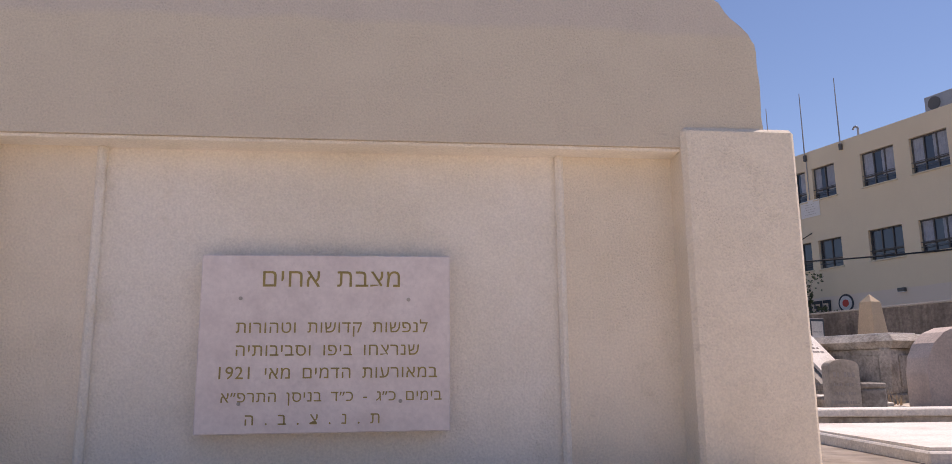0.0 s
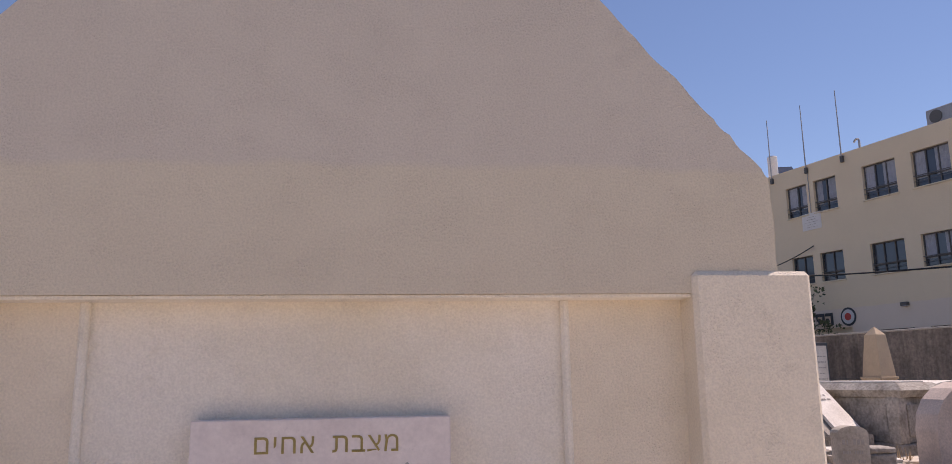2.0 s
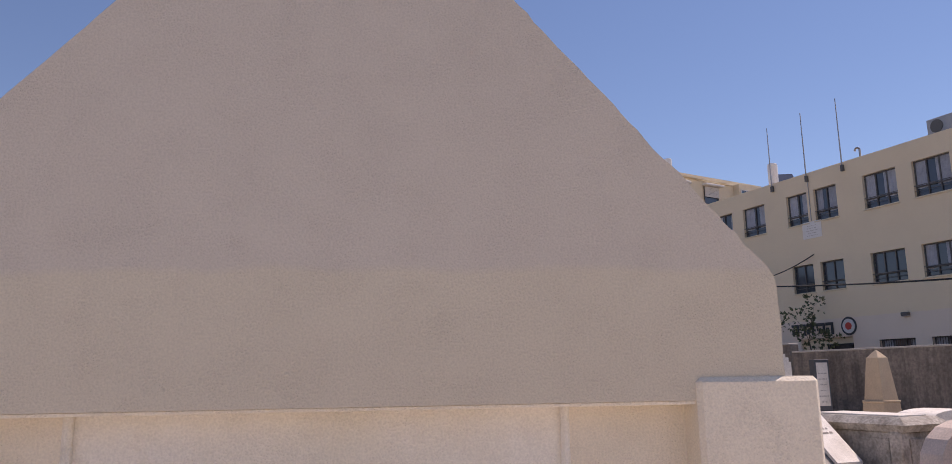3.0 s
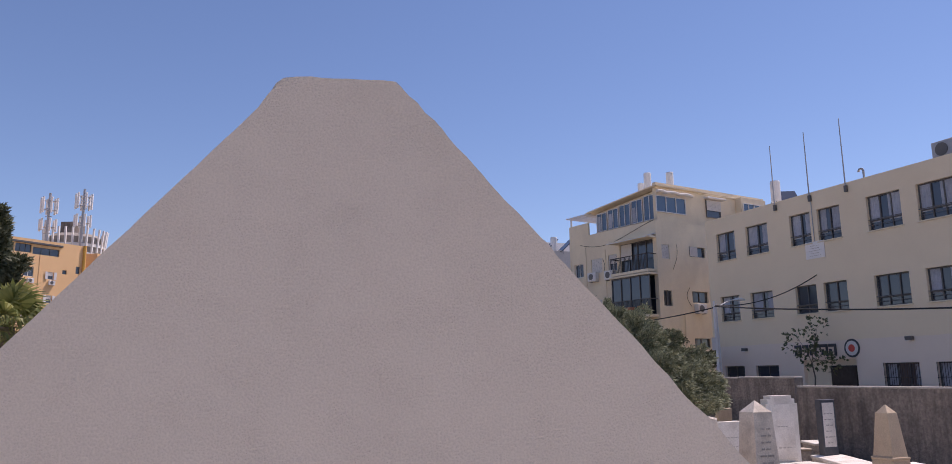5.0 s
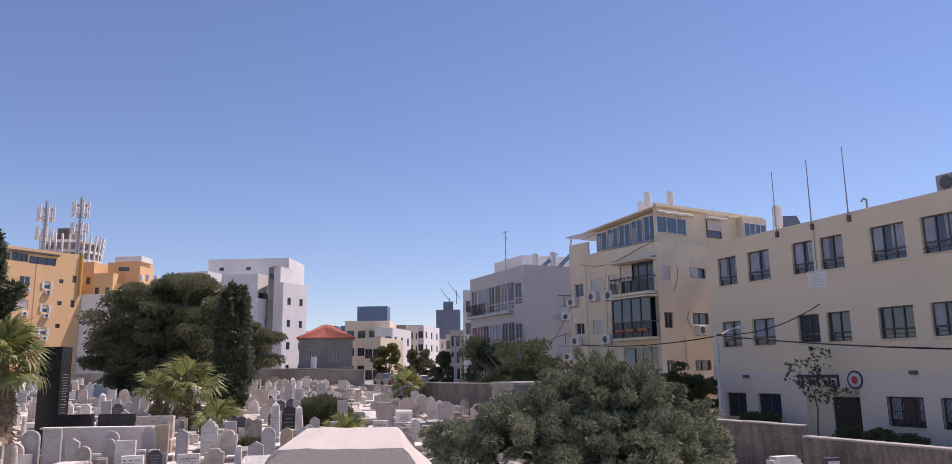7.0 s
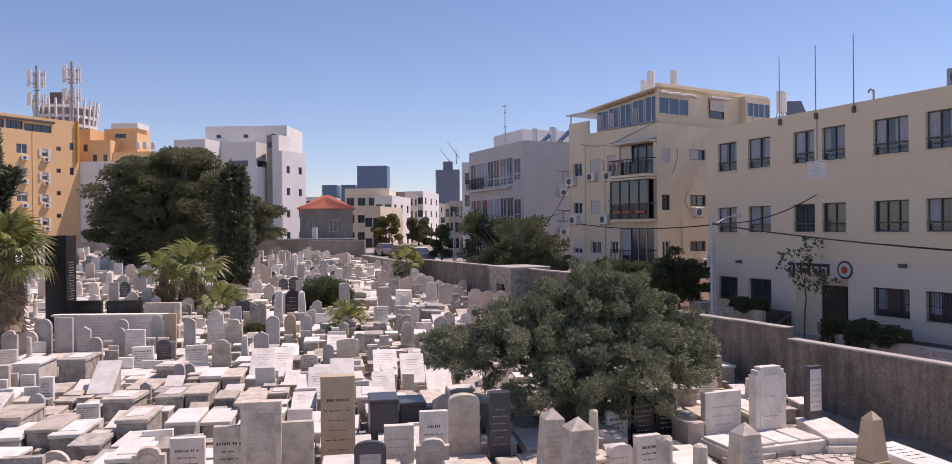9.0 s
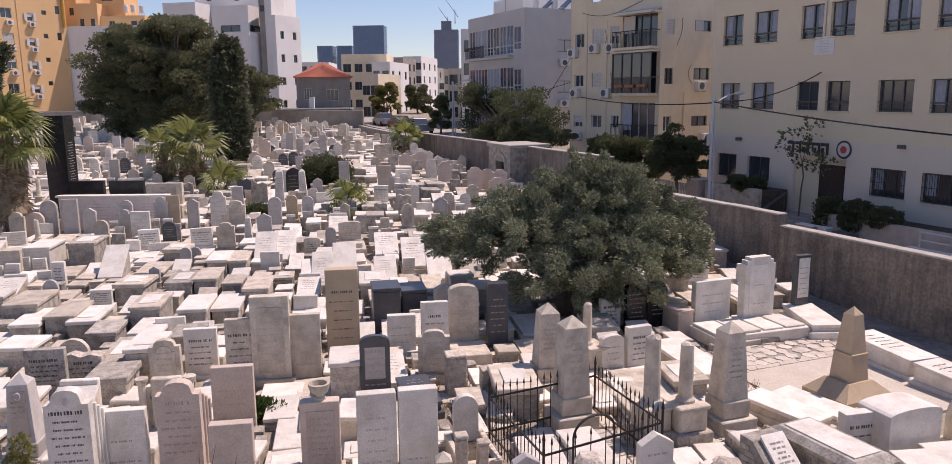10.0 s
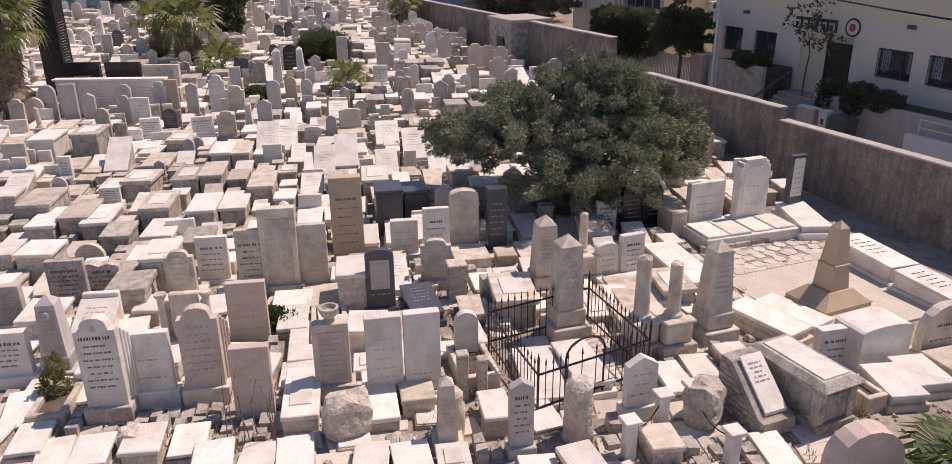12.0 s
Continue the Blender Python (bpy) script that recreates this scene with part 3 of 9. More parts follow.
def school():
    length, height = 30.0, 11.05
    off = 10.85
    s = thing("school_building", "three-storey pale yellow rendered school with rows of dark windows", "building", STREET @ Matrix.Translation((-off, 0, 0)))
    cols = [(-10.02, 1.48), (-7.70, 1.58), (-4.61, 1.31), (-2.87, 1.33), (-0.08, 1.70), (2.38, 1.70), (5.2, 1.7), (7.7, 1.7), (10.6, 1.5), (12.6, 1.5), (15.6, 1.7)]
    holes, spec = [], []
    for i, (x, w) in enumerate(cols):
        for z, h in ((8.64, 1.55), (5.27, 1.36), (1.58, 1.25)):
            if z < 2 and i in (2, 3):
                continue
            holes.append((x + off, x + off + w, z, z + h))
            spec.append((x + off, z, w, h, i))
    holes.append((-4.5 + off, -1.45 + off, 0.35, 3.05))
    part("wall", openings_wall(bmesh.new(), length, height, holes, -1.5), YELLOW, s)
    bm = bmesh.new()
    bx(bm, 0.0, length, 0.26, 11.0, -1.5, height - 0.35)
    part("core", bm, YELLOW, s)
    bm = bmesh.new()
    bx(bm, 0, 0.2, 0.26, 11.0, height - 0.35, height)
    bx(bm, 0.0, length, 0.0, 0.25, height + 0.002, height + 0.05)
    part("parapet", bm, YELLOW, s)
    for x, z, w, h, i in spec:
        low = z < 2
        window(s, Matrix.Translation((x, 0, z)), w, h, FRAME, PANE, 1 if w < 1.6 else 2, not low, 0, z > 8 or (z > 4 and i in (0, 1, 5)) or (low and i > 3), BEIGE, 0.14, low and i > 3)
    d = new("entrance")
    d.parent = s
    part("lobby_wall", box(-4.5 + off, -1.45 + off, 0.2, 0.245, 0.35, 3.05), BEIGE, d)
    part("door_leaf", box(-3.0 + off, -1.6 + off, 0.1, 0.19, 0.35, 2.75), BLACK, d)
    return s


school()


# ---- buildings beyond ----
def facade(parent, m, length, height, holes, mat, z0=0.0, core=None):
    """One face of a building at m, with holes cut through; core: the depth behind it."""
    f = new("facade")
    f.parent = parent
    f.matrix_basis = m
    part("wall", openings_wall(bmesh.new(), length, height, holes, z0), mat, f)
    return f


def at_dir(x, y, dx, dy, z=0.0):
    return Matrix.Translation((x, y, z)) @ pose(0, 0, 0, 0, 0, math.degrees(math.atan2(dy, dx)))


def balcony(parent, m, w, d, h, glazed=False, roofed=True):
    b = new("balcony")
    b.parent = parent
    b.matrix_basis = m
    part("floor_slab", box(0, w, -d, 0, -0.18, 0, 0.01), BEIGE, b)
    bm = bmesh.new()
    bx(bm, 0, w, -d, -d + 0.04, 0.95, 1.0)
    for k in range(int(w / 0.12) + 1):
        bx(bm, k * 0.12, k * 0.12 + 0.02, -d + 0.01, -d + 0.03, 0, 0.95)
    for y in (0, w):
        bx(bm, y - 0.02, y + 0.02, -d, -0.01, 0.95, 1.0)
    part("railing", bm, IRON if not glazed else FRAME, b)
    if glazed:
        bm = bmesh.new()
        for k in range(5):
            x = w * k / 4
            bx(bm, x - 0.03, x + 0.03, -d + 0.05, -d + 0.1, 0, h)
        bx(bm, 0, w, -d + 0.05, -d + 0.1, h - 0.08, h)
        part("glazing_frame", bm, FRAME, b)
        part("glazing", box(0.02, w - 0.02, -d + 0.11, -d + 0.12, 0.02, h - 0.08), PANE, b)
    if roofed:
        part("canopy", box(-0.1, w + 0.1, -d - 0.1, -0.005, h, h + 0.12, 0.01), BEIGE, b)
    return b


def apartment_beige():
    z0 = gz(50)
    a = thing("apartment_building", "four-storey beige rendered apartment block with balconies and a glazed penthouse", "building")
    corner, left = Vector((8.95, 48.7)), Vector((3.95, 55.6))
    d = corner - left
    length = d.length
    H = 12.15
    m = at_dir(left.x, left.y, d.x, d.y)
    wins = [(0.43, 9.25, 0.98, 0.95, 0.0), (2.26, 9.37, 1.1, 1.0, 1.0), (4.0, 9.3, 0.85, 1.15, 0.55),
            (0.4, 6.6, 0.97, 0.82, 0.0), (2.28, 6.56, 0.95, 0.95, 1.0), (4.3, 6.59, 0.65, 0.96, 0.0),
            (0.4, 3.8, 0.95, 0.85, 0.6), (2.25, 3.82, 1.04, 0.86, 0.0), (4.26, 3.85, 0.7, 0.84, 0.0)]
    holes = [(x, x + w, z, z + h) for x, z, w, h, _ in wins]
    bays = ((8.98, 2.0), (6.13, 2.5), (3.16, 2.4))
    for z, h in bays:
        holes.append((5.15, 8.2, z, z + h))
    f = facade(a, m, length, H, holes, BEIGE)
    for x, z, w, h, shut in wins:
        window(a, m @ Matrix.Translation((x, 0, z)), w, h, FRAME_W, PANE, 1, False, shut, False, None, 0.1)
    for i, (z, h) in enumerate(bays):
        win = window(a, m @ Matrix.Translation((5.15, 0.02, z)), 3.05, h, FRAME_W if i == 2 else FRAME, PANE, 3, False, 0, False, None, 0.12)
        balcony(a, m @ Matrix.Translation((5.0, 0, z)), 3.4, 0.75, h, i == 1, i < 2)
        if i == 0:
            part("shutter", box(0.05, 1.05, 0.05, 0.075, 0.9, h - 0.05), SHUTTER, win)
        if i == 1:
            for x in (0.3, 1.2, 2.3):
                part("flower_box", box(x, x + 0.75, -0.95, -0.77, 0.35, 0.53, 0.015), TERRACOTTA, win)
        if i == 2:
            part("curtain", box(0.1, 0.9, 0.105, 0.115, 0.6, h - 0.1), CURTAIN, win)
    part("awning", prism(bmesh.new(), [(-0.95, 10.95), (0.0, 11.25), (0.0, 11.29), (-0.95, 10.99)], 0, 3.6), FRAME_W, a).matrix_basis = m @ Matrix.Translation((4.9, 0, 0)) @ Matrix(((0, 1, 0, 0), (1, 0, 0, 0), (0, 0, 1, 0), (0, 0, 0, 1)))
    for x, z in ((0.0, 8.6), (2.2, 8.8), (3.9, 8.75), (0.3, 5.85), (3.45, 5.85), (0.5, 2.9)):
        aircon(a, m @ Matrix.Translation((x, 0, z)))
    for x, z0, z1 in ((0.1, 2.0, 10.6), (3.75, 3.0, 10.9), (1.75, 2.0, 11.3)):
        part("service_pipe", tube(bmesh.new(), (x, -0.03, z0), (x, -0.03, z1), 0.025, 0.025, 6), BEIGE, a).matrix_basis = m
    part("loose_wire", pipe(bmesh.new(), [(1.2 + 7.2 * k / 16, -0.02, 11.55 - 0.9 * math.sin(k / 16 * 3.1) * (1 - k / 20) + 0.6 * k / 16) for k in range(17)], 0.016, 5), CABLE, a).matrix_basis = m
    for x, z in ((1.0, 9.3), (3.6, 9.4), (4.2, 6.6)):
        part("hose", pipe(bmesh.new(), [(x + 0.1 * math.sin(k * 0.5), -0.06, z + 0.11 * k) for k in range(9)], 0.015, 5), CABLE, a).matrix_basis = m
    side = at_dir(corner.x, corner.y, 0.82, 0.57)
    holes = [(0.42, 1.1, 9.67, 10.59), (2.91, 4.38, 9.95, 10.62), (0.39, 1.12, 6.67, 7.65), (2.93, 4.4, 6.95, 7.68), (0.41, 1.09, 3.74, 4.72), (2.9, 4.36, 4.02, 4.66)]
    facade(a, side, 9.0, H, holes, BEIGE)
    for i, (x0, x1, c, e) in enumerate(holes):
        win = window(a, side @ Matrix.Translation((x0, 0, c)), x1 - x0, e - c, FRAME_W if i == 4 else FRAME, PANE, 1, False, 1.0 if i == 0 else 0, False, None, 0.1)
        if i == 1:
            part("shutter", box(0.02, 0.72, -0.04, -0.01, 0.02, 0.65), SHUTTER, win)
    aircon(a, side @ Matrix.Translation((3.0, 0, 6.25)))
    aircon(a, side @ Matrix.Translation((3.7, 0, 2.95)))
    part("rain_pipe", tube(bmesh.new(), (2.1, -0.05, 3.0), (2.1, -0.05, 6.2), 0.04, 0.04, 6), BEIGE, a).matrix_basis = side
    part("hose", pipe(bmesh.new(), [(2.75 - 0.35 * math.sin(k * 0.3), -0.05, 6.7 + 0.12 * k) for k in range(11)], 0.014, 5), CABLE, a).matrix_basis = side
    part("hose", pipe(bmesh.new(), [(1.3 + 0.45 * math.sin(k * 0.16), -0.05, 9.0 + 0.13 * k) for k in range(14)], 0.014, 5), CABLE, a).matrix_basis = side
    # core, roof and penthouse
    core = bmesh.new()
    p = [left + d.normalized() * 0.3, corner - d.normalized() * 0.3]
    nrm = Vector((0.82, 0.57))
    q = [p[1] + nrm * 9, p[0] + nrm * 9]
    for i, v in enumerate(p):
        p[i] = v + Vector((0.25, 0.35)) * 0.9
    lo = [core.verts.new((v.x, v.y, 0)) for v in p + q]
    hi = [core.verts.new((v.x, v.y, H - 0.6)) for v in p + q]
    core.faces.new(hi)
    for i in range(4):
        j = (i + 1) % 4
        core.faces.new((lo[i], lo[j], hi[j], hi[i]))
    part("core", core, BEIGE, a)
    pent = m @ Matrix.Translation((2.1, 0.5, 0))
    L = length - 2.4
    part("penthouse_wall", prism(bmesh.new(), [(0, H - 0.6), (L, H - 0.6), (L, 14.3), (0, 13.75)], 0.3, 6.5), BEIGE, a).matrix_basis = pent
    for k in range(5):
        x = 0.2 + k * 1.16
        win = window(a, pent @ Matrix.Translation((x, 0.06, 12.35)), 1.05, 1.32 + 0.09 * k, FRAME_W, SKY_PANE, 1, False, 0, False, None, 0.05)
        if k in (0, 1, 3):
            part("curtain", box(0.08, 0.38, 0.09, 0.1, 0.1, 1.1), CURTAIN, win)
    sp = side @ Matrix.Translation((0.45, 0.25, 0))
    part("penthouse_side", box(0, 10.6, 0.0, 0.3, H - 0.6, 14.72), BEIGE, a).matrix_basis = sp
    part("penthouse_ledge", box(3.8, 7.5, -0.1, -0.004, 14.35, 14.46, 0.01), BEIGE, a).matrix_basis = sp
    window(a, sp @ Matrix.Translation((-0.1, -0.14, 12.75)), 2.7, 1.1, FRAME_W, SKY_PANE, 2, False, 0, False, None, 0.05)
    part("rolled_awning", pipe(bmesh.new(), [(-0.2 + 3.2 * k / 8, -0.32, 14.05 + 0.05 * math.sin(k * 2.2)) for k in range(9)], 0.11, 8), SHUTTER, a).matrix_basis = sp
    window(a, sp @ Matrix.Translation((4.55, -0.14, 12.8)), 1.4, 1.2, FRAME, PANE, 0, False, 0.6, False, None, 0.05)
    part("awning_box", box(4.4, 6.2, -0.45, -0.004, 14.05, 14.17, 0.02), FRAME_W, a).matrix_basis = sp
    bay = new("bay")
    bay.parent = a
    bay.matrix_basis = sp @ Matrix.Translation((7.6, -0.5, 0))
    part("bay_wall", box(0, 2.6, 0.0, 0.498, 12.0, 14.45, 0.01), BEIGE, bay)
    window(a, sp @ Matrix.Translation((7.75, -0.66, 13.05)), 2.3, 1.0, FRAME_W, SKY_PANE, 3, False, 0, False, None, 0.1)
    part("penthouse_roof", prism(bmesh.new(), [(-0.45, 13.79), (L + 0.35, 14.42), (L + 0.35, 14.5), (-0.45, 13.87)], -0.3, 6.7), BEIGE, a).matrix_basis = pent
    part("terrace_parapet", box(0, 2.1, 0.0, 0.12, H, H + 0.9), BEIGE, a).matrix_basis = m
    for k in range(6):
        part("pergola_beam", box(-0.2 + k * 0.4, -0.12 + k * 0.4, -0.1, 3.2, 13.65, 13.75), FRAME_W, a).matrix_basis = m
    for y in (0.13, 3.0):
        part("pergola_post", box(0, 0.1, y, y + 0.1, H, 13.649), FRAME_W, a).matrix_basis = m
    for x, y, z in ((2.4, 2.5, 14.35), (4.3, 1.2, 14.5), (5.2, 2.4, 14.5)):
        tank("white rooftop water tank on a steel stand", pent @ Matrix.Translation((x, y, z - 0.15)), 1.0, 0.25)


apartment_beige()


def apartment_grey():
    a = thing("apartment_building", "four-storey grey clad block with long glazed balconies", "building")
    corner, left = Vector((0.75, 65.2)), Vector((-4.5, 75.4))
    d = corner - left
    length = d.length
    H = 13.1
    m = at_dir(left.x, left.y, d.x, d.y)
    holes = []
    for z in (9.5, 6.0, 2.6):
        for k in range(7):
            holes.append((0.3 + k * 1.32, 0.3 + k * 1.32 + 1.22, z, z + 2.4))
        holes.append((9.6, 10.9, z + 0.3, z + 2.2))
    facade(a, m, length, H, holes, GREYCLAD)
    for x0, x1, c, e in holes:
        window(a, m @ Matrix.Translation((x0, 0, c)), x1 - x0, e - c, FRAME_W, (CURTAIN, PANE, SKY_PANE, PANE, PANE)[int(x0 * 7 + c) % 5], 1, True, 0, False, None, 0.02)
    for z in (9.4, 5.9, 2.5):
        part("balcony_slab", box(0.3, 9.4, -0.5, -0.004, z - 0.25, z - 0.02), GREYCLAD, a).matrix_basis = m
    for z in (9.4, 5.9, 2.5):
        rl = bmesh.new()
        bx(rl, 0.3, 4.4, -0.48, -0.44, z + 0.95, z + 1.0)
        for k in range(28):
            bx(rl, 0.32 + k * 0.15, 0.35 + k * 0.15, -0.475, -0.445, z - 0.021, z + 0.95)
        part("railing", rl, IRON, a).matrix_basis = m
    side = at_dir(corner.x, corner.y, 0.894, 0.447)
    holes = [(3.2, 4.6, 9.6, 10.6), (3.2, 4.6, 6.2, 7.2), (3.2, 4.6, 2.8, 3.8)]
    facade(a, side, 10.0, H, holes, GREYCLAD)
    for x0, x1, c, e in holes:
        window(a, side @ Matrix.Translation((x0, 0, c)), x1 - x0, e - c, FRAME, PANE, 1)
    for z in (5.0, 8.4):
        aircon(a, side @ Matrix.Translation((3.3, 0, z)))
    part("core", box(0.2, length - 0.1, 0.3, 9.0, 0, H - 0.3), GREYCLAD, a).matrix_basis = m
    part("penthouse", box(1.0, 7.0, 2.2, 8.0, H - 0.3, H + 1.6), PLASTER, a).matrix_basis = m
    for x, y in ((9.0, 2.5), (10.4, 3.5)):
        tank("white rooftop water tank on a steel stand", m @ Matrix.Translation((x, y, H - 0.35)), 1.2, 0.3)
        solar(m @ Matrix.Translation((x + 1.0, y, H - 0.32)))
    t = thing("roof_antenna", "thin rooftop television antenna", "antenna", m @ Matrix.Translation((6.0, 1.0, H - 0.3)))
    bm = bmesh.new()
    tube(bm, (0, 0, 0), (0, 0, 4.2), 0.04)
    part("mast", bm, STEEL, t)
    bm = bmesh.new()
    for z, w in ((4.1, 0.6), (3.5, 0.3), (2.2, 0.35), (1.6, 0.4)):
        tube(bm, (-w, 0, z), (w, 0, z), 0.025)
    part("element", bm, STEEL, t)


apartment_grey()


def block(name, label, cx, cy, w, d, z0, h, rot, mat, cols, rows, win=(1.0, 1.3), frame_mat=FRAME, pane=PANE, shut=0.0, first=1.2, side_cols=0):
    """A plain building with a grid of windows in its front face, and in its right side where side_cols is given."""
    b = thing(name, label, "building", Matrix.Translation((cx, cy, z0)) @ pose(0, 0, 0, 0, 0, rot))
    for face, n, L in ((Matrix.Identity(4), cols, w), (Matrix.Translation((w, 0, 0)) @ pose(0, 0, 0, 0, 0, 90), side_cols, d)):
        holes = []
        step = (h - first) / rows
        for r in range(rows):
            for c in range(n):
                x = L * (c + 0.5) / n - win[0] / 2
                z = first + step * r
                holes.append((x, x + win[0], z, z + win[1]))
        f = new("facade")
        f.parent = b
        f.matrix_basis = face
        part("wall", openings_wall(bmesh.new(), L, h, holes, -2.0), mat, f)
        for k, (x0, x1, c, e) in enumerate(holes):
            window(b, face @ Matrix.Translation((x0, 0, c)), x1 - x0, e - c, frame_mat, pane, 1, False, shut * ((k * 7) % 3 == 0), False, None, 0.1)
    part("core", box(0.0, w - 0.26, 0.26, d, -2.0, h - 0.4), mat, b)
    part("parapet", box(0.0, 0.2, 0.26, d, h - 0.4, h), mat, b)
    return b


ZL = 2.9
# orange block at the far left, its neighbour and the white block
def orange_building():
    m = Matrix.Translation((-69.0, 85.6, 0)) @ pose(0, 0, 0, 0, 0, 63)
    b = thing("apartment_building", "five-storey orange rendered apartment block with white shutters", "building", m)
    L, H = 19.4, 20.95
    wide, narrow, tiny = [], [], []
    for x in (1.2, 4.4, 7.6, 10.88):
        wide += [(x, x + 1.37, z, z + 1.25) for z in (16.0, 12.9, 9.78, 6.68, 3.6)]
    for z in (15.84, 12.71, 9.75, 6.7):
        narrow.append((14.15, 14.95, z, z + 1.0))
    for z in (16.75, 13.78, 10.75, 7.7):
        tiny.append((16.13, 16.75, z, z + 0.56))
    for z in (17.0, 13.6):
        tiny.append((18.0, 18.6, z, z + 1.0))
    attic = [(x, x + 2.1, 19.1, 20.2) for x in (0.4, 2.7, 5.0, 7.3, 9.6)] + [(11.9, 15.5, 19.0, 19.95)]
    f = new("facade")
    f.parent = b
    part("wall", openings_wall(bmesh.new(), L, H, wide + narrow + tiny + attic, 0.5), ORANGE, f)
    for k, (x0, x1, z0, z1) in enumerate(wide):
        window(b, Matrix.Translation((x0, 0, z0)), x1 - x0, z1 - z0, FRAME_W, PANE, 1, False, (0.0, 1.0, 0.35)[k % 3], False, None, 0.1)
        if k % 5 != 3:
            aircon(b, Matrix.Translation((x0 + 0.5, 0, z0 - 0.85)))
    for x0, x1, z0, z1 in narrow:
        win = window(b, Matrix.Translation((x0, 0, z0)), x1 - x0, z1 - z0, FRAME_W, PANE, 0, False, 0.5, False, None, 0.1)
        for a in (-0.38, x1 - x0 + 0.02):
            part("shutter", box(a, a + 0.36, -0.12, -0.07, 0, z1 - z0, 0.005), FRAME_W, win)
        aircon(b, Matrix.Translation((x0 + 0.1, 0, z0 - 0.75)))
    for x0, x1, z0, z1 in tiny:
        window(b, Matrix.Translation((x0, 0, z0)), x1 - x0, z1 - z0, FRAME, PANE, 0, False, 0, False, None, 0.12)
    for x0, x1, z0, z1 in attic:
        window(b, Matrix.Translation((x0, 0, z0)), x1 - x0, z1 - z0, FRAME, PANE, 2, False, 0, False, None, 0.15)
    part("core", box(0, L - 0.02, 0.4, 12.0, 0.5, H - 0.5), ORANGE, b)
    part("roof_edge", box(-0.2, 15.8, -0.35, 0.6, 20.3, 20.55, 0.02), FRAME, b)
    part("drain_pipe", tube(bmesh.new(), (19.0, -0.16, 15.3), (19.0, -0.16, 21.0), 0.2, 0.2, 8), GUTTER, b)
    part("pilaster", box(12.9, 13.02, -0.06, -0.004, 3.0, 19.0), ORANGE, b)
    for x in (2.0, 6.5):
        part("chimney", tube(bmesh.new(), (x, 2.0, H - 0.6), (x, 2.0, H + 1.6), 0.3, 0.3, 8), STEEL, b)


GUTTER = material("ochre yellow painted pipe", (0.62, 0.33, 0.06), 0.7, None, 2, 30, 0.05, 0.4, 0.0)
orange_building()
block("roof_annex", "orange rendered wing behind the drain pipe", -64.0, 104.8, 4.3, 6, ZL, 17.4, 0, ORANGE, 3, 2, (0.6, 1.0), first=11.0)
block("roof_annex", "orange rendered flat-roofed house wing", -59.6, 105.0, 9.2, 6, ZL, 14.1, 0, ORANGE, 3, 1, (0.8, 0.8), first=12.6)
block("roof_annex", "orange rooftop stair house beside a white block", -59.6, 104.4, 3.0, 6, ZL, 15.7, 0, ORANGE, 2, 1, (0.6, 1.0), first=12.7)
block("penthouse_block", "pale rooftop room with a flat overhanging roof", -58.9, 107.0, 4.8, 4, ZL, 17.6, 0, ORANGE, 1, 1, (1.6, 0.6), first=16.3)
part("parapet_slab", box(-58.9 + 1.2, -53.8, 106.6, 110, ZL + 17.61, ZL + 18.4, 0.03), PLASTER, thing("roof_parapet", "white rendered parapet on the rooftop room", "parapet"))
for x, z in ((-53.4, 17.0), (-52.4, 17.0), (-51.2, 16.9)):
    tank("white rooftop water tank on a steel stand", Matrix.Translation((x, 106.0, z)), 0.9, 0.32)
block("annex_building", "grey-white blank rendered building behind the cemetery wall", -60.8, 103.0, 11.2, 6, ZL, 12.6, 0, PLASTER, 1, 1, (2.6, 1.0), FRAME_W, SHUTTER, 0, 9.2)
block("apartment_building", "white rendered cube wing of a modern block", -47.6, 104.6, 4.9, 3.6, ZL, 15.6, -10, PLASTER, 0, 1)
block("penthouse_block", "white rendered top storey of the stepped block", -44.6, 108.2, 11.9, 8, ZL, 17.9, 0, PLASTER, 3, 1, (0.7, 0.5), FRAME, PANE, 0, 16.2)
block("apartment_building", "white rendered stepped wing with a strip window", -40.9, 104.5, 5.4, 3.6, ZL, 15.1, -10, PLASTER, 1, 1, (2.9, 0.85), FRAME, PANE, 0, 11.7, 1)
block("apartment_building", "white rendered lower wing of the stepped block", -38.0, 102.2, 3.2, 3.2, ZL, 11.5, -14, PLASTER, 1, 3, (1.2, 1.0), FRAME, PANE, 0, 1.5)
block("stair_tower", "grey recessed stair tower of the white block", -34.05, 103.4, 0.85, 3.6, ZL, 15.9, 0, DIRTY, 1, 1, (0.6, 0.8), first=14.2)
block("stair_tower", "white rendered stair tower of the stepped block", -33.2, 103.2, 1.0, 3.2, ZL, 15.9, -14, PLASTER, 0, 1)
block("apartment_building", "white rendered end wing with small dark windows", -32.3, 102.8, 0.7, 5.2, ZL, 13.7, -22, PLASTER, 0, 4, (0.75, 1.0), FRAME, PANE, 0, 1.6, 2)


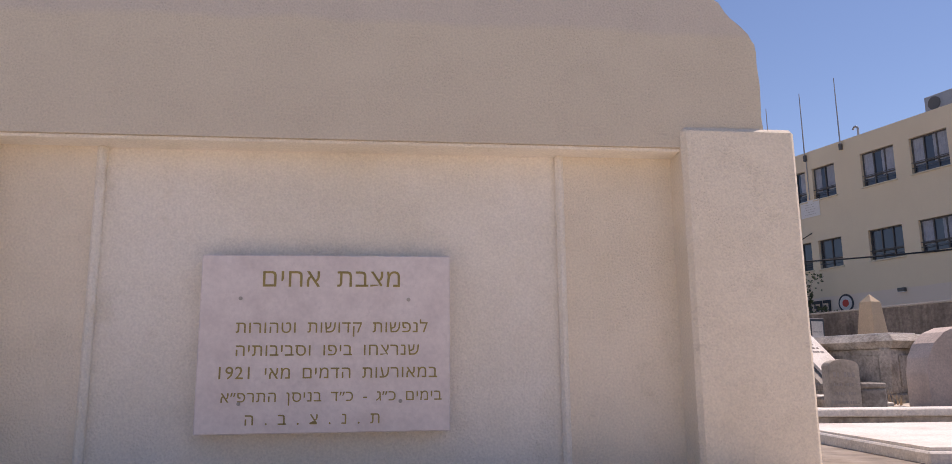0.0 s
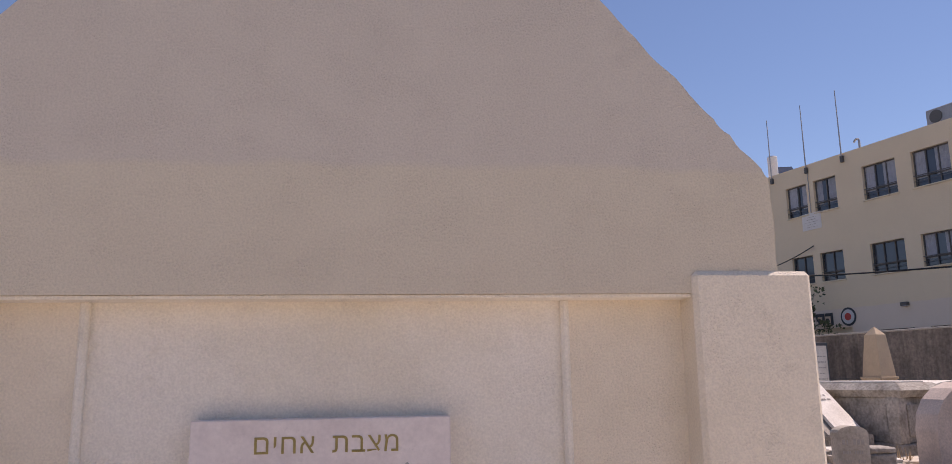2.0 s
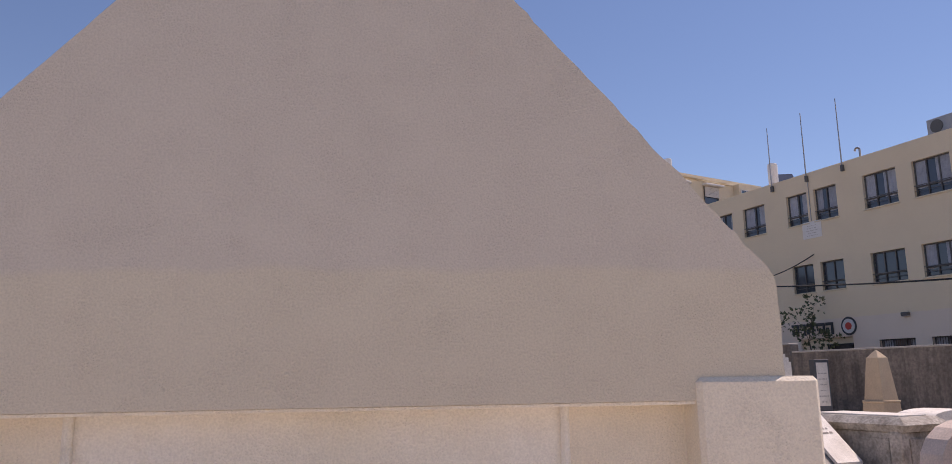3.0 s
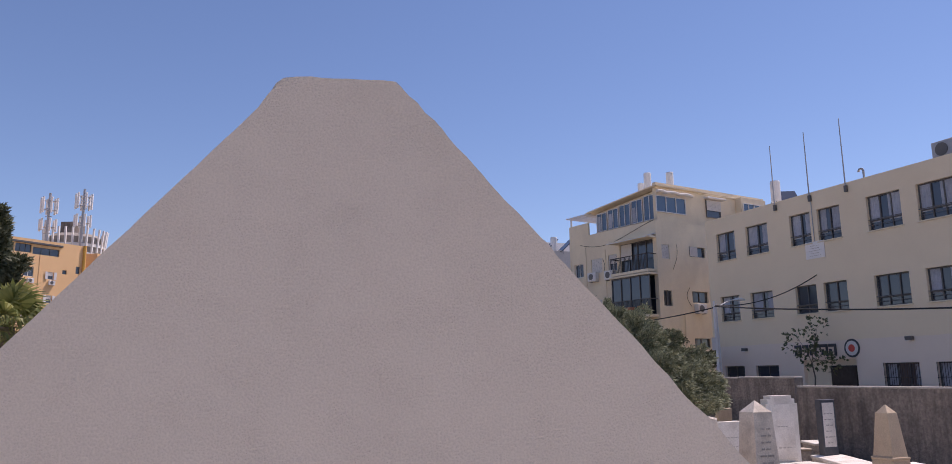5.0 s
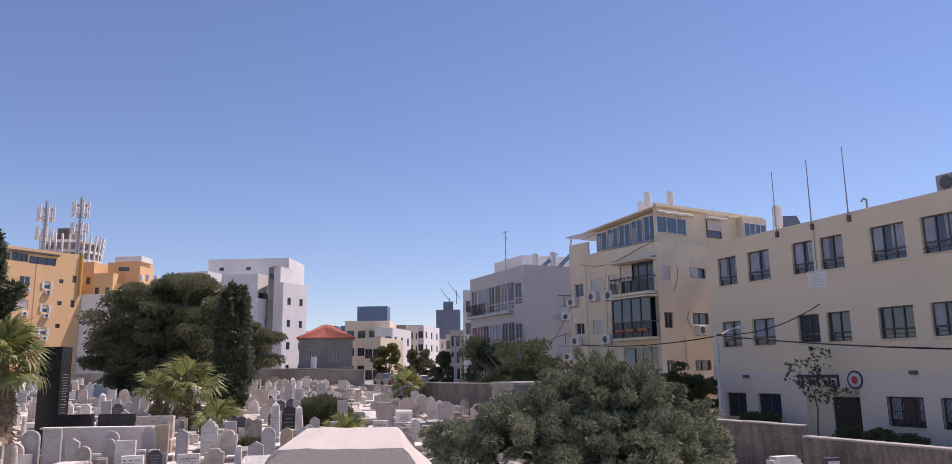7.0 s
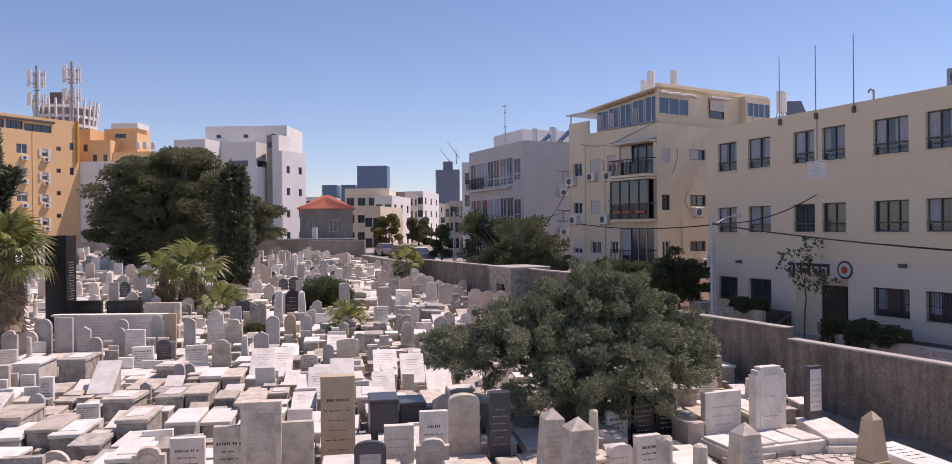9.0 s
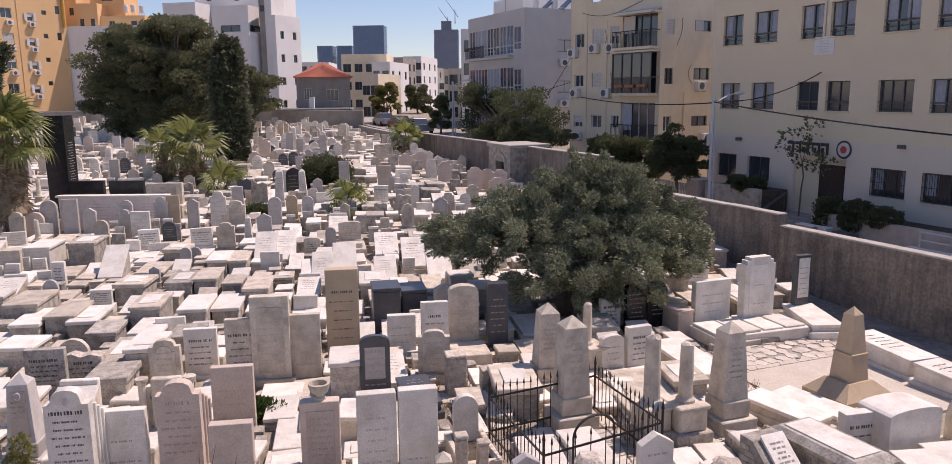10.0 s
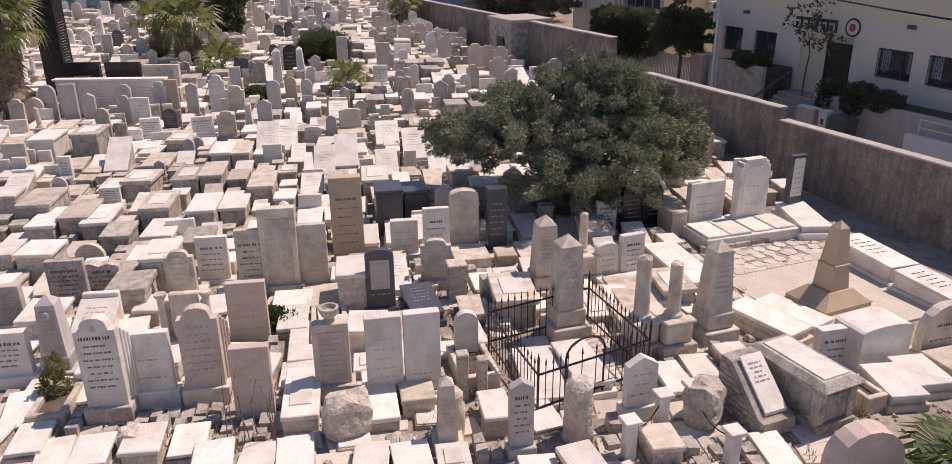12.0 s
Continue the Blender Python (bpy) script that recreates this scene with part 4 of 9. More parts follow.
def red_house():
    z = 2.6
    h = thing("house", "old two-storey plastered house with a red tiled hip roof", "house", Matrix.Translation((-23.75, 83.4, z)) @ pose(0, 0, 0, 0, 0, 14) @ Matrix.Diagonal((0.8, 1, 0.97, 1)))
    holes = [(1.0, 2.0, 3.2, 4.4), (4.0, 5.6, 3.0, 4.3)]
    part("wall", openings_wall(bmesh.new(), 7.2, 5.6, holes, -1), DIRTY, h)
    part("side_wall", openings_wall(bmesh.new(), 8.0, 5.6, [(1, 2, 3, 4.3), (4, 5, 3, 4.3)], -1), DIRTY, h).matrix_basis = Matrix.Translation((7.2, 0, 0)) @ pose(0, 0, 0, 0, 0, 90)
    part("core", box(0, 6.9, 0.3, 8, -1, 5.5), DIRTY, h)
    for x0, x1, a, b in holes:
        window(h, Matrix.Translation((x0, 0, a)), x1 - x0, b - a, FRAME_W, PANE, 2)
    for k in range(2):
        window(h, Matrix.Translation((7.2, 0, 0)) @ pose(0, 0, 0, 0, 0, 90) @ Matrix.Translation((1 + 3 * k, 0, 3)), 1, 1.3, FRAME, PANE, 1)
    bm = bmesh.new()
    hull(bm, -0.4, 7.6, -0.4, 8.4, 5.62, (3.0, 4.2, 3.2, 4.8), 7.3)
    part("roof", bm, RED, h)
    bm = bmesh.new()
    for k in range(26):
        x = -0.35 + k * 0.315
        t = 1 - abs(x - 3.6) / 4.0
        tube(bm, (x, -0.42, 5.66), (3.6 + (x - 3.6) * (1 - 0.85 * min(1, t + 0.15)), -0.4 + 3.6 * min(1, t + 0.15), 5.66 + 1.68 * min(1, t + 0.15)), 0.06, 0.06, 4)
    part("roof_tile", bm, RED, h)
    l = thing("shed", "low grey plastered shed with a corrugated roof behind the graves", "shed", Matrix.Translation((-26.6, 79.0, z - 0.6)) @ pose(0, 0, 0, 0, 0, 8) @ Matrix.Diagonal((0.85, 1, 0.9, 1)))
    part("wall", box(0, 11, 0, 4, -1, 3.0), DIRTY, l)
    roof = part("roof", box(-0.3, 11.3, -0.4, 4.3, 3.001, 3.03), STEEL, l)
    rib = finish(box(0, 0.14, -0.4, 4.3, 3.02, 3.10), "rib", STEEL)
    for k in range(40):
        o = new("rib", rib)
        o.parent = roof
        o.matrix_basis = Matrix.Translation((-0.3 + k * 0.29, 0, 0))
    part("chimney", box(6.0, 6.6, 1.0, 1.6, 3.1, 4.4), PLASTER, l)


red_house()
block("apartment_building", "far yellowish block above the red roof", -26.6, 118.0, 6.9, 10, 3, 9.2, 3, BEIGE, 4, 3, (1.2, 1.2))
block("apartment_building", "far white block beside the street", -39.5, 140.0, 5.5, 10, 3, 9.0, 5, PLASTER, 3, 4, (1.2, 1.2))
for label, x, y, w, d, h, rot, mat, cols, rows in (
        ("far beige block along the street", -19.9, 100, 2.2, 10, 6.6, -8, BEIGE, 2, 2), ("far dirty white block along the street", -21.4, 115, 2.8, 10, 8.7, -8, PLASTER, 2, 3),
        ("far grey flat-roofed block along the street", -21.7, 130, 2.9, 8, 10.0, -8, DIRTY, 2, 4), ("far white stepped block along the street", -20.4, 140, 3.4, 12, 10.6, -8, PLASTER, 3, 4), ("far grey block along the street", -22.2, 170, 4.2, 12, 9.6, -8, DIRTY, 3, 4),
        ("far pale low block closing the street", -18.0, 152, 4.1, 8, 6.6, 0, PLASTER, 3, 3), ("far pale block closing the street", -29.6, 230, 9.6, 12, 9.4, 0, PLASTER, 5, 4), ("narrow white block past the grey block", -5.7, 82, 1.6, 12, 10.6, -4, PLASTER, 1, 4),
        ("low beige block past the grey block", -8.0, 92, 2.6, 12, 6.9, -4, BEIGE, 2, 3), ("narrow beige block past the grey block", -10.4, 112, 2.4, 12, 7.4, -4, BEIGE, 2, 3)):
    block("apartment_building", label, x, y, w, d, 2.2, h, rot, mat, cols, rows, (1.0, 1.2), side_cols=3 if x < -15 else 0)


def tower(label, x, y, w, d, h, mat, floors):
    t = thing("tower", label, "tower", Matrix.Translation((x, y, 0)))
    part("core", box(0.6, w - 0.6, 0.6, d, 0, h), mat, t)
    bm = bmesh.new()
    for k in range(floors):
        z = h * (k + 1) / floors
        bx(bm, 0, w, 0, d, z - 1.3, z)
    part("floor_band", bm, mat, t)
    bm = bmesh.new()
    n = int(w / 6)
    for k in range(n + 1):
        bx(bm, w * k / n - 0.5, w * k / n + 0.5, -0.15, 0.4, 0, h)
    part("pier", bm, mat, t)
    return t


tower("blue-grey glass high-rise on the skyline", -231.5, 1100, 43, 30, 101, BLUE_TOWER, 26)
tower("blue-grey high-rise on the skyline", -296.5, 1150, 22, 30, 77, BLUE_TOWER, 18)
tower("blue-grey high-rise on the skyline", -267.7, 1152, 22, 30, 77, BLUE_TOWER, 18)
tower("unfinished concrete high-rise under construction on the skyline", -106.2, 1000, 30, 26, 86, GREY_TOWER, 24)
tower("unfinished concrete lift core of the high-rise", -97.0, 1004, 12, 12, 97, GREY_TOWER, 26)


def crane(x, y, z):
    c = thing("tower_crane", "thin tower crane on the unfinished high-rise", "crane", Matrix.Translation((x, y, z)))
    bm = bmesh.new()
    tube(bm, (0, 0, 0), (0, 0, 18), 0.8, 0.5, 4)
    part("mast", bm, GREY_TOWER, c)
    bm = bmesh.new()
    tube(bm, (4, 0, 8), (-12, 0, 30), 0.6, 0.3, 4)
    part("jib", bm, GREY_TOWER, c)


crane(-89.0, 1004, 84)
crane(-80.0, 1008, 94)


def round_tower():
    t = thing("office_tower", "round white office tower with sloping ribs behind the orange block", "tower", Matrix.Translation((-76.6, 127, 0)) @ Matrix.Diagonal((0.88, 0.88, 0.965, 1)))
    part("drum", lathe(bmesh.new(), [(5.2, 0), (5.2, 27.5), (4.0, 28.2)], 28), DIRTY, t)
    bm = bmesh.new()
    for k in range(28):
        a = 2 * math.pi * k / 28
        tube(bm, (5.2 * math.cos(a), 5.2 * math.sin(a), 24), (5.7 * math.cos(a), 5.7 * math.sin(a), 29.0), 0.22, 0.22, 4)
    part("rib", bm, PLASTER, t)
    for z in (22.6, 24.2, 25.8):
        part("ring", lathe(bmesh.new(), [(5.4, z), (5.4, z + 0.5)], 28), PLASTER, t)
    part("lift_house", box(-2.0, 0.6, -2, 2, 28, 30.5), CONCRETE, t)


round_tower()


def mast(x, y, z, h):
    t = thing("telecom_mast", "steel telecom mast with white panel antennas", "mast", Matrix.Translation((x, y, z)))
    bm = bmesh.new()
    tube(bm, (0, 0, 0), (0, 0, h), 0.22, 0.18, 8)
    for k in range(int(h / 1.2)):
        bx(bm, -0.5, 0.5, -0.05, 0.05, k * 1.2 + 0.4, k * 1.2 + 0.5)
    part("pole", bm, STEEL, t)
    for k in range(6):
        a = k * math.pi / 3 + 0.3
        for zz, hh in ((h - 3.0, 2.3), (h - 5.6, 1.8)):
            bm = box(-0.14, 0.14, -0.1, 0.1, 0, hh, 0.03)
            bmesh.ops.transform(bm, matrix=Matrix.Translation((1.05 * math.cos(a), 1.05 * math.sin(a), zz)), verts=bm.verts)
            part("panel_antenna", bm, TANK, t)
    bm = bmesh.new()
    for zz in (h - 2.5, h - 1.2, h - 5.0):
        for k in range(6):
            a = k * math.pi / 3 + 0.3
            tube(bm, (0, 0, zz), (1.0 * math.cos(a), 1.0 * math.sin(a), zz), 0.05)
    part("arm", bm, STEEL, t)


mast(-66.3, 103, 19.0, 9.9)
mast(-61.85, 104, 19.0, 10.6)


# ---- trees ----
def foliage(bm, blobs, count, size, rng, lift=0.35, droop=0.0, shell=0.55, needles=False):
    """Small pointed leaf sprays, thick on the outside of a set of ellipsoids (cx, cy, cz, rx, ry, rz)."""
    total = sum(b[3] * b[4] + b[4] * b[5] + b[3] * b[5] for b in blobs)
    for b in blobs:
        k = int(count * (b[3] * b[4] + b[4] * b[5] + b[3] * b[5]) / total)
        for _ in range(k):
            v = Vector((rng.gauss(0, 1), rng.gauss(0, 1), rng.gauss(0, 1))).normalized()
            lump = 1 + 0.35 * noise.noise(v * 2.3 + Vector((b[0], b[1], b[2])))
            r = lump * (shell + (1.02 - shell) * rng.random() ** 0.6)
            p = Vector((b[0] + v.x * b[3] * r, b[1] + v.y * b[4] * r, b[2] + v.z * b[5] * r))
            way = (Vector((v.x / b[3], v.y / b[4], v.z / b[5])).normalized() + Vector((rng.uniform(-0.7, 0.7), rng.uniform(-0.7, 0.7), rng.uniform(-0.3, 0.3) + lift - droop))).normalized()
            s = size * rng.uniform(0.6, 1.35)
            side = way.orthogonal().normalized()
            if needles:
                for a in range(5):
                    sd = Matrix.Rotation(a * 1.3 + rng.random(), 3, way) @ side
                    w = way.cross(sd) * s * 0.18
                    root = p + way * s * 0.22 * a
                    tip = root + way * s * 0.6 + sd * s * 0.5
                    bm.faces.new((bm.verts.new(root - w), bm.verts.new(root + w), bm.verts.new(tip)))
                continue
            for a in range(3):
                q = Matrix.Rotation(a * 2.1 + rng.random(), 3, way)
                sd = q @ side
                tip = p + way * s + sd * s * 0.45
                bm.faces.new((bm.verts.new(p), bm.verts.new(p + way * s * 0.5 + sd * s * 0.42 - way.cross(sd) * s * 0.16), bm.verts.new(tip), bm.verts.new(p + way * s * 0.55 + sd * s * 0.1 + way.cross(sd) * s * 0.16)))
    return bm


def clumps(blobs, n, rng):
    """Breaks each ellipsoid into smaller tufts over its upper and outer side, with gaps between."""
    out = []
    for b in blobs:
        for _ in range(n):
            v = Vector((rng.gauss(0, 1), rng.gauss(0, 1), rng.gauss(0.15, 0.8))).normalized()
            s = rng.uniform(0.26, 0.46) * (24 / n) ** 0.4 if n > 24 else rng.uniform(0.26, 0.46)
            r = min(b[3:6])
            k = rng.uniform(0.7, 1.2)
            out.append((b[0] + v.x * b[3] * k, b[1] + v.y * b[4] * k, b[2] + v.z * b[5] * k, s * (r + b[3]) * 0.62, s * (r + b[4]) * 0.62, s * r * 0.62))
    return out


def tree(label, x, y, blobs, count, size, mat, trunk=0.18, seed=1, lift=0.35, name="tree", stems=((0, 0),), category="tree", shell=0.55, clump=0, needles=False):
    """Blobs and stems are given about the foot of the tree."""
    rng = random.Random(seed)
    if clump:
        blobs = clumps(blobs, clump, rng)
    t = thing(name, label, category, Matrix.Translation((x, y, gz(y))))
    bm = bmesh.new()
    for sx, sy in stems:
        prev, r = Vector((sx, sy, -0.1 - (gz(y) - gs(x, y)))), trunk
        low = min(b[2] for b in blobs) * (1.0 if not clump else 1.0)
        for k in range(3):
            nxt = Vector((sx + rng.uniform(-0.12, 0.12), sy + rng.uniform(-0.12, 0.12), low * (k + 1) / 3))
            tube(bm, prev, nxt, r, r * 0.88, 8)
            prev, r = nxt, r * 0.88
        for b in blobs:
            tip = Vector(b[:3])
            mid = (prev + tip) / 2 + Vector((rng.uniform(-0.2, 0.2), rng.uniform(-0.2, 0.2), rng.uniform(0, 0.2)))
            tube(bm, prev, mid, r * 0.55, r * 0.4, 6)
            tube(bm, mid, tip, r * 0.4, r * 0.12, 6)
            for _ in range(1 if clump else 4):
                v = Vector((rng.uniform(-1, 1) * b[3], rng.uniform(-1, 1) * b[4], rng.uniform(-0.5, 0.9) * b[5])) * 0.75
                tube(bm, tip, tip + v, r * 0.14, r * 0.04, 4)
    part("trunk", bm, BARK, t)
    part("crown", foliage(bmesh.new(), blobs, count, size, rng, lift, 0.0, shell, needles), mat, t)
    return t


# spreading conifer among the graves
def plume(out, base, way, length, girth, n, size, rng):
    """A feathery spray of needles round a drooping twig."""
    verts, faces = out
    side = way.orthogonal().normalized()
    for _ in range(n):
        s = rng.random() ** 0.8
        q = Matrix.Rotation(rng.uniform(0, 6.283), 3, way) @ side
        r = girth * (0.35 + 0.65 * math.sin(math.pi * min(1.0, 0.12 + 0.88 * s))) * rng.random() ** 0.5
        p = base + way * (length * s) + q * r - Vector((0, 0, 0.12 * length * s * s))
        d = (way * 0.8 + q * rng.uniform(0.2, 0.75) + Vector((0, 0, 0.12))).normalized()
        w = size * rng.uniform(0.7, 1.3)
        e = d.orthogonal().normalized()
        for a in range(3):
            f = Matrix.Rotation(a * 2.1 + rng.random(), 3, d) @ e
            g = d.cross(f) * w * 0.17
            root = p + d * w * 0.25 * a
            k = len(verts)
            verts += [root - g, root + g, root + d * w * 0.7 + f * w * 0.42]
            faces.append((k, k + 1, k + 2))


def conifer():
    rng = random.Random(3)
    x, y = 1.5, 21.0
    t = thing("tree", "spreading dusty green conifer with ragged feathery layered branches", "tree", Matrix.Translation((x, y, gz(y))))
    blobs = [(-1.9, 0.4, 2.0, 1.4, 1.4, 0.55), (-0.8, -0.4, 2.3, 1.4, 1.4, 0.85), (0.5, 0.6, 2.9, 1.4, 1.4, 0.85), (0.9, -1.2, 1.8, 1.5, 1.2, 0.8), (1.9, 0.2, 2.5, 1.3, 1.4, 0.8),
             (2.3, -0.7, 1.6, 1.1, 1.1, 0.7), (1.6, 0.9, 3.2, 0.8, 0.9, 0.7), (-0.9, 1.2, 2.6, 1.2, 1.1, 0.7), (0.2, -1.5, 1.3, 1.4, 0.9, 0.5), (2.7, 0.6, 2.2, 0.9, 0.9, 0.5), (1.0, 0.8, 3.5, 0.6, 0.6, 0.5), (-2.7, 0.4, 2.1, 0.8, 0.8, 0.3)]
    wood, leaf = bmesh.new(), ([], [])
    prev, r = Vector((0, 0, -0.2)), 0.34
    for k in range(4):
        nxt = Vector((rng.uniform(-0.15, 0.15) + 0.1 * k, rng.uniform(-0.1, 0.1), 0.4 * (k + 1)))
        tube(wood, prev, nxt, r, r * 0.86, 9)
        prev, r = nxt, r * 0.86
    for b in blobs:
        c = Vector(b[:3])
        mid = (prev + c) / 2 + Vector((rng.uniform(-0.2, 0.2), rng.uniform(-0.2, 0.2), -0.1))
        tube(wood, prev, mid, 0.11, 0.08, 6)
        tube(wood, mid, c, 0.08, 0.04, 6)
        for k in range(46):
            v = Vector((rng.gauss(0, 1), rng.gauss(0, 1), rng.gauss(0.25, 0.8))).normalized()
            deep = 0.25 if k % 4 == 0 else rng.uniform(0.5, 0.95)
            base = c + Vector((v.x * b[3], v.y * b[4], v.z * b[5])) * deep
            flat = Vector((base.x - 0.4, base.y, 0))
            way = (Vector((v.x, v.y, v.z * 0.5)) + flat * 0.22 + Vector((0, 0, rng.uniform(-0.15, 0.5)))).normalized()
            length = rng.uniform(0.4, 1.0)
            tube(wood, c + (base - c) * 0.4, base + way * length * 0.6, 0.018, 0.006, 3)
            plume(leaf, base, way, length, rng.uniform(0.14, 0.29), 190, 0.10, rng)
    for base, way, length in (((1.0, 0.8, 3.6), (0.15, 0, 1), 0.95), ((1.2, 0.7, 3.4), (-0.35, 0, 1), 0.6), ((2.9, 0.5, 2.7), (0.8, 0.1, 0.5), 0.95), ((2.5, 0.4, 2.9), (0.6, -0.1, 0.8), 0.8), ((2.0, 0.4, 3.1), (0.4, -0.1, 1), 0.7),
                              ((-0.7, 0.3, 2.9), (-0.4, 0, 1), 0.6), ((-2.9, 0.3, 2.2), (-0.9, 0, 0.35), 0.8), ((0.2, 0.4, 3.3), (-0.3, 0, 1), 0.6), ((3.1, -0.3, 2.0), (0.9, -0.2, 0.3), 0.8), ((-1.8, 0, 2.3), (-0.5, -0.2, 0.9), 0.55)):
        w = Vector(way).normalized()
        tube(wood, Vector(base) - w * 0.3, Vector(base) + w * length * 0.9, 0.03, 0.008, 4)
        plume(leaf, Vector(base), w, length, 0.17, 240, 0.085, rng)
        plume(leaf, Vector(base) + Vector((0.12, 0.1, -0.1)), (w + Vector((0.4, 0.2, 0))).normalized(), length * 0.7, 0.15, 170, 0.085, rng)
    part("trunk", wood, BARK, t)
    me = bpy.data.meshes.new("crown")
    me.from_pydata([tuple(v) for v in leaf[0]], [], leaf[1])
    me.materials.append(JUNIPER)
    crown = tagged(new("crown", me), kind="stuff")
    crown.parent = t


conifer()
# large dark tree and cypress at the far left, in front of the white block
tree("large dark green broad-crowned tree behind the graves", -29.9, 66.0,
     [(-3.6, 0, 5.6, 3.0, 3, 3.0), (-2.2, 0.5, 7.9, 3.2, 3, 2.5), (1.6, 0, 7.6, 3.4, 3, 2.7), (-4.3, -0.5, 3.2, 2.4, 2.4, 2.2), (3.4, -0.6, 4.6, 3.0, 2.5, 2.8), (-0.8, -1.0, 4.4, 3.5, 2.5, 2.8), (0.8, 0, 9.4, 2.4, 2, 1.3), (-1.0, -1.0, 2.2, 4.0, 2.2, 1.6)],
     100000, 0.17, OLIVE, 0.4, 5, shell=0.2, clump=34)
tree("dark green leafy tree beside the cypress", -24.3, 67.5, [(0, 0, 5.0, 2.2, 2, 2.2), (1.6, 0.2, 4.0, 2.0, 1.8, 1.9), (-0.6, 0, 3.0, 1.6, 1.6, 1.6)], 20000, 0.17, OLIVE, 0.22, 6, shell=0.2, clump=16)
tree("tall narrow dark cypress", -17.9, 48.2, [(0, 0, 1.9, 0.95, 0.95, 1.7), (0.05, 0, 3.6, 1.0, 1.0, 1.9), (-0.05, 0, 5.3, 0.95, 0.95, 1.9), (0, 0, 7.0, 0.75, 0.75, 1.2)], 14000, 0.26, CYPRESS, 0.16, 7, 0.9, needles=True)
tree("tall narrow dark cypress", -26.2, 37.0, [(0, 0, 3.2, 0.8, 0.8, 2.4), (0.1, 0, 6.0, 0.6, 0.6, 2.4), (0.05, 0, 8.4, 0.4, 0.4, 1.9), (0.7, 0, 6.8, 0.6, 0.3, 0.4), (1.2, 0, 7.4, 0.45, 0.25, 0.35)], 11000, 0.26, CYPRESS, 0.14, 8, 0.9, needles=True)
# street side greenery
tree("dark leafy street tree in front of the beige block", 8.9, 42.5, [(0, 0, 2.0, 0.9, 0.9, 0.95), (0.8, 0, 1.6, 0.8, 0.8, 0.8), (-0.6, 0.3, 1.5, 0.8, 0.8, 0.8), (0.3, 0, 1.0, 0.8, 0.7, 0.6)], 18000, 0.105, LEAF, 0.1, 9, shell=0.15, clump=26)
tree("dark ivy-clad hedge beside the street", 6.6, 46.0, [(-1.3, 0.4, 1.5, 0.9, 0.8, 0.9), (-0.2, 0, 1.4, 0.9, 0.8, 0.9), (0.8, -0.2, 1.4, 0.8, 0.8, 0.8), (-0.6, 0.2, 0.5, 1.5, 0.9, 0.9), (0.9, 0, 0.4, 1.3, 0.9, 0.9)], 18000, 0.112, LEAF, 0.08, 10, category="hedge", name="hedge")
tree("dark shady street tree by the grey block", 0.2, 60.5, [(-2.5, 3.0, 2.6, 2.2, 2, 2.1), (0, 0, 2.4, 2.2, 2, 2.0), (2.2, -2.5, 1.6, 1.8, 1.6, 1.4), (-1.0, 1.5, 1.2, 2.4, 2, 1.3), (1.6, -1.2, 0.9, 2.2, 1.8, 1.0)], 21600, 0.149, LEAF, 0.15, 11, shell=0.15, clump=26)
tree("light yellowish green street tree beside the far houses", -14.9, 88.0, [(0, 0, 2.2, 1.3, 1.2, 1.4), (0.3, 0, 3.6, 1.0, 1.0, 0.9)], 5000, 0.2, YOUNG, 0.12, 12, shell=0.3, clump=10)
tree("far green leafy street tree", -14.0, 110.0, [(0.4, 0, 1.4, 1.4, 1.4, 1.2), (0, 0, 2.8, 1.3, 1.4, 1.2)], 4000, 0.26, OLIVE, 0.15, 13, shell=0.3, clump=10)
tree("grey-green street tree by the lamp post", -6.9, 72.0, [(0, 0, 1.6, 0.9, 0.9, 1.2), (0.2, 0, 2.9, 0.7, 0.7, 0.8)], 3500, 0.17, OLIVE, 0.1, 14, shell=0.3, clump=9)
tree("low pale green bush on the street wall", 1.9, 52.5, [(0, 0, 1.9, 0.9, 0.7, 0.5), (-1.4, 1.0, 2.2, 0.8, 0.7, 0.6), (1.1, -1.2, 1.7, 0.8, 0.7, 0.45)], 3500, 0.13, OLIVE, 0.06, 18, shell=0.3, clump=8, name="shrub", category="shrub")
# shrubs among the graves
tree("round green shrub among the graves", -10.3, 41.2, [(0, 0, 1.0, 1.2, 1.0, 0.9), (0.8, 0, 0.9, 0.8, 0.8, 0.7), (-0.6, 0, 0.7, 0.8, 0.8, 0.6)], 8400, 0.093, LEAF, 0.06, 15, name="shrub", category="shrub")
tree("small green shrub beside a grave", -11.2, 33.0, [(0, 0, 0.35, 0.7, 0.5, 0.35)], 1000, 0.13, LEAF, 0.03, 16, name="shrub", category="shrub")


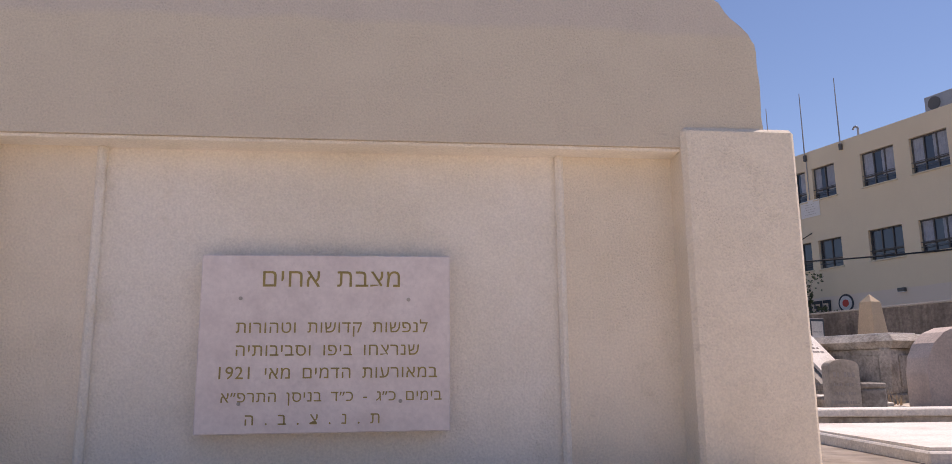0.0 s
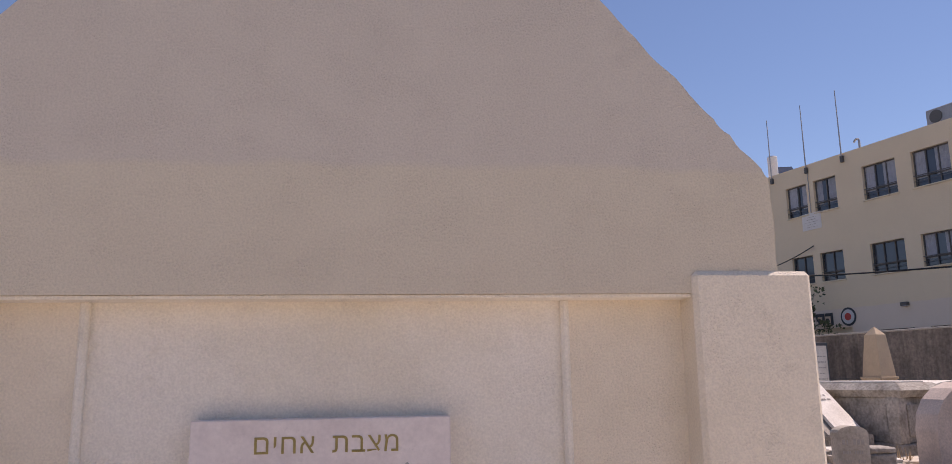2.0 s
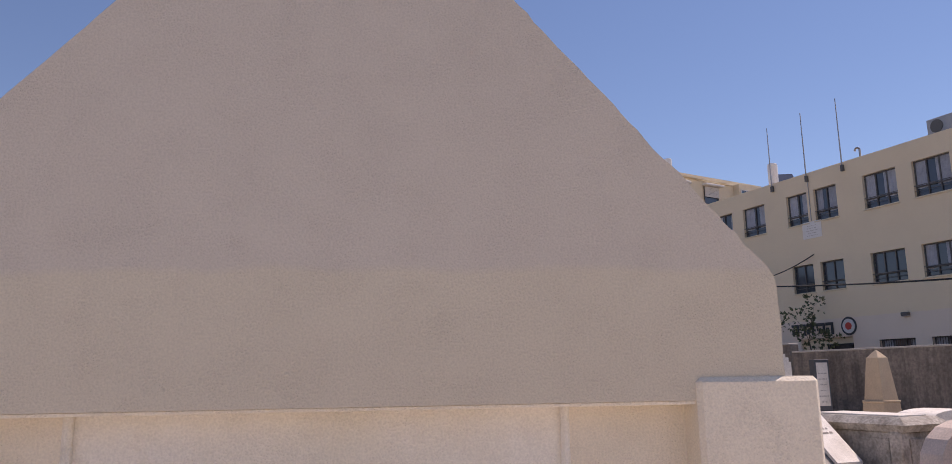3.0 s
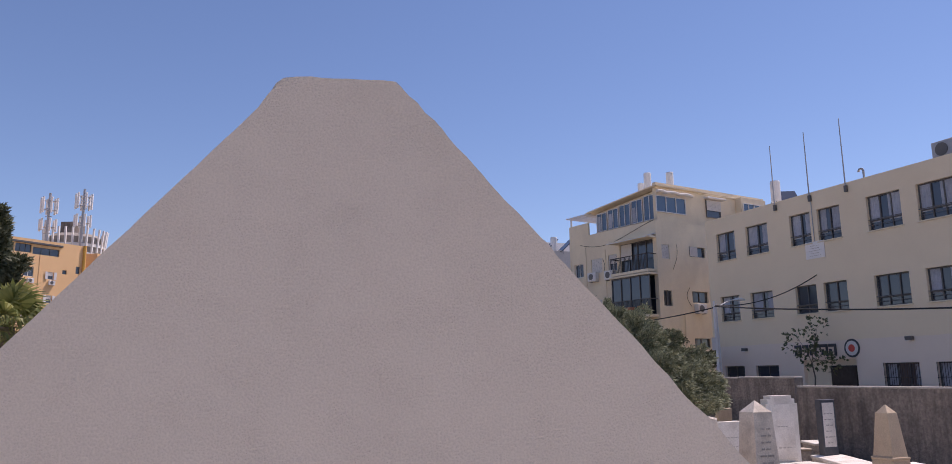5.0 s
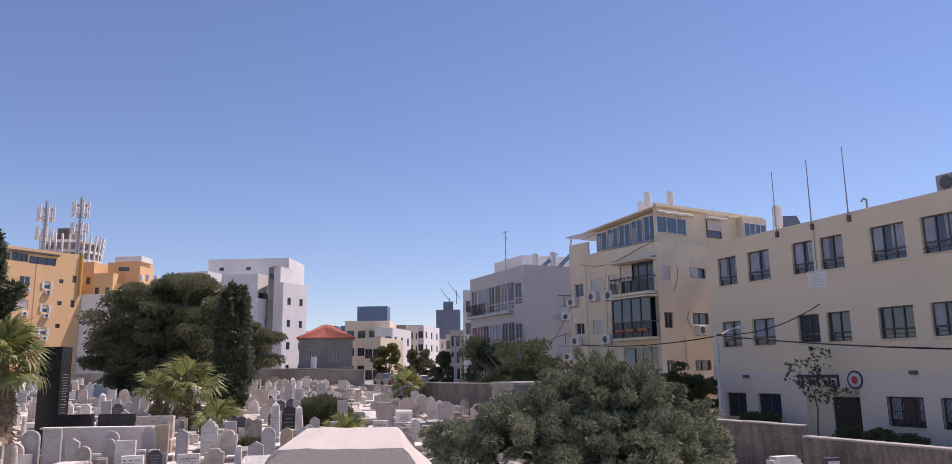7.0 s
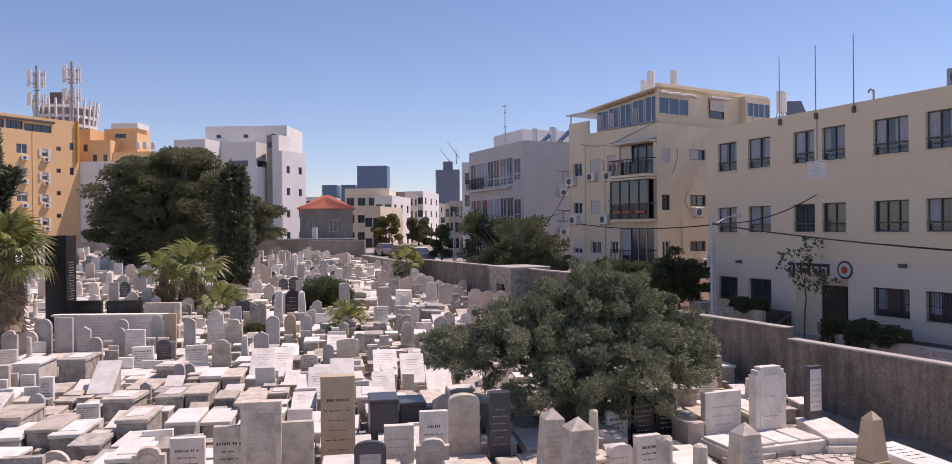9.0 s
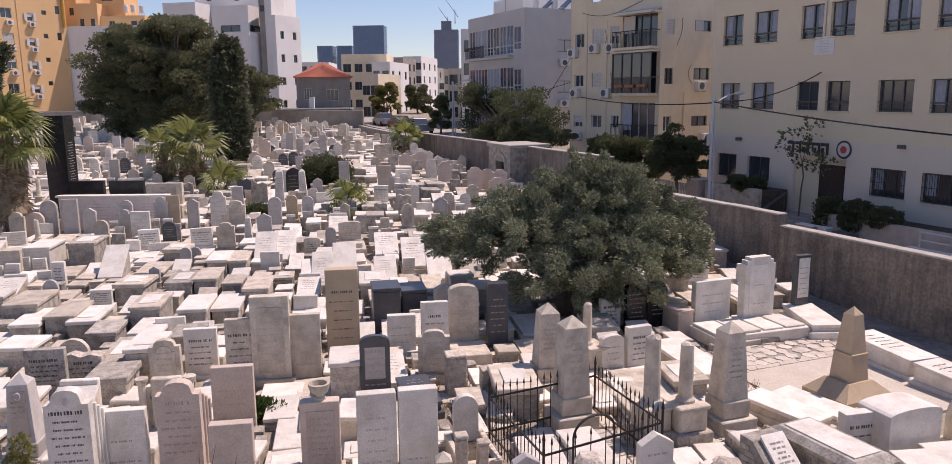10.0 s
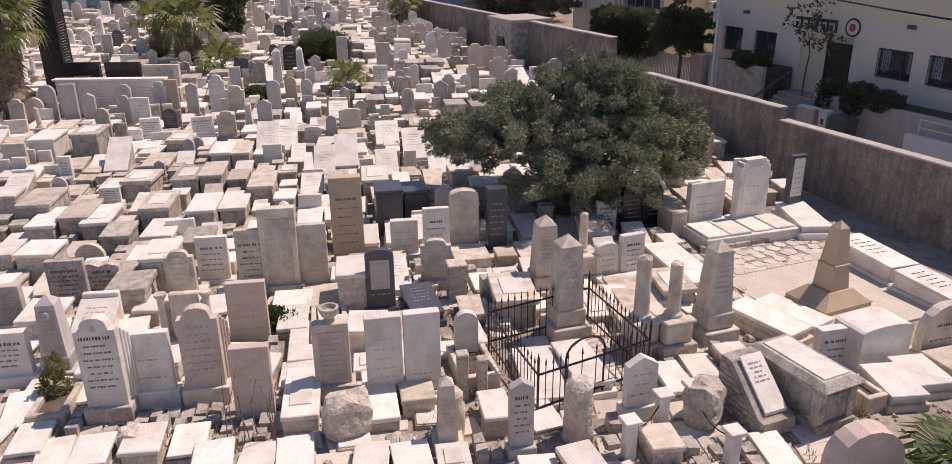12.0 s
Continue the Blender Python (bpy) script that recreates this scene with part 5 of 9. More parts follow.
def palm(label, x, y, h, reach, n, seed, skirt=True, trunk_r=0.2, leaf=PALM):
    rng = random.Random(seed)
    t = thing("fan_palm", label, "palm", Matrix.Translation((x, y, gz(y))))
    bm = bmesh.new()
    prof = [(trunk_r * (1.25 if k == 0 else 1 + 0.06 * (k % 2)), h * k / 10) for k in range(11)]
    part("trunk", lathe(bm, prof, 10), BARK, t)
    fr = bmesh.new()
    L = reach
    tube(fr, (0, 0, 0), (L * 0.6, 0, 0.04), 0.02, 0.012, 4)
    for k in range(25):
        a = radians(-120 + 240 * k / 24)
        c = Vector((L * 0.6, 0, 0.04))
        r = L * (0.62 + 0.14 * math.cos(a)) * (1 + 0.08 * math.sin(k * 2.7))
        way = Vector((math.cos(a), math.sin(a), 0.12 * math.cos(3 * a)))
        sd = Vector((-math.sin(a), math.cos(a), 0)) * r * 0.055
        mid = c + way * r * 0.6 + Vector((0, 0, 0.03))
        tip = c + way * r * 0.9 - Vector((0, 0, r * (0.30 + 0.1 * math.sin(k * 1.9))))
        va, vb, vc = fr.verts.new(c), fr.verts.new(mid + sd), fr.verts.new(mid - sd)
        fr.faces.new((va, vc, vb))
        fr.faces.new((vb, vc, fr.verts.new(tip)))
    me = finish(fr, "frond", leaf)
    dry = me.copy()
    dry.materials.clear()
    dry.materials.append(THATCH)
    for k in range(n):
        el = 75 - 105 * (k / n) + rng.uniform(-8, 8)
        f = new("frond", me)
        f.parent = t
        f.matrix_basis = Matrix.Translation((0, 0, h)) @ pose(0, 0, 0, 0, 0, k * 137.5) @ pose(0, 0, 0, rng.uniform(-25, 25), -el, 0) @ Matrix.Scale(rng.uniform(0.85, 1.1), 4)
    if skirt:
        for k in range(n):
            f = new("dry_frond", dry)
            f.parent = t
            f.matrix_basis = Matrix.Translation((0, 0, h - 0.1 - (0.5 if h > 3 else 0.25) * h * k / n)) @ pose(0, 0, 0, 0, 0, k * 137.5 + 40) @ pose(0, 0, 0, rng.uniform(-40, 40), 62 + rng.uniform(0, 22), 0) @ Matrix.Scale(0.85, 4)


palm("tall fan palm with a skirt of dry leaves", -20.1, 29.6, 4.1, 1.6, 28, 1, True, 0.3)
palm("fan palm with a short skirt of dry leaves", -17.6, 41.4, 2.2, 1.7, 17, 2)
palm("small fan palm among the graves", -20.0, 43.0, 2.0, 1.4, 12, 3)
palm("low young fan palm among the graves", -14.4, 37.6, 0.7, 1.3, 11, 4, False, 0.12)
palm("small fan palm by the far wall", -7.5, 53.2, 1.4, 1.3, 13, 5)
palm("low young fan palm among the graves", -7.4, 34.0, 0.5, 1.1, 12, 6, False, 0.1)
palm("low fan palm beside the tombs", 6.75, 9.3, 0.12, 0.95, 12, 7, False, 0.1, LEAF_B)


# ---- graves ----
def outline(shape, w, h):
    """The front outline of a headstone, from the foot up."""
    a = w / 2
    if shape == "arch":
        return [(-a, 0), (a, 0), (a, h - a)] + [(a * math.cos(radians(t)), h - a + a * math.sin(radians(t))) for t in range(20, 180, 20)] + [(-a, h - a)]
    if shape == "low_arch":
        r = h * 0.09 + 0.02
        return [(-a, 0), (a, 0), (a, h - r)] + [(a * math.cos(radians(t)), h - r + r * math.sin(radians(t))) for t in range(22, 180, 22)] + [(-a, h - r)]
    if shape == "point":
        return [(-a, 0), (a, 0), (a, h - a * 0.6), (0, h), (-a, h - a * 0.6)]
    if shape == "shoulder":
        return [(-a, 0), (a, 0), (a, h * 0.86), (a * 0.7, h * 0.86), (a * 0.62, h * 0.93)] + [(a * 0.62 * math.cos(radians(t)), h * 0.93 + h * 0.07 * math.sin(radians(t))) for t in range(30, 180, 30)] + [(-a * 0.62, h * 0.93), (-a * 0.7, h * 0.86), (-a, h * 0.86)]
    if shape == "step":
        return [(-a, 0), (a, 0), (a, h * 0.88), (a * 0.86, h * 0.88), (a * 0.86, h * 0.95), (a * 0.66, h * 0.95), (a * 0.66, h), (-a * 0.66, h), (-a * 0.66, h * 0.95), (-a * 0.86, h * 0.95), (-a * 0.86, h * 0.88), (-a, h * 0.88)]
    if shape == "broken":
        return [(-a, 0), (a, 0), (a, h * 0.9), (a * 0.4, h * 0.97), (-a * 0.1, h * 0.9), (-a * 0.6, h), (-a, h * 0.94)]
    return [(-a, 0), (a, 0), (a, h), (-a, h)]


def bars(w, z0, z1, y, seed, lines=5, big=False):
    """Worn lettering as plain bars, broken into words."""
    rng = random.Random(seed)
    bm = bmesh.new()
    step = (z1 - z0) / lines
    for k in range(lines):
        z = z1 - (k + 1) * step
        hh = min(step * (0.62 if (big and k == 0) else 0.42), 0.062 if (big and k == 0) else 0.032)
        half = w * rng.uniform(0.22, 0.40)
        x = -half
        while x < half - 0.02:
            e = min(half, x + rng.uniform(0.05, 0.13) * (1.5 if big and k == 0 else 1))
            c = x
            while c < e - 0.008:
                ww = hh * rng.uniform(0.25, 0.55)
                bx(bm, c, min(e, c + ww), y - 0.003, y + 0.002, z, z + hh * rng.uniform(0.85, 1.0))
                c += ww + hh * 0.28
            x = e + 0.03
    return bm


def headstone(w, h, d=0.16, shape="flat", mat=WHITE, base=0.3, base_mat=None, ink=PALE_INK, lean=0.0, lines=5, big=False, panel=False, slab=0.0, seed=0, label="", words=True, cap=False):
    base_mat = base_mat or mat
    t = thing("gravestone", label or "upright pale stone gravestone on a low plinth", "gravestone", None, "gravestones in the cemetery")
    if base:
        part("plinth", box(-w * 0.6, w * 0.6, -d * 0.95, d * 0.95, -0.05, base, 0.012), base_mat, t)
    st = bmesh.new()
    prism(st, outline(shape, w, h - base), -d / 2, d / 2)
    if shape in ("flat", "point", "broken"):
        bmesh.ops.bevel(st, geom=list(st.edges), offset=0.008, segments=1, affect="EDGES")
    if mat in (OLD, ROUGH):
        roughen(st, 0.015, 6, seed)
    s = part("stone", st, mat, t)
    s.matrix_basis = pose(0, 0, base - 0.002, lean, 0, 0)
    if panel:
        pn = prism(bmesh.new(), outline(shape, w * 0.7, (h - base) * 0.8), -d / 2 - 0.015, -d / 2 + 0.01)
        p = part("panel", pn, mat, s)
        p.matrix_basis = Matrix.Translation((0, 0, (h - base) * 0.07))
    if cap:
        part("cap", box(-w * 0.55, w * 0.55, -d * 0.7, d * 0.7, h - base, h - base + 0.06, 0.012), mat, s)
    if words:
        part("lettering", bars(w * (0.8 if panel else 1.0), (h - base) * 0.22, (h - base) * 0.84, -d / 2 - (0.016 if panel else 0.001), seed, lines, big), ink, s)
    if slab:
        part("ledger", box(-w * 0.62, w * 0.62, -d - slab, -d * 0.96, -0.05, 0.24, 0.015), base_mat, t)
    return t


def obelisk(w, h, mat=WHITE, steps=2, seed=0, label="", taper=0.72, ink=PALE_INK, spread=1.55):
    t = thing("obelisk", label or "pale stone obelisk gravestone on a stepped plinth", "obelisk", None, "obelisks in the cemetery")
    z = -0.05
    for k in range(steps):
        s = spread - (spread - 1.15) * k / max(1, steps - 1) if steps > 1 else spread
        hh = h * 0.16
        part("plinth", box(-w * s / 2, w * s / 2, -w * s / 2, w * s / 2, z, z + hh, 0.02), mat, t)
        z += hh - 0.001
    sh = bmesh.new()
    tip = w * 0.42 * 0.9
    a, b = w / 2, w * taper / 2
    hull(sh, -a, a, -a, a, z, (-b, b, -b, b), h - tip)
    bmesh.ops.delete(sh, geom=[f for f in sh.faces if abs(f.normal.z) > 0.9 and f.calc_center_median().z > z + 0.1], context="FACES_ONLY")
    ring = [v for v in sh.verts if v.co.z > h - tip - 0.001]
    ring.sort(key=lambda v: math.atan2(v.co.y, v.co.x))
    apex = sh.verts.new((0, 0, h))
    for i in range(4):
        sh.faces.new((ring[i], ring[(i + 1) % 4], apex))
    part("shaft", sh, mat, t)
    if ink:
        part("lettering", bars(w * 0.75, z + (h - z) * 0.3, z + (h - z) * 0.75, 0, seed, 6), ink, t).matrix_basis = Matrix.Translation((0, -(a + b) / 2 - 0.014, 0)) @ pose(0, 0, 0, 0, 0, 0)
    return t


def column(r, h, base_w, base_h, mat=CREAM, seed=0, label=""):
    t = thing("broken_column", label or "broken stone column on a square pedestal", "column", None, "broken columns in the cemetery")
    part("plinth", box(-base_w * 0.6, base_w * 0.6, -base_w * 0.6, base_w * 0.6, -0.05, base_h * 0.35, 0.02), ROUGH, t)
    part("pedestal", box(-base_w * 0.46, base_w * 0.46, -base_w * 0.46, base_w * 0.46, base_h * 0.35, base_h * 0.9, 0.02), mat, t)
    part("cornice", box(-base_w * 0.53, base_w * 0.53, -base_w * 0.53, base_w * 0.53, base_h * 0.9, base_h, 0.02), mat, t)
    bm = bmesh.new()
    lathe(bm, [(r * 1.35, base_h), (r * 1.35, base_h + 0.05), (r * 1.05, base_h + 0.09), (r, base_h + 0.12), (r * 0.97, base_h + (h - base_h) * 0.5), (r * 0.9, h - 0.03), (r * 0.55, h)], 14)
    for v in bm.verts:
        if v.co.z > h - 0.06:
            v.co.z += 0.06 * noise.noise(Vector((v.co.x * 12, v.co.y * 12, seed)))
    part("shaft", bm, mat, t, smooth=False)
    return t


def box_tomb(w, l, h, mat=OLD, top=None, lid=0.1, seed=0, label="", pad=0.06, inset=True, slope=0.0):
    t = thing("box_tomb", label or "weathered stone box tomb with a paler lid", "tomb", None, "box tombs in the cemetery")
    bm = box(-w / 2, w / 2, -l / 2, l / 2, -0.1, h - lid, 0.015)
    if mat in (OLD, ROUGH):
        bmesh.ops.subdivide_edges(bm, edges=[e for e in bm.edges if e.calc_length() > 0.3], cuts=3, use_grid_fill=True)
        roughen(bm, 0.022, 5, seed)
    part("body", bm, mat, t)
    ld = bmesh.new()
    hull(ld, -w / 2 - pad, w / 2 + pad, -l / 2 - pad, l / 2 + pad, h - lid, (-w / 2 - pad, w / 2 + pad, -l / 2 - pad, l / 2 + pad), h)
    bmesh.ops.bevel(ld, geom=list(ld.edges), offset=0.015, segments=1, affect="EDGES")
    if slope:
        for v in ld.verts:
            v.co.z += slope * (v.co.y / l + 0.5)
    if mat in (OLD, ROUGH):
        roughen(ld, 0.012, 5, seed + 3)
    part("lid", ld, top or mat, t)
    if inset:
        bm = box(-w * 0.32, w * 0.32, -l * 0.30, l * 0.30, h - 0.002, h + 0.022, 0.006)
        if slope:
            for v in bm.verts:
                v.co.z += slope * (v.co.y / l + 0.5)
        part("ledger", bm, WHITE, t)
    return t


def slab_tomb(w, l, h0, h1, mat=CREAM, top=WHITE, head=0.0, seed=0, label="", ink=None, curb=True):
    """A tomb whose ledger slopes up towards the head."""
    t = thing("ledger_tomb", label or "low stone tomb with a sloping pale ledger", "tomb", None, "ledger tombs in the cemetery")
    if curb:
        part("curb", box(-w * 0.6, w * 0.6, -l * 0.56, l * 0.54, -0.1, 0.12, 0.015), mat, t)
    bm = bmesh.new()
    prism(bm, [(-l / 2, 0.118), (l / 2, 0.118), (l / 2, h1 - 0.08), (-l / 2, h0 - 0.08)], -w / 2, w / 2)
    bmesh.ops.transform(bm, matrix=pose(0, 0, 0, 0, 0, 90), verts=bm.verts)
    part("body", bm, mat, t)
    bm = bmesh.new()
    prism(bm, [(-l / 2 - 0.03, h0 - 0.079), (l / 2 + 0.03, h1 - 0.079), (l / 2 + 0.03, h1), (-l / 2 - 0.03, h0)], -w / 2 - 0.03, w / 2 + 0.03)
    bmesh.ops.bevel(bm, geom=list(bm.edges), offset=0.01, segments=1, affect="EDGES")
    bmesh.ops.transform(bm, matrix=pose(0, 0, 0, 0, 0, 90), verts=bm.verts)
    lg = part("ledger", bm, top, t)
    if ink:
        b = bars(w * 0.9, -l * 0.1, l * 0.42, 0, seed, 5)
        bmesh.ops.transform(b, matrix=pose(0, 0, 0, -90 + math.degrees(math.atan2(h1 - h0, l)), 0, 0), verts=b.verts)
        part("lettering", b, ink, lg).matrix_basis = Matrix.Translation((0, 0, (h0 + h1) / 2 + 0.002))
    if head:
        part("headstone", box(-w * 0.5, w * 0.5, l / 2 + 0.032, l / 2 + 0.16, -0.05, head, 0.015), top, t)
    return t


def put(ob, x, y, rot=12.0, z=None):
    ob.matrix_basis = pose(x, y, gz(y) if z is None else z, 0, 0, rot) @ Matrix.Diagonal((*ob.scale, 1))
    return ob


def side_layers(t, w, h, d, base, mat):
    """Three thin slabs stepping back beside and behind a headstone."""
    for k in (1, 2, 3):
        part("side_layer", box(-w / 2 + 0.035 * k, w / 2 + 0.035 * k, d / 2 + 0.05 * (k - 1) + 0.002, d / 2 + 0.05 * k, base - 0.01, h * (0.88 - 0.035 * k), 0.008), mat, t)


TAKEN = []  # circles of ground that are in use: x, y, radius


def set_down(ob, x, y, rot, r=0.6):
    TAKEN.append((x, y, r))
    return put(ob, x, y, rot)


grey_obelisk = set_down(obelisk(0.45, 1.66, GREY, 2, 1, "grey pointed obelisk stele with an oval portrait"), -8.16, 12.00, 12, 0.55)
face = hull(bmesh.new(), -0.15, 0.15, -0.004, 0.004, 0.0, (-0.115, 0.115, -0.004, 0.004), 0.78)
part("carved_face", face, PINK, grey_obelisk, "paler carved face").matrix_basis = pose(0, -0.2235, 0.6, -3.3, 0, 0)
pale_stone = set_down(headstone(0.64, 1.93, 0.2, "shoulder", WHITE, 0.3, ROUGH, INK, 0, 8, True, False, 0, 2, "pale round-shouldered gravestone with dark lettering"), -6.53, 10.68, 12, 0.55)
side_layers(pale_stone, 0.64, 1.93, 0.2, 0.3, WHITE)
set_down(headstone(0.7, 1.41, 0.16, "flat", WHITE, 0.3, WHITE, PALE_INK, 0, 2, False, False, 0, 3, "white flat-topped gravestone on a low plinth"), -5.96, 11.14, 12, 0.55)
pink_stone = set_down(headstone(0.66, 1.85, 0.2, "shoulder", PINK, 0.35, CREAM, PALE_INK, 0, 7, True, False, 0, 4, "pinkish rounded gravestone on a cream plinth"), -5.09, 11.25, 12, 0.55)
side_layers(pink_stone, 0.66, 1.85, 0.2, 0.35, PINK)
set_down(headstone(0.76, 1.3, 0.16, "flat", PINK, 0.0, PINK, PALE_INK, 0, 3, False, False, 0, 5, "blank pinkish slab gravestone standing on the ground"), -5.06, 13.40, 12, 0.55)
set_down(headstone(0.64, 1.36, 0.18, "flat", PINK, 0.0, PINK, PALE_INK, 0, 2, False, False, 0, 6, "pinkish upright slab beside bare twigs"), -4.11, 10.83, 12, 0.55)
set_down(headstone(0.62, 1.44, 0.22, "flat", PINK, 0.28, CREAM, PALE_INK, 0, 7, False, True, 0, 7, "pinkish gravestone with a recessed panel and an urn on top"), -2.93, 11.54, 12, 0.55)
set_down(headstone(0.62, 1.61, 0.2, "flat", WHITE, 0.12, CREAM, PALE_INK, 0, 5, False, False, 0, 8, "white paired gravestone with faint lettering"), -2.01, 11.48, 14, 0.45)
set_down(headstone(0.62, 1.63, 0.2, "flat", WHITE, 0.12, CREAM, PALE_INK, 0, 1, False, False, 0, 9, "white blank paired gravestone"), -1.37, 11.63, 14, 0.45)
set_down(obelisk(0.32, 1.26, CREAM, 1, 10, "small cream pointed stele"), -0.82, 10.20, 12, 0.35)
dark_stone = set_down(headstone(0.6, 1.52, 0.14, "low_arch", DARK, 0.2, DARK, GOLD_INK, 0, 6, True, False, 0, 12, "dark granite rounded gravestone with pale lettering"), -2.62, 14.62, 12, 0.55)
part("inscribed_face", box(-0.2, 0.2, -0.0715, -0.0685, 0.62, 1.28), GREY, dark_stone, "grey inscribed face")
set_down(headstone(0.81, 2.02, 0.24, "flat", CREAM, 0.2, CREAM, PALE_INK, 0, 8, False, True, 0, 14, "tall cream panelled memorial stele"), -5.08, 15.72, 12, 0.4)
set_down(headstone(0.64, 1.53, 0.16, "flat", CREAM, 0.1, CREAM, INK, 0, 6, True, False, 0, 15, "cream side wing of a family memorial with lettering"), -5.71, 15.63, 12, 0.35)
set_down(headstone(0.7, 1.55, 0.16, "flat", CREAM, 0.1, CREAM, PALE_INK, 0, 1, False, False, 0, 16, "cream blank side wing of a family memorial"), -4.42, 15.96, 12, 0.35)
set_down(headstone(0.76, 2.23, 0.3, "flat", TAN, 0.1, TAN, INK, 0, 6, True, False, 0, 17, "brownish weathered gravestone with dark lettering"), -3.89, 17.39, 12, 0.55)
set_down(box_tomb(0.59, 1.0, 1.0, ROUGH, WHITE, 0.1, 18, "rough stone block tomb with a white top", 0.03, False), -3.30, 14.96, 12, 0.55)
set_down(headstone(0.71, 1.16, 0.14, "flat", WHITE, 0.1, WHITE, INK, 0, 5, True, False, 0, 19, "white gravestone with dark lettering above a shrub"), -6.80, 16.10, 12, 0.55)
set_down(headstone(0.77, 1.16, 0.18, "flat", OLD, 0.15, OLD, INK, 0, 6, True, False, 0, 20, "grey weathered gravestone with dark lettering"), -9.44, 14.65, 12, 0.55)
set_down(headstone(0.74, 0.92, 0.3, "broken", ROUGH, 0.1, ROUGH, INK, 0, 5, True, False, 0, 21, "rough broken gravestone with dark lettering"), -8.92, 15.16, 12, 0.55)
set_down(headstone(0.64, 0.93, 0.16, "flat", WHITE, 0.15, WHITE, INK, 0, 4, True, False, 0, 22, "white gravestone with dark lettering"), -6.35, 13.38, 12, 0.55)
set_down(headstone(0.7, 1.04, 0.2, "flat", CREAM, 0.2, CREAM, PALE_INK, 0, 4, False, False, 0, 23, "cream gravestone with faint lettering"), -10.18, 13.59, 12, 0.55)
set_down(headstone(0.67, 1.06, 0.2, "flat", WHITE, 0.2, WHITE, INK, 0, 5, True, False, 0, 24, "white gravestone with large dark lettering"), -8.84, 11.68, 12, 0.55)
set_down(headstone(0.44, 1.04, 0.16, "arch", WHITE, 0.0, WHITE, PALE_INK, 0, 3, False, False, 0, 25, "plain white round-topped gravestone",False), -0.69, 12.80, 12, 0.35)
set_down(box_tomb(0.58, 1.5, 0.34, CREAM, WHITE, 0.1, 26, "low cream tomb with a stained white top", 0.02, True), -3.39, 11.12, 12, 0.6)
set_down(box_tomb(0.52, 1.5, 0.3, CREAM, WHITE, 0.1, 27, "low white tomb slab in front of paired stones", 0.02, False), -2.06, 11.16, 14, 0.5)
set_down(box_tomb(0.54, 1.4, 0.34, CREAM, CREAM, 0.1, 28, "low cream plot tomb with a soil bed", 0.02, False), -1.53, 11.62, 14, 0.5)
set_down(headstone(0.69, 0.63, 0.14, "arch", CREAM, 0.12, CREAM, PALE_INK, 0, 4, False, False, 0, 29, "small cream arched gravestone"), -10.21, 16.86, 12, 0.4)
set_down(box_tomb(0.67, 1.2, 0.96, ROUGH, WHITE, 0.1, 30, "rough stone tomb with a white top", 0.03, True), -7.87, 15.85, 12, 0.6)
set_down(box_tomb(0.68, 1.6, 0.6, OLD, CREAM, 0.1, 31, "low weathered grey stone tomb", 0.03, True), -8.67, 16.37, 12, 0.6)
set_down(obelisk(0.54, 1.91, CREAM, 2, 32, "tapering cream stele on a stepped plinth", 0.75), 0.86, 15.71, 14, 0.6)
set_down(obelisk(0.53, 2.16, CREAM, 2, 33, "tall cream stele inside an iron grave fence", 0.82), 1.24, 13.94, 20, 0.6)
set_down(column(0.1, 1.69, 0.64, 0.75, CREAM, 34, "slender cream column on a square pedestal"), 1.76, 16.46, 18, 0.5)
set_down(headstone(0.54, 0.99, 0.16, "low_arch", WHITE, 0.1, WHITE, PALE_INK, 0, 4, False, False, 1.2, 35, "white low-arched gravestone with a ledger in front"), 2.29, 16.41, 24, 0.5)
set_down(headstone(0.6, 1.12, 0.16, "flat", WHITE, 0.15, WHITE, INK, 0, 5, True, False, 1.6, 36, "white gravestone with dark lettering and a long ledger"), 2.90, 16.66, 24, 0.6)
set_down(column(0.15, 1.98, 0.57, 0.72, CREAM, 37, "broken cream column on a square pedestal"), 2.63, 13.30, 22, 0.5)
set_down(column(0.13, 1.84, 0.62, 0.75, CREAM, 38, "broken pale column on a pedestal with a plaque"), 3.24, 13.35, 22, 0.5)
set_down(obelisk(0.51, 2.08, CREAM, 2, 39, "cream obelisk on a broad stepped plinth", 0.72), 4.15, 13.93, 22, 0.6)
set_down(headstone(0.55, 1.21, 0.16, "point", WHITE, 0.3, WHITE, PALE_INK, 0, 3, False, False, 0, 41, "white gabled gravestone with a small dark plate"), 2.29, 11.03, 20, 0.5)
set_down(headstone(0.38, 1.31, 0.16, "point", GREY, 0.15, GREY, INK, 0, 6, True, False, 0, 44, "small grey pointed gravestone with dark lettering"), 0.34, 10.06, 14, 0.4)
set_down(headstone(1.1, 1.27, 0.2, "flat", WHITE, 0.2, WHITE, PALE_INK, 0, 3, False, False, 0, 48, "broad white double gravestone with ledgers"), 5.30, 19.95, 24, 0.6)
set_down(headstone(0.97, 1.86, 0.25, "step", WHITE, 0.25, WHITE, PALE_INK, 0, 2, False, True, 0, 49, "tall white stepped gravestone with a panel"), 6.52, 20.14, 24, 0.6)
stele = set_down(headstone(0.48, 1.68, 0.18, "flat", DARK, 0.28, DARK, PALE_INK, 0, 6, False, False, 0, 50, "tall dark granite stele with a pale inscribed face"), 7.98, 20.99, 24, 0.5)
part("inscribed_face", box(-0.19, 0.19, -0.0915, -0.0885, 0.5, 1.6), WHITE, stele, "pale inscribed face")
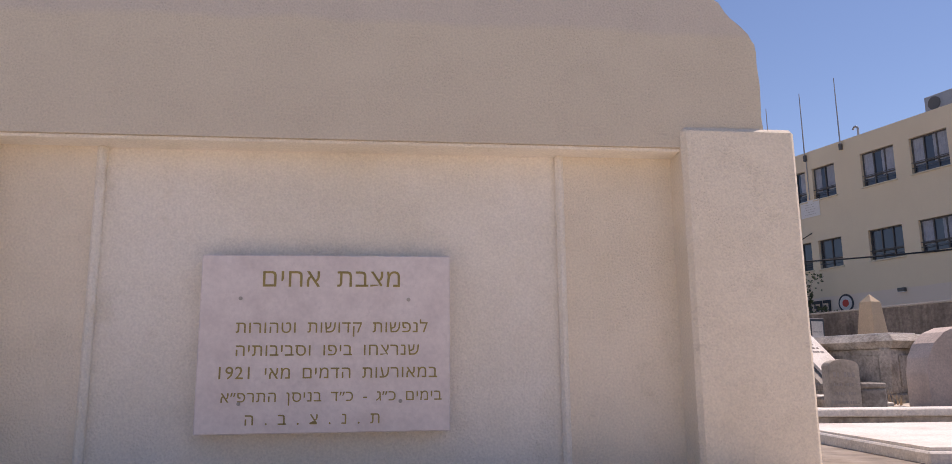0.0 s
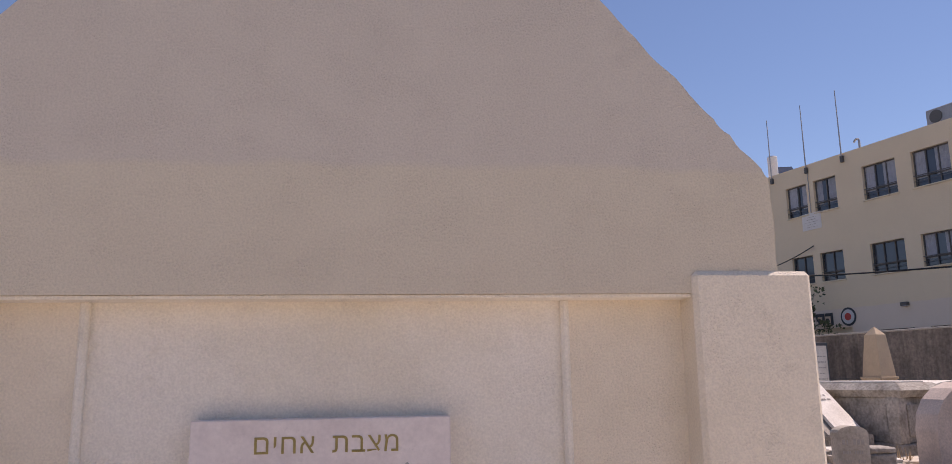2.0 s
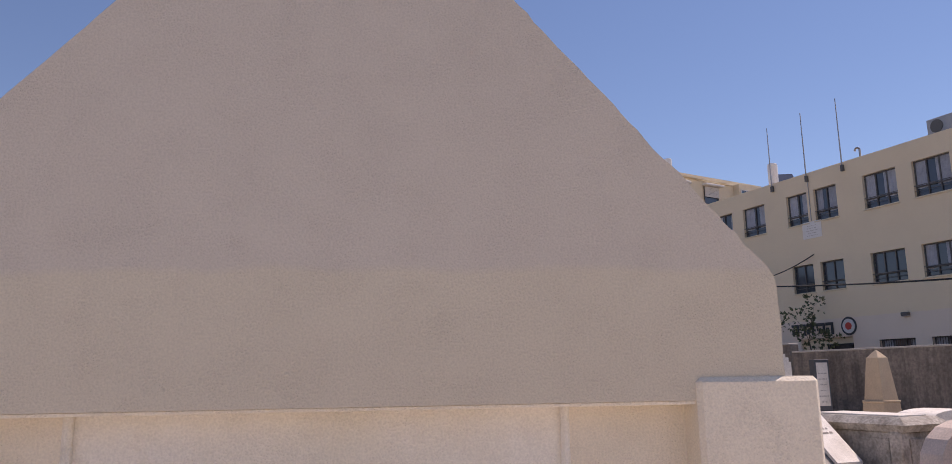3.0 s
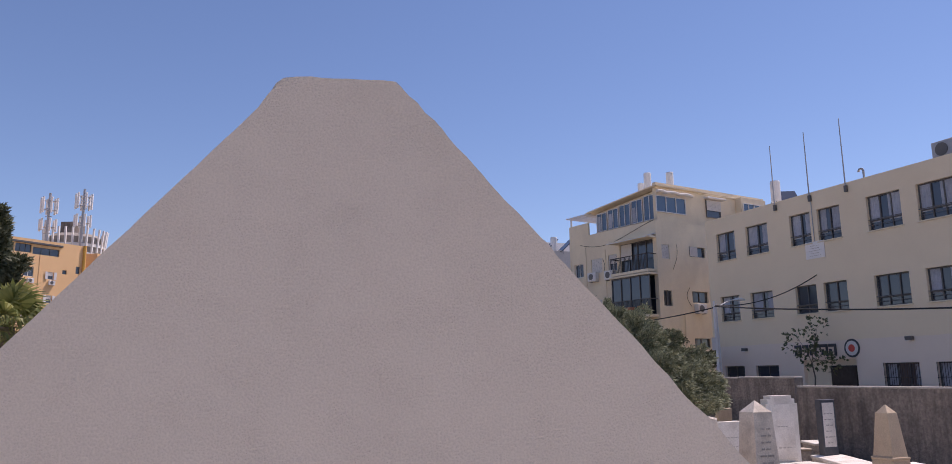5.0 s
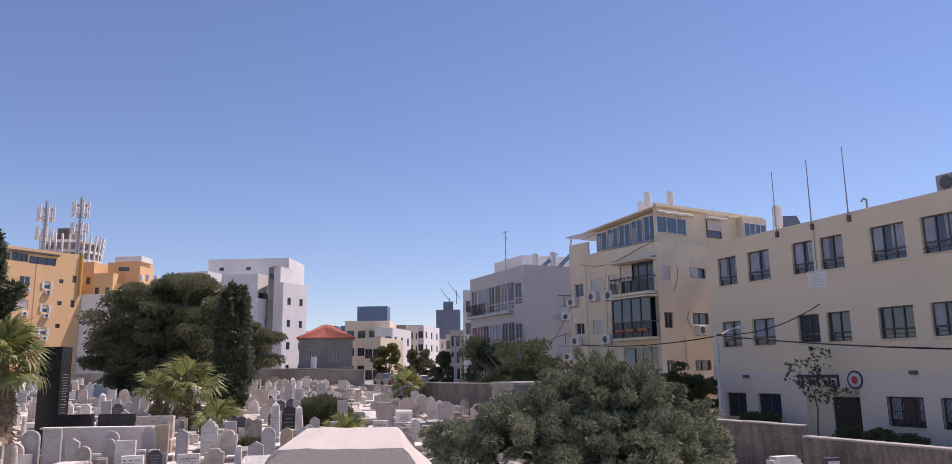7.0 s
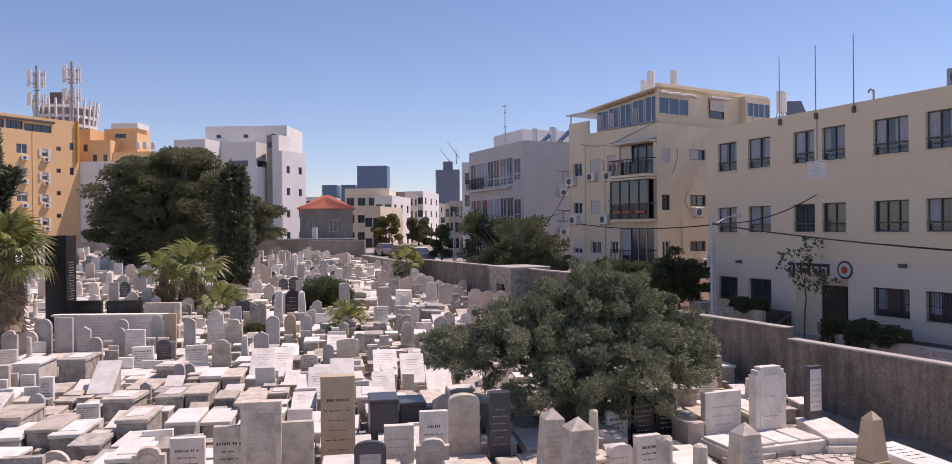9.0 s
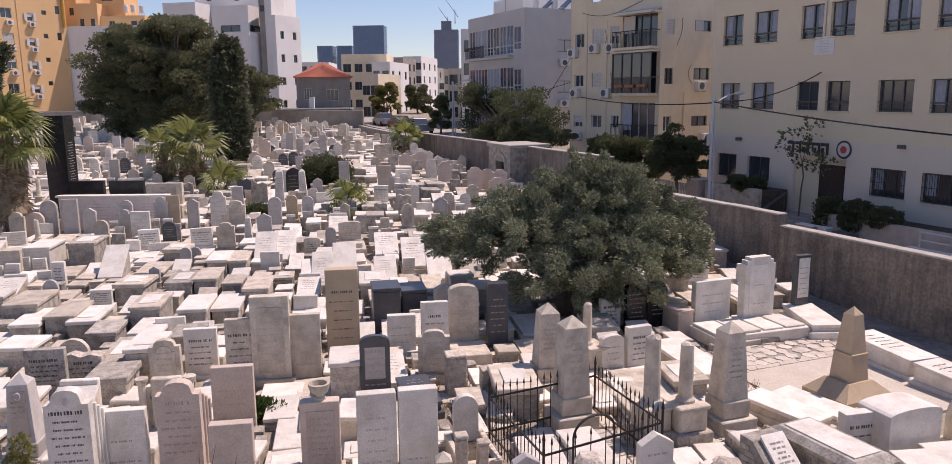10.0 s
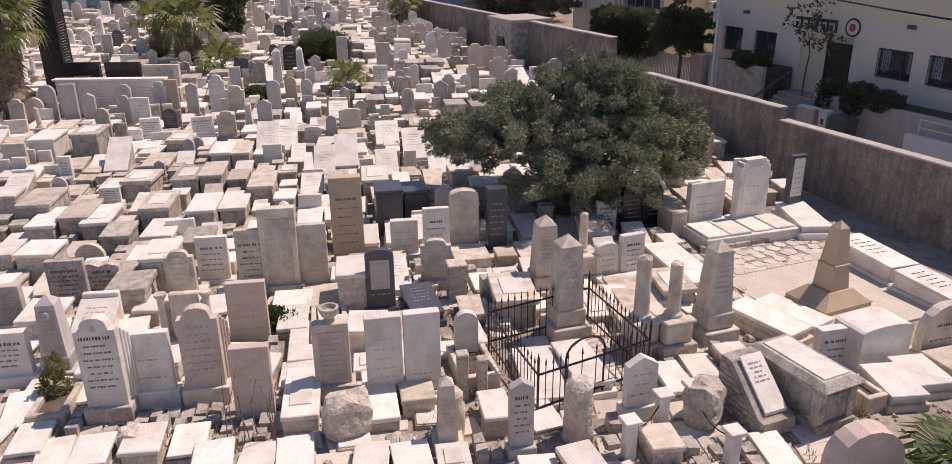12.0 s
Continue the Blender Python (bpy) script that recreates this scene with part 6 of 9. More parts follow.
set_down(headstone(0.52, 1.12, 0.16, "flat", TAN, 0.1, TAN, PALE_INK, 0, 2, False, False, 0, 51, "small tan gravestone near the wall"), 6.36, 24.84, 24, 0.5)
set_down(headstone(0.56, 1.26, 0.16, "low_arch", BLACK, 0.1, BLACK, GOLD_INK, 0, 6, False, False, 0, 52, "black granite gravestone in the shade of the conifer"), 3.29, 19.67, 20, 0.45)
set_down(headstone(0.57, 1.25, 0.16, "arch", BLACK, 0.1, BLACK, GOLD_INK, 0, 6, False, False, 0, 53, "black granite arched gravestone in the shade of the conifer"), 3.88, 19.92, 20, 0.45)
set_down(headstone(0.55, 0.93, 0.16, "flat", WHITE, 0.08, WHITE, INK, 0, 5, True, False, 0, 54, "white gravestone with dark lettering under the conifer"), 2.60, 19.41, 20, 0.45)
set_down(headstone(0.5, 1.67, 0.3, "flat", DARK, 0.1, DARK, PALE_INK, 0, 6, False, False, 0, 55, "tall dark grey gravestone in the shade"), -0.28, 18.31, 14, 0.5)
set_down(headstone(0.72, 1.61, 0.28, "low_arch", CREAM, 0.1, CREAM, PALE_INK, 0, 6, False, False, 1.0, 56, "tall pale gravestone with worn lettering"), -1.11, 18.31, 14, 0.5)
set_down(headstone(0.64, 1.41, 0.16, "flat", WHITE, 0.1, WHITE, INK, 0, 5, True, False, 0, 57, "white gravestone with dark lettering"), -1.74, 17.52, 12, 0.5)
set_down(headstone(0.67, 1.07, 0.2, "flat", WHITE, 0.2, WHITE, PALE_INK, 0, 3, False, False, 0, 58, "white gravestone on a broad plinth"), -2.54, 17.58, 12, 0.5)
# DARK on these two tombs stands in for the conifer's cast shadow.
set_down(box_tomb(0.7, 0.9, 1.21, DARK, DARK, 0.1, 59, "block tomb coloured dark for the shade of the conifer", 0.02, False), -3.26, 19.61, 14, 0.5)
set_down(box_tomb(0.65, 0.9, 0.97, DARK, DARK, 0.1, 60, "block tomb coloured dark for the shade of the conifer", 0.02, False), -2.63, 20.25, 14, 0.5)
set_down(box_tomb(0.46, 0.7, 0.65, PINK, PINK, 0.1, 61, "small pinkish pedestal stone", 0.02, False), 4.38, 19.58, 24, 0.4)
set_down(box_tomb(0.41, 0.41, 0.86, ROUGH, ROUGH, 0.06, 753, "small rough stone post beside a plot", 0.01, False), -1.08, 15.47, 14, 0.25)
set_down(box_tomb(0.3, 0.3, 0.52, ROUGH, ROUGH, 0.06, 803, "small rough stone post beside a plot", 0.01, False), -0.40, 15.50, 14, 0.25)
set_down(box_tomb(0.33, 0.33, 0.59, ROUGH, ROUGH, 0.06, 840, "small rough stone post beside a plot", 0.01, False), 0.10, 15.53, 14, 0.25)
set_down(box_tomb(0.19, 0.19, 0.91, ROUGH, ROUGH, 0.06, 762, "small rough stone post beside a plot", 0.01, False), -0.67, 11.51, 14, 0.25)
set_down(box_tomb(0.17, 0.17, 0.74, ROUGH, ROUGH, 0.06, 795, "small rough stone post beside a plot", 0.01, False), -0.33, 11.64, 14, 0.25)
set_down(headstone(0.62, 1.42, 0.16, "arch", CREAM, 0.12, CREAM, PALE_INK, 0, 5, False, False, 0, 200, "cream arched gravestone standing among the tombs", True), -20.16, 29.55, 10, 0.42)
set_down(headstone(0.69, 1.11, 0.16, "arch", PINK, 0.12, PINK, PALE_INK, 0, 5, False, False, 0, 201, "pinkish arched gravestone standing among the tombs", True), -19.17, 29.56, 10, 0.42)
set_down(headstone(0.65, 1.53, 0.16, "arch", GREY, 0.12, OLD, PALE_INK, 0, 5, False, True, 0, 202, "grey marble arched gravestone with a panel standing among the tombs", True), -18.78, 29.91, 10, 0.42)
set_down(headstone(0.6, 1.58, 0.16, "flat", GREY, 0.12, OLD, PALE_INK, 0, 5, False, False, 0, 203, "tall narrow grey gravestone standing among the tombs", True), -17.89, 29.91, 10, 0.42)
set_down(headstone(0.5, 1.22, 0.16, "point", GREY, 0.12, OLD, PALE_INK, 0, 5, False, True, 0, 204, "grey marble gabled gravestone with a pale panel standing among the tombs", True), -17.09, 29.90, 10, 0.42)
set_down(headstone(0.51, 1.35, 0.16, "arch", GREY, 0.12, OLD, PALE_INK, 0, 5, False, True, 0, 205, "grey marble arched gravestone standing among the tombs", True), -16.04, 30.84, 10, 0.42)
set_down(headstone(0.49, 1.25, 0.16, "shoulder", GREY, 0.12, OLD, PALE_INK, 0, 5, False, True, 0, 206, "grey marble shouldered gravestone standing among the tombs", True), -15.37, 29.40, 10, 0.42)
set_down(headstone(0.72, 1.24, 0.16, "flat", WHITE, 0.12, WHITE, PALE_INK, 0, 5, False, False, 0, 207, "white flat-topped gravestone standing among the tombs", True), -14.57, 29.07, 10, 0.42)
set_down(headstone(0.55, 1.6, 0.16, "shoulder", GREY, 0.12, OLD, GOLD_INK, 0, 5, False, True, 0, 208, "dark grey marble shouldered gravestone standing among the tombs", True), -14.29, 30.29, 10, 0.42)
set_down(headstone(0.5, 1.63, 0.16, "flat", TAN, 0.12, TAN, PALE_INK, 0, 5, False, False, 0, 209, "tan flat gravestone beside the memorial wall standing among the tombs", True), -13.86, 30.48, 10, 0.42)
set_down(headstone(0.46, 1.4, 0.16, "point", GREY, 0.12, OLD, PALE_INK, 0, 5, False, True, 0, 210, "grey pointed gravestone standing among the tombs", True), -13.23, 30.90, 10, 0.42)
set_down(headstone(0.63, 1.72, 0.16, "shoulder", WHITE, 0.12, WHITE, PALE_INK, 0, 5, False, False, 0, 211, "tall white shouldered gravestone standing among the tombs", True), -12.15, 30.91, 10, 0.42)
set_down(headstone(0.65, 1.38, 0.16, "broken", DARK, 0.0, CREAM, PALE_INK, 0, 5, False, False, 0, 212, "dark jagged broken gravestone standing among the tombs", False), -13.05, 36.55, 10, 0.42)
set_down(headstone(0.75, 1.35, 0.16, "broken", OLD, 0.0, OLD, PALE_INK, 0, 5, False, False, 0, 213, "jagged weathered gravestone standing among the tombs", False), -12.03, 35.68, 10, 0.42)
set_down(headstone(0.74, 1.59, 0.16, "arch", BLACK, 0.12, CREAM, GOLD_INK, 0, 5, False, False, 0, 214, "black granite arched gravestone standing among the tombs", True), -11.18, 38.41, 10, 0.42)
set_down(headstone(0.54, 1.39, 0.16, "arch", GREY, 0.12, OLD, PALE_INK, 0, 5, False, False, 0, 215, "grey arched gravestone standing among the tombs", True), -9.93, 31.37, 10, 0.42)
set_down(headstone(0.48, 1.19, 0.16, "arch", TAN, 0.12, TAN, PALE_INK, 0, 5, False, False, 0, 216, "tan arched gravestone standing among the tombs", True), -9.66, 32.92, 10, 0.42)
set_down(headstone(0.46, 1.37, 0.16, "arch", GREY, 0.12, OLD, PALE_INK, 0, 5, False, False, 0, 217, "blue-grey arched gravestone standing among the tombs", True), -8.61, 31.67, 10, 0.42)
set_down(headstone(0.63, 1.32, 0.16, "flat", WHITE, 0.12, WHITE, INK, 0, 5, False, False, 0, 218, "white gravestone with dark lettering standing among the tombs", True), -7.73, 33.96, 10, 0.42)
set_down(headstone(0.54, 1.75, 0.16, "flat", GREY, 0.12, OLD, PALE_INK, 0, 5, False, True, 0, 219, "tall grey marble stele standing among the tombs", True), -8.85, 39.70, 10, 0.42)
set_down(headstone(0.38, 1.18, 0.16, "point", CREAM, 0.12, CREAM, PALE_INK, 0, 5, False, False, 0, 220, "small cream pointed gravestone standing among the tombs", True), -6.90, 31.11, 10, 0.42)
set_down(headstone(0.61, 0.83, 0.16, "flat", WHITE, 0.12, WHITE, PALE_INK, 0, 5, False, False, 0, 221, "blank white upright slab standing among the tombs", False), -7.94, 24.48, 10, 0.42)
set_down(headstone(0.73, 1.05, 0.16, "flat", CREAM, 0.12, CREAM, PALE_INK, 0, 5, False, False, 0, 222, "cream flat gravestone standing among the tombs", True), -16.33, 23.71, 10, 0.42)
set_down(headstone(0.39, 0.89, 0.16, "flat", WHITE, 0.12, WHITE, INK, 0, 5, False, False, 0, 223, "white gravestone with dark lettering standing among the tombs", True), -14.19, 22.90, 10, 0.42)
set_down(headstone(0.32, 0.64, 0.16, "point", GREY, 0.12, OLD, PALE_INK, 0, 5, False, True, 0, 224, "small grey gabled gravestone standing among the tombs", True), -11.32, 23.34, 10, 0.42)
set_down(headstone(0.36, 0.81, 0.16, "arch", GREY, 0.12, OLD, PALE_INK, 0, 5, False, False, 0, 225, "small grey arched gravestone standing among the tombs", True), -11.06, 25.11, 10, 0.42)
set_down(headstone(0.57, 0.76, 0.16, "low_arch", CREAM, 0.12, CREAM, INK, 0, 5, False, False, 0, 226, "low cream arched gravestone with lettering standing among the tombs", True), -7.16, 26.82, 10, 0.42)
set_down(headstone(0.38, 0.96, 0.16, "arch", GREY, 0.12, OLD, PALE_INK, 0, 5, False, True, 0, 227, "slim grey arched gravestone standing among the tombs", True), -6.66, 27.57, 10, 0.42)
set_down(headstone(0.5, 1.25, 0.16, "arch", CREAM, 0.12, CREAM, PALE_INK, 0, 5, False, False, 0, 228, "plain cream arched gravestone standing among the tombs", True), -15.25, 27.44, 10, 0.42)
set_down(headstone(0.44, 0.95, 0.16, "flat", OLD, 0.12, OLD, PALE_INK, 0, 5, False, False, 0, 229, "plain grey gravestone standing among the tombs", False), -14.12, 26.52, 10, 0.42)
set_down(headstone(0.35, 1.02, 0.16, "flat", CREAM, 0.12, CREAM, PALE_INK, 0, 5, False, False, 0, 230, "slim cream gravestone standing among the tombs", True), -4.87, 28.93, 10, 0.42)
set_down(headstone(0.41, 1.22, 0.16, "arch", GREY, 0.12, OLD, PALE_INK, 0, 5, False, False, 0, 231, "slim grey gravestone standing among the tombs", True), -5.07, 34.23, 10, 0.42)
set_down(headstone(0.37, 1.25, 0.16, "point", WHITE, 0.12, WHITE, PALE_INK, 0, 5, False, False, 0, 232, "slim white pointed stele standing among the tombs", True), -4.55, 35.36, 10, 0.42)
set_down(headstone(0.6, 1.49, 0.16, "arch", WHITE, 0.12, WHITE, PALE_INK, 0, 5, False, False, 0, 233, "white arched gravestone standing among the tombs", True), -4.57, 42.31, 10, 0.42)
set_down(headstone(0.66, 1.76, 0.16, "flat", PINK, 0.12, PINK, PALE_INK, 0, 5, False, True, 0, 234, "tall pinkish stele with a panel standing among the tombs", True), -6.42, 37.87, 10, 0.42)
set_down(box_tomb(0.85, 1.5, 0.91, OLD, OLD, 0.1, 260, "weathered grey block tomb with a paler top", 0.04, True), -14.90, 25.85, 12, 0.7)
set_down(box_tomb(0.79, 1.5, 0.91, WHITE, WHITE, 0.1, 261, "white stone block tomb", 0.04, False), -16.07, 25.23, 12, 0.7)
set_down(box_tomb(0.84, 1.5, 0.69, OLD, CREAM, 0.1, 262, "weathered grey block tomb with a paler top", 0.04, False), -13.22, 19.98, 12, 0.7)
set_down(box_tomb(0.73, 1.5, 0.64, OLD, OLD, 0.1, 263, "weathered grey block tomb with a paler top", 0.04, True), -9.88, 22.21, 12, 0.7)
set_down(box_tomb(0.63, 1.5, 0.67, OLD, CREAM, 0.1, 264, "weathered grey block tomb with a paler top", 0.04, False), -9.21, 22.51, 12, 0.7)
set_down(box_tomb(0.68, 1.5, 0.6, OLD, CREAM, 0.1, 265, "weathered grey block tomb with a paler top", 0.04, False), -7.44, 21.80, 12, 0.7)
set_down(box_tomb(0.73, 1.5, 0.72, OLD, CREAM, 0.1, 266, "weathered grey block tomb with a paler top", 0.04, True), -9.69, 19.75, 12, 0.7)
set_down(box_tomb(0.69, 1.5, 0.69, OLD, WHITE, 0.1, 267, "weathered grey block tomb with a paler top", 0.04, False), -8.39, 19.67, 12, 0.7)
set_down(box_tomb(0.68, 1.5, 0.48, OLD, WHITE, 0.1, 268, "weathered grey block tomb with a paler top", 0.04, False), -7.81, 20.41, 12, 0.7)
set_down(box_tomb(0.68, 1.5, 0.5, OLD, WHITE, 0.1, 269, "weathered grey block tomb with a paler top", 0.04, True), -11.12, 19.23, 12, 0.7)
set_down(box_tomb(0.68, 1.5, 0.48, OLD, WHITE, 0.1, 270, "weathered grey block tomb with a paler top", 0.04, False), -12.52, 19.03, 12, 0.7)
set_down(box_tomb(0.72, 1.5, 0.57, OLD, CREAM, 0.1, 271, "weathered grey block tomb with a paler top", 0.04, False), -11.81, 19.41, 12, 0.7)
set_down(box_tomb(0.47, 1.5, 0.32, OLD, CREAM, 0.1, 272, "weathered grey block tomb with a paler top", 0.04, True), -6.78, 18.83, 12, 0.7)
set_down(box_tomb(0.61, 1.5, 0.6, ROUGH, WHITE, 0.1, 273, "rough speckled stone block tomb", 0.04, False), -9.79, 24.89, 12, 0.7)
set_down(box_tomb(0.57, 1.5, 0.52, OLD, CREAM, 0.1, 274, "weathered grey block tomb with a paler top", 0.04, False), -9.20, 25.14, 12, 0.7)
set_down(box_tomb(0.73, 1.5, 0.61, OLD, WHITE, 0.1, 275, "weathered grey block tomb with a paler top", 0.04, True), -4.14, 22.38, 12, 0.7)
set_down(slab_tomb(0.68, 1.15, 0.22, 1.06, OLD, WHITE, 0, 280, "tomb with a steep white ledger facing the path", None), -13.00, 24.00, 12, 0.6)
set_down(slab_tomb(0.72, 1.15, 0.22, 1.05, CREAM, WHITE, 0, 281, "tomb with a steep white ledger facing the path", PALE_INK), -8.57, 26.02, 12, 0.6)
set_down(slab_tomb(0.72, 1.15, 0.22, 1.04, OLD, WHITE, 0, 282, "tomb with a steep white ledger facing the path", PALE_INK), -7.99, 26.28, 12, 0.6)
set_down(slab_tomb(0.72, 1.15, 0.22, 1.0, CREAM, WHITE, 0, 283, "tomb with a steep white ledger facing the path", None), -5.49, 24.62, 12, 0.6)
set_down(slab_tomb(0.61, 1.15, 0.22, 0.97, OLD, WHITE, 0, 284, "tomb with a steep white ledger facing the path", PALE_INK), -5.95, 23.49, 12, 0.6)
set_down(slab_tomb(0.74, 1.15, 0.22, 0.99, CREAM, WHITE, 0, 285, "tomb with a steep white ledger facing the path", PALE_INK), -3.32, 25.46, 12, 0.6)
set_down(slab_tomb(0.74, 1.15, 0.22, 0.92, OLD, WHITE, 0, 286, "tomb with a steep white ledger facing the path", None), -2.30, 24.04, 12, 0.6)
set_down(slab_tomb(0.84, 1.15, 0.22, 0.58, CREAM, WHITE, 0, 287, "tomb with a steep white ledger facing the path", PALE_INK), -0.99, 26.14, 12, 0.6)
set_down(slab_tomb(0.78, 1.15, 0.22, 0.8, OLD, WHITE, 0, 288, "tomb with a steep white ledger facing the path", PALE_INK), -4.51, 27.03, 12, 0.6)
set_down(slab_tomb(0.65, 1.15, 0.22, 0.79, CREAM, WHITE, 0, 289, "tomb with a steep white ledger facing the path", None), -6.22, 23.31, 12, 0.6)
set_down(slab_tomb(0.66, 1.15, 0.22, 0.76, OLD, WHITE, 0, 290, "tomb with a steep white ledger facing the path", PALE_INK), -3.99, 23.78, 12, 0.6)
set_down(slab_tomb(0.62, 1.5, 0.32, 0.36, CREAM, WHITE, 0, 80, "long white ledger tomb"), 5.32, 14.2, 38, 0.6)
set_down(slab_tomb(0.6, 1.4, 0.2, 0.22, GREY, WHITE, 0, 81, "white ledger tomb near the sarcophagus"), 6.02, 14.75, 38, 0.6)
set_down(slab_tomb(0.75, 1.8, 0.48, 0.55, WHITE, WHITE, 0, 82, "long white ledger tomb by the wall", INK), 8.72, 17.35, 20, 0.6)
set_down(slab_tomb(0.75, 1.6, 0.42, 0.5, WHITE, WHITE, 0.0, 83, "white ledger tomb with lettering by the wall", INK), 9.35, 15.6, 24, 0.6)
set_down(slab_tomb(0.63, 0.94, 0.3, 0.34, CREAM, WHITE, 0, 84, "white double ledger tomb"), 6.79, 11.91, 9, 0.6)
set_down(slab_tomb(0.65, 0.86, 0.3, 0.34, CREAM, WHITE, 0, 85, "white double ledger tomb"), 7.42, 12.26, 12, 0.6)
set_down(slab_tomb(0.78, 2.21, 0.42, 0.46, CREAM, WHITE, 0, 86, "long cream ledger tomb beside the columns"), 4.05, 16.70, 17, 0.6)
set_down(slab_tomb(0.78, 1.82, 0.3, 0.34, WHITE, WHITE, 0, 87, "low dark-based ledger by the dark stele"), 7.99, 20.10, 4, 0.6)
set_down(slab_tomb(0.61, 1.44, 0.3, 0.34, WHITE, WHITE, 0, 88, "white ledger tomb inside the iron fence"), 1.45, 12.32, 18, 0.6)
set_down(slab_tomb(0.68, 1.66, 0.22, 0.24, GREY, WHITE, 0, 89, "pale ledger inside the iron fence"), 0.67, 12.08, 11, 0.6)
set_down(slab_tomb(0.62, 1.29, 0.32, 0.4, DARK, DARK, 0, 90, "dark granite ledger with pale lettering", GOLD_INK), -1.78, 14.72, 20, 0.6)
set_down(slab_tomb(0.55, 1.47, 0.2, 0.22, WHITE, WHITE, 0, 91, "low white ledger slab"), -3.88, 13.11, 13, 0.6)
set_down(slab_tomb(0.78, 0.75, 0.22, 0.24, CREAM, WHITE, 0, 94, "cream ledger slab in front of the family memorial"), -4.61, 14.87, 11, 0.6)
set_down(slab_tomb(0.78, 0.91, 0.22, 0.24, CREAM, CREAM, 0, 95, "cream ledger slab in front of the family memorial"), -3.97, 15.09, 22, 0.6)



# patterns for the many graves further back
def patterns():
    P = []
    for k, (w, h, shape, mat, ink, panel, slab) in enumerate((
            (0.52, 1.15, "arch", WHITE, PALE_INK, False, 0.0), (0.50, 1.05, "point", GREY, GOLD_INK, True, 0.0), (0.62, 0.95, "flat", WHITE, INK, False, 1.2),
            (0.58, 1.25, "shoulder", CREAM, PALE_INK, True, 0.0), (0.70, 0.85, "low_arch", CREAM, PALE_INK, False, 1.3), (0.55, 1.20, "arch", CREAM, PALE_INK, True, 1.2),
            (0.60, 1.10, "broken", OLD, None, False, 0.0), (0.42, 1.45, "flat", GREY, PALE_INK, False, 0.0), (0.66, 1.30, "shoulder", PINK, PALE_INK, False, 0.0),
            (0.55, 1.05, "arch", DARK, GOLD_INK, False, 1.0), (0.75, 0.75, "flat", WHITE, PALE_INK, False, 1.3), (0.45, 1.0, "point", WHITE, PALE_INK, True, 0.9))):
        P.append((headstone(w, h, 0.15, shape, mat, 0.22 + 0.05 * (k % 3), OLD if k % 2 else mat, ink or PALE_INK, 0, 5, k == 2, panel, slab, k + 20,
                            {WHITE: "white stone gravestone standing among crowded tombs", GREY: "grey marble gravestone with a carved panel", CREAM: "cream stone gravestone with worn lettering",
                             OLD: "weathered broken grey gravestone", PINK: "pinkish stone gravestone with worn lettering", DARK: "dark granite gravestone with pale lettering"}[mat], ink is not None), 0.20))
    for k, (w, l, h, mat, top, lid, inset) in enumerate(((0.75, 1.3, 0.55, OLD, CREAM, 0.12, True), (0.7, 1.25, 0.42, OLD, CREAM, 0.1, False), (0.8, 1.3, 0.75, OLD, None, 0.14, False),
                                                        (0.7, 1.3, 0.5, CREAM, WHITE, 0.1, False), (0.75, 1.35, 0.35, CREAM, None, 0.1, True), (0.8, 1.0, 0.8, ROUGH, WHITE, 0.1, False), (0.7, 0.8, 0.6, CREAM, WHITE, 0.08, False))):
        P.append((box_tomb(w, l, h, mat, top, lid, k + 40, {OLD: "weathered grey stone box tomb", CREAM: "cream stone box tomb with a pale lid", ROUGH: "rough hewn block tomb with a white top"}[mat], 0.05, inset), 0.42))
    for k, (w, l, h0, h1, mat, top, head) in enumerate(((0.75, 1.6, 0.3, 0.62, WHITE, WHITE, 0.0), (0.7, 1.2, 0.35, 0.8, CREAM, WHITE, 0.9), (0.8, 1.7, 0.25, 0.35, CREAM, WHITE, 0.0),
                                                       (0.8, 1.7, 0.3, 0.36, WHITE, WHITE, 0.85), (0.75, 1.3, 0.3, 0.75, OLD, CREAM, 0.0), (0.85, 1.75, 0.28, 0.34, OLD, CREAM, 0.0))):
        P.append((slab_tomb(w, l, h0, h1, mat, top, head, k + 60, {WHITE: "white stone tomb with a sloping ledger", CREAM: "cream stone tomb with a white ledger", OLD: "weathered grey tomb with a cream ledger"}[mat], PALE_INK if k in (0, 1) else None), 0.42))
    P.append((obelisk(0.36, 1.7, WHITE, 2, 70), 0.05))
    P.append((obelisk(0.34, 1.5, GREY, 2, 71, "slim grey marble obelisk gravestone"), 0.04))
    P.append((column(0.11, 1.4, 0.42, 0.6, CREAM, 72), 0.03))
    return P


def merged(ob):
    """All the parts of a thing as one mesh that keeps their materials."""
    bm, mats = bmesh.new(), []
    for o in ob.children_recursive:
        m, up = o.matrix_basis.copy(), o.parent
        while up is not ob:
            m, up = up.matrix_basis @ m, up.parent
        mat = o.data.materials[0]
        if mat not in mats:
            mats.append(mat)
        f0, v0 = len(bm.faces), len(bm.verts)
        bm.from_mesh(o.data)
        bm.verts.ensure_lookup_table()
        bm.faces.ensure_lookup_table()
        for v in bm.verts[v0:]:
            v.co = m @ v.co
        for f in bm.faces[f0:]:
            f.material_index = mats.index(mat)
    me = bpy.data.meshes.new("stone")
    bm.to_mesh(me)
    bm.free()
    for mat in mats:
        me.materials.append(mat)
    return me


def free(x, y, r):
    return all((x - a) ** 2 + (y - b) ** 2 > (r + c) ** 2 for a, b, c in TAKEN)


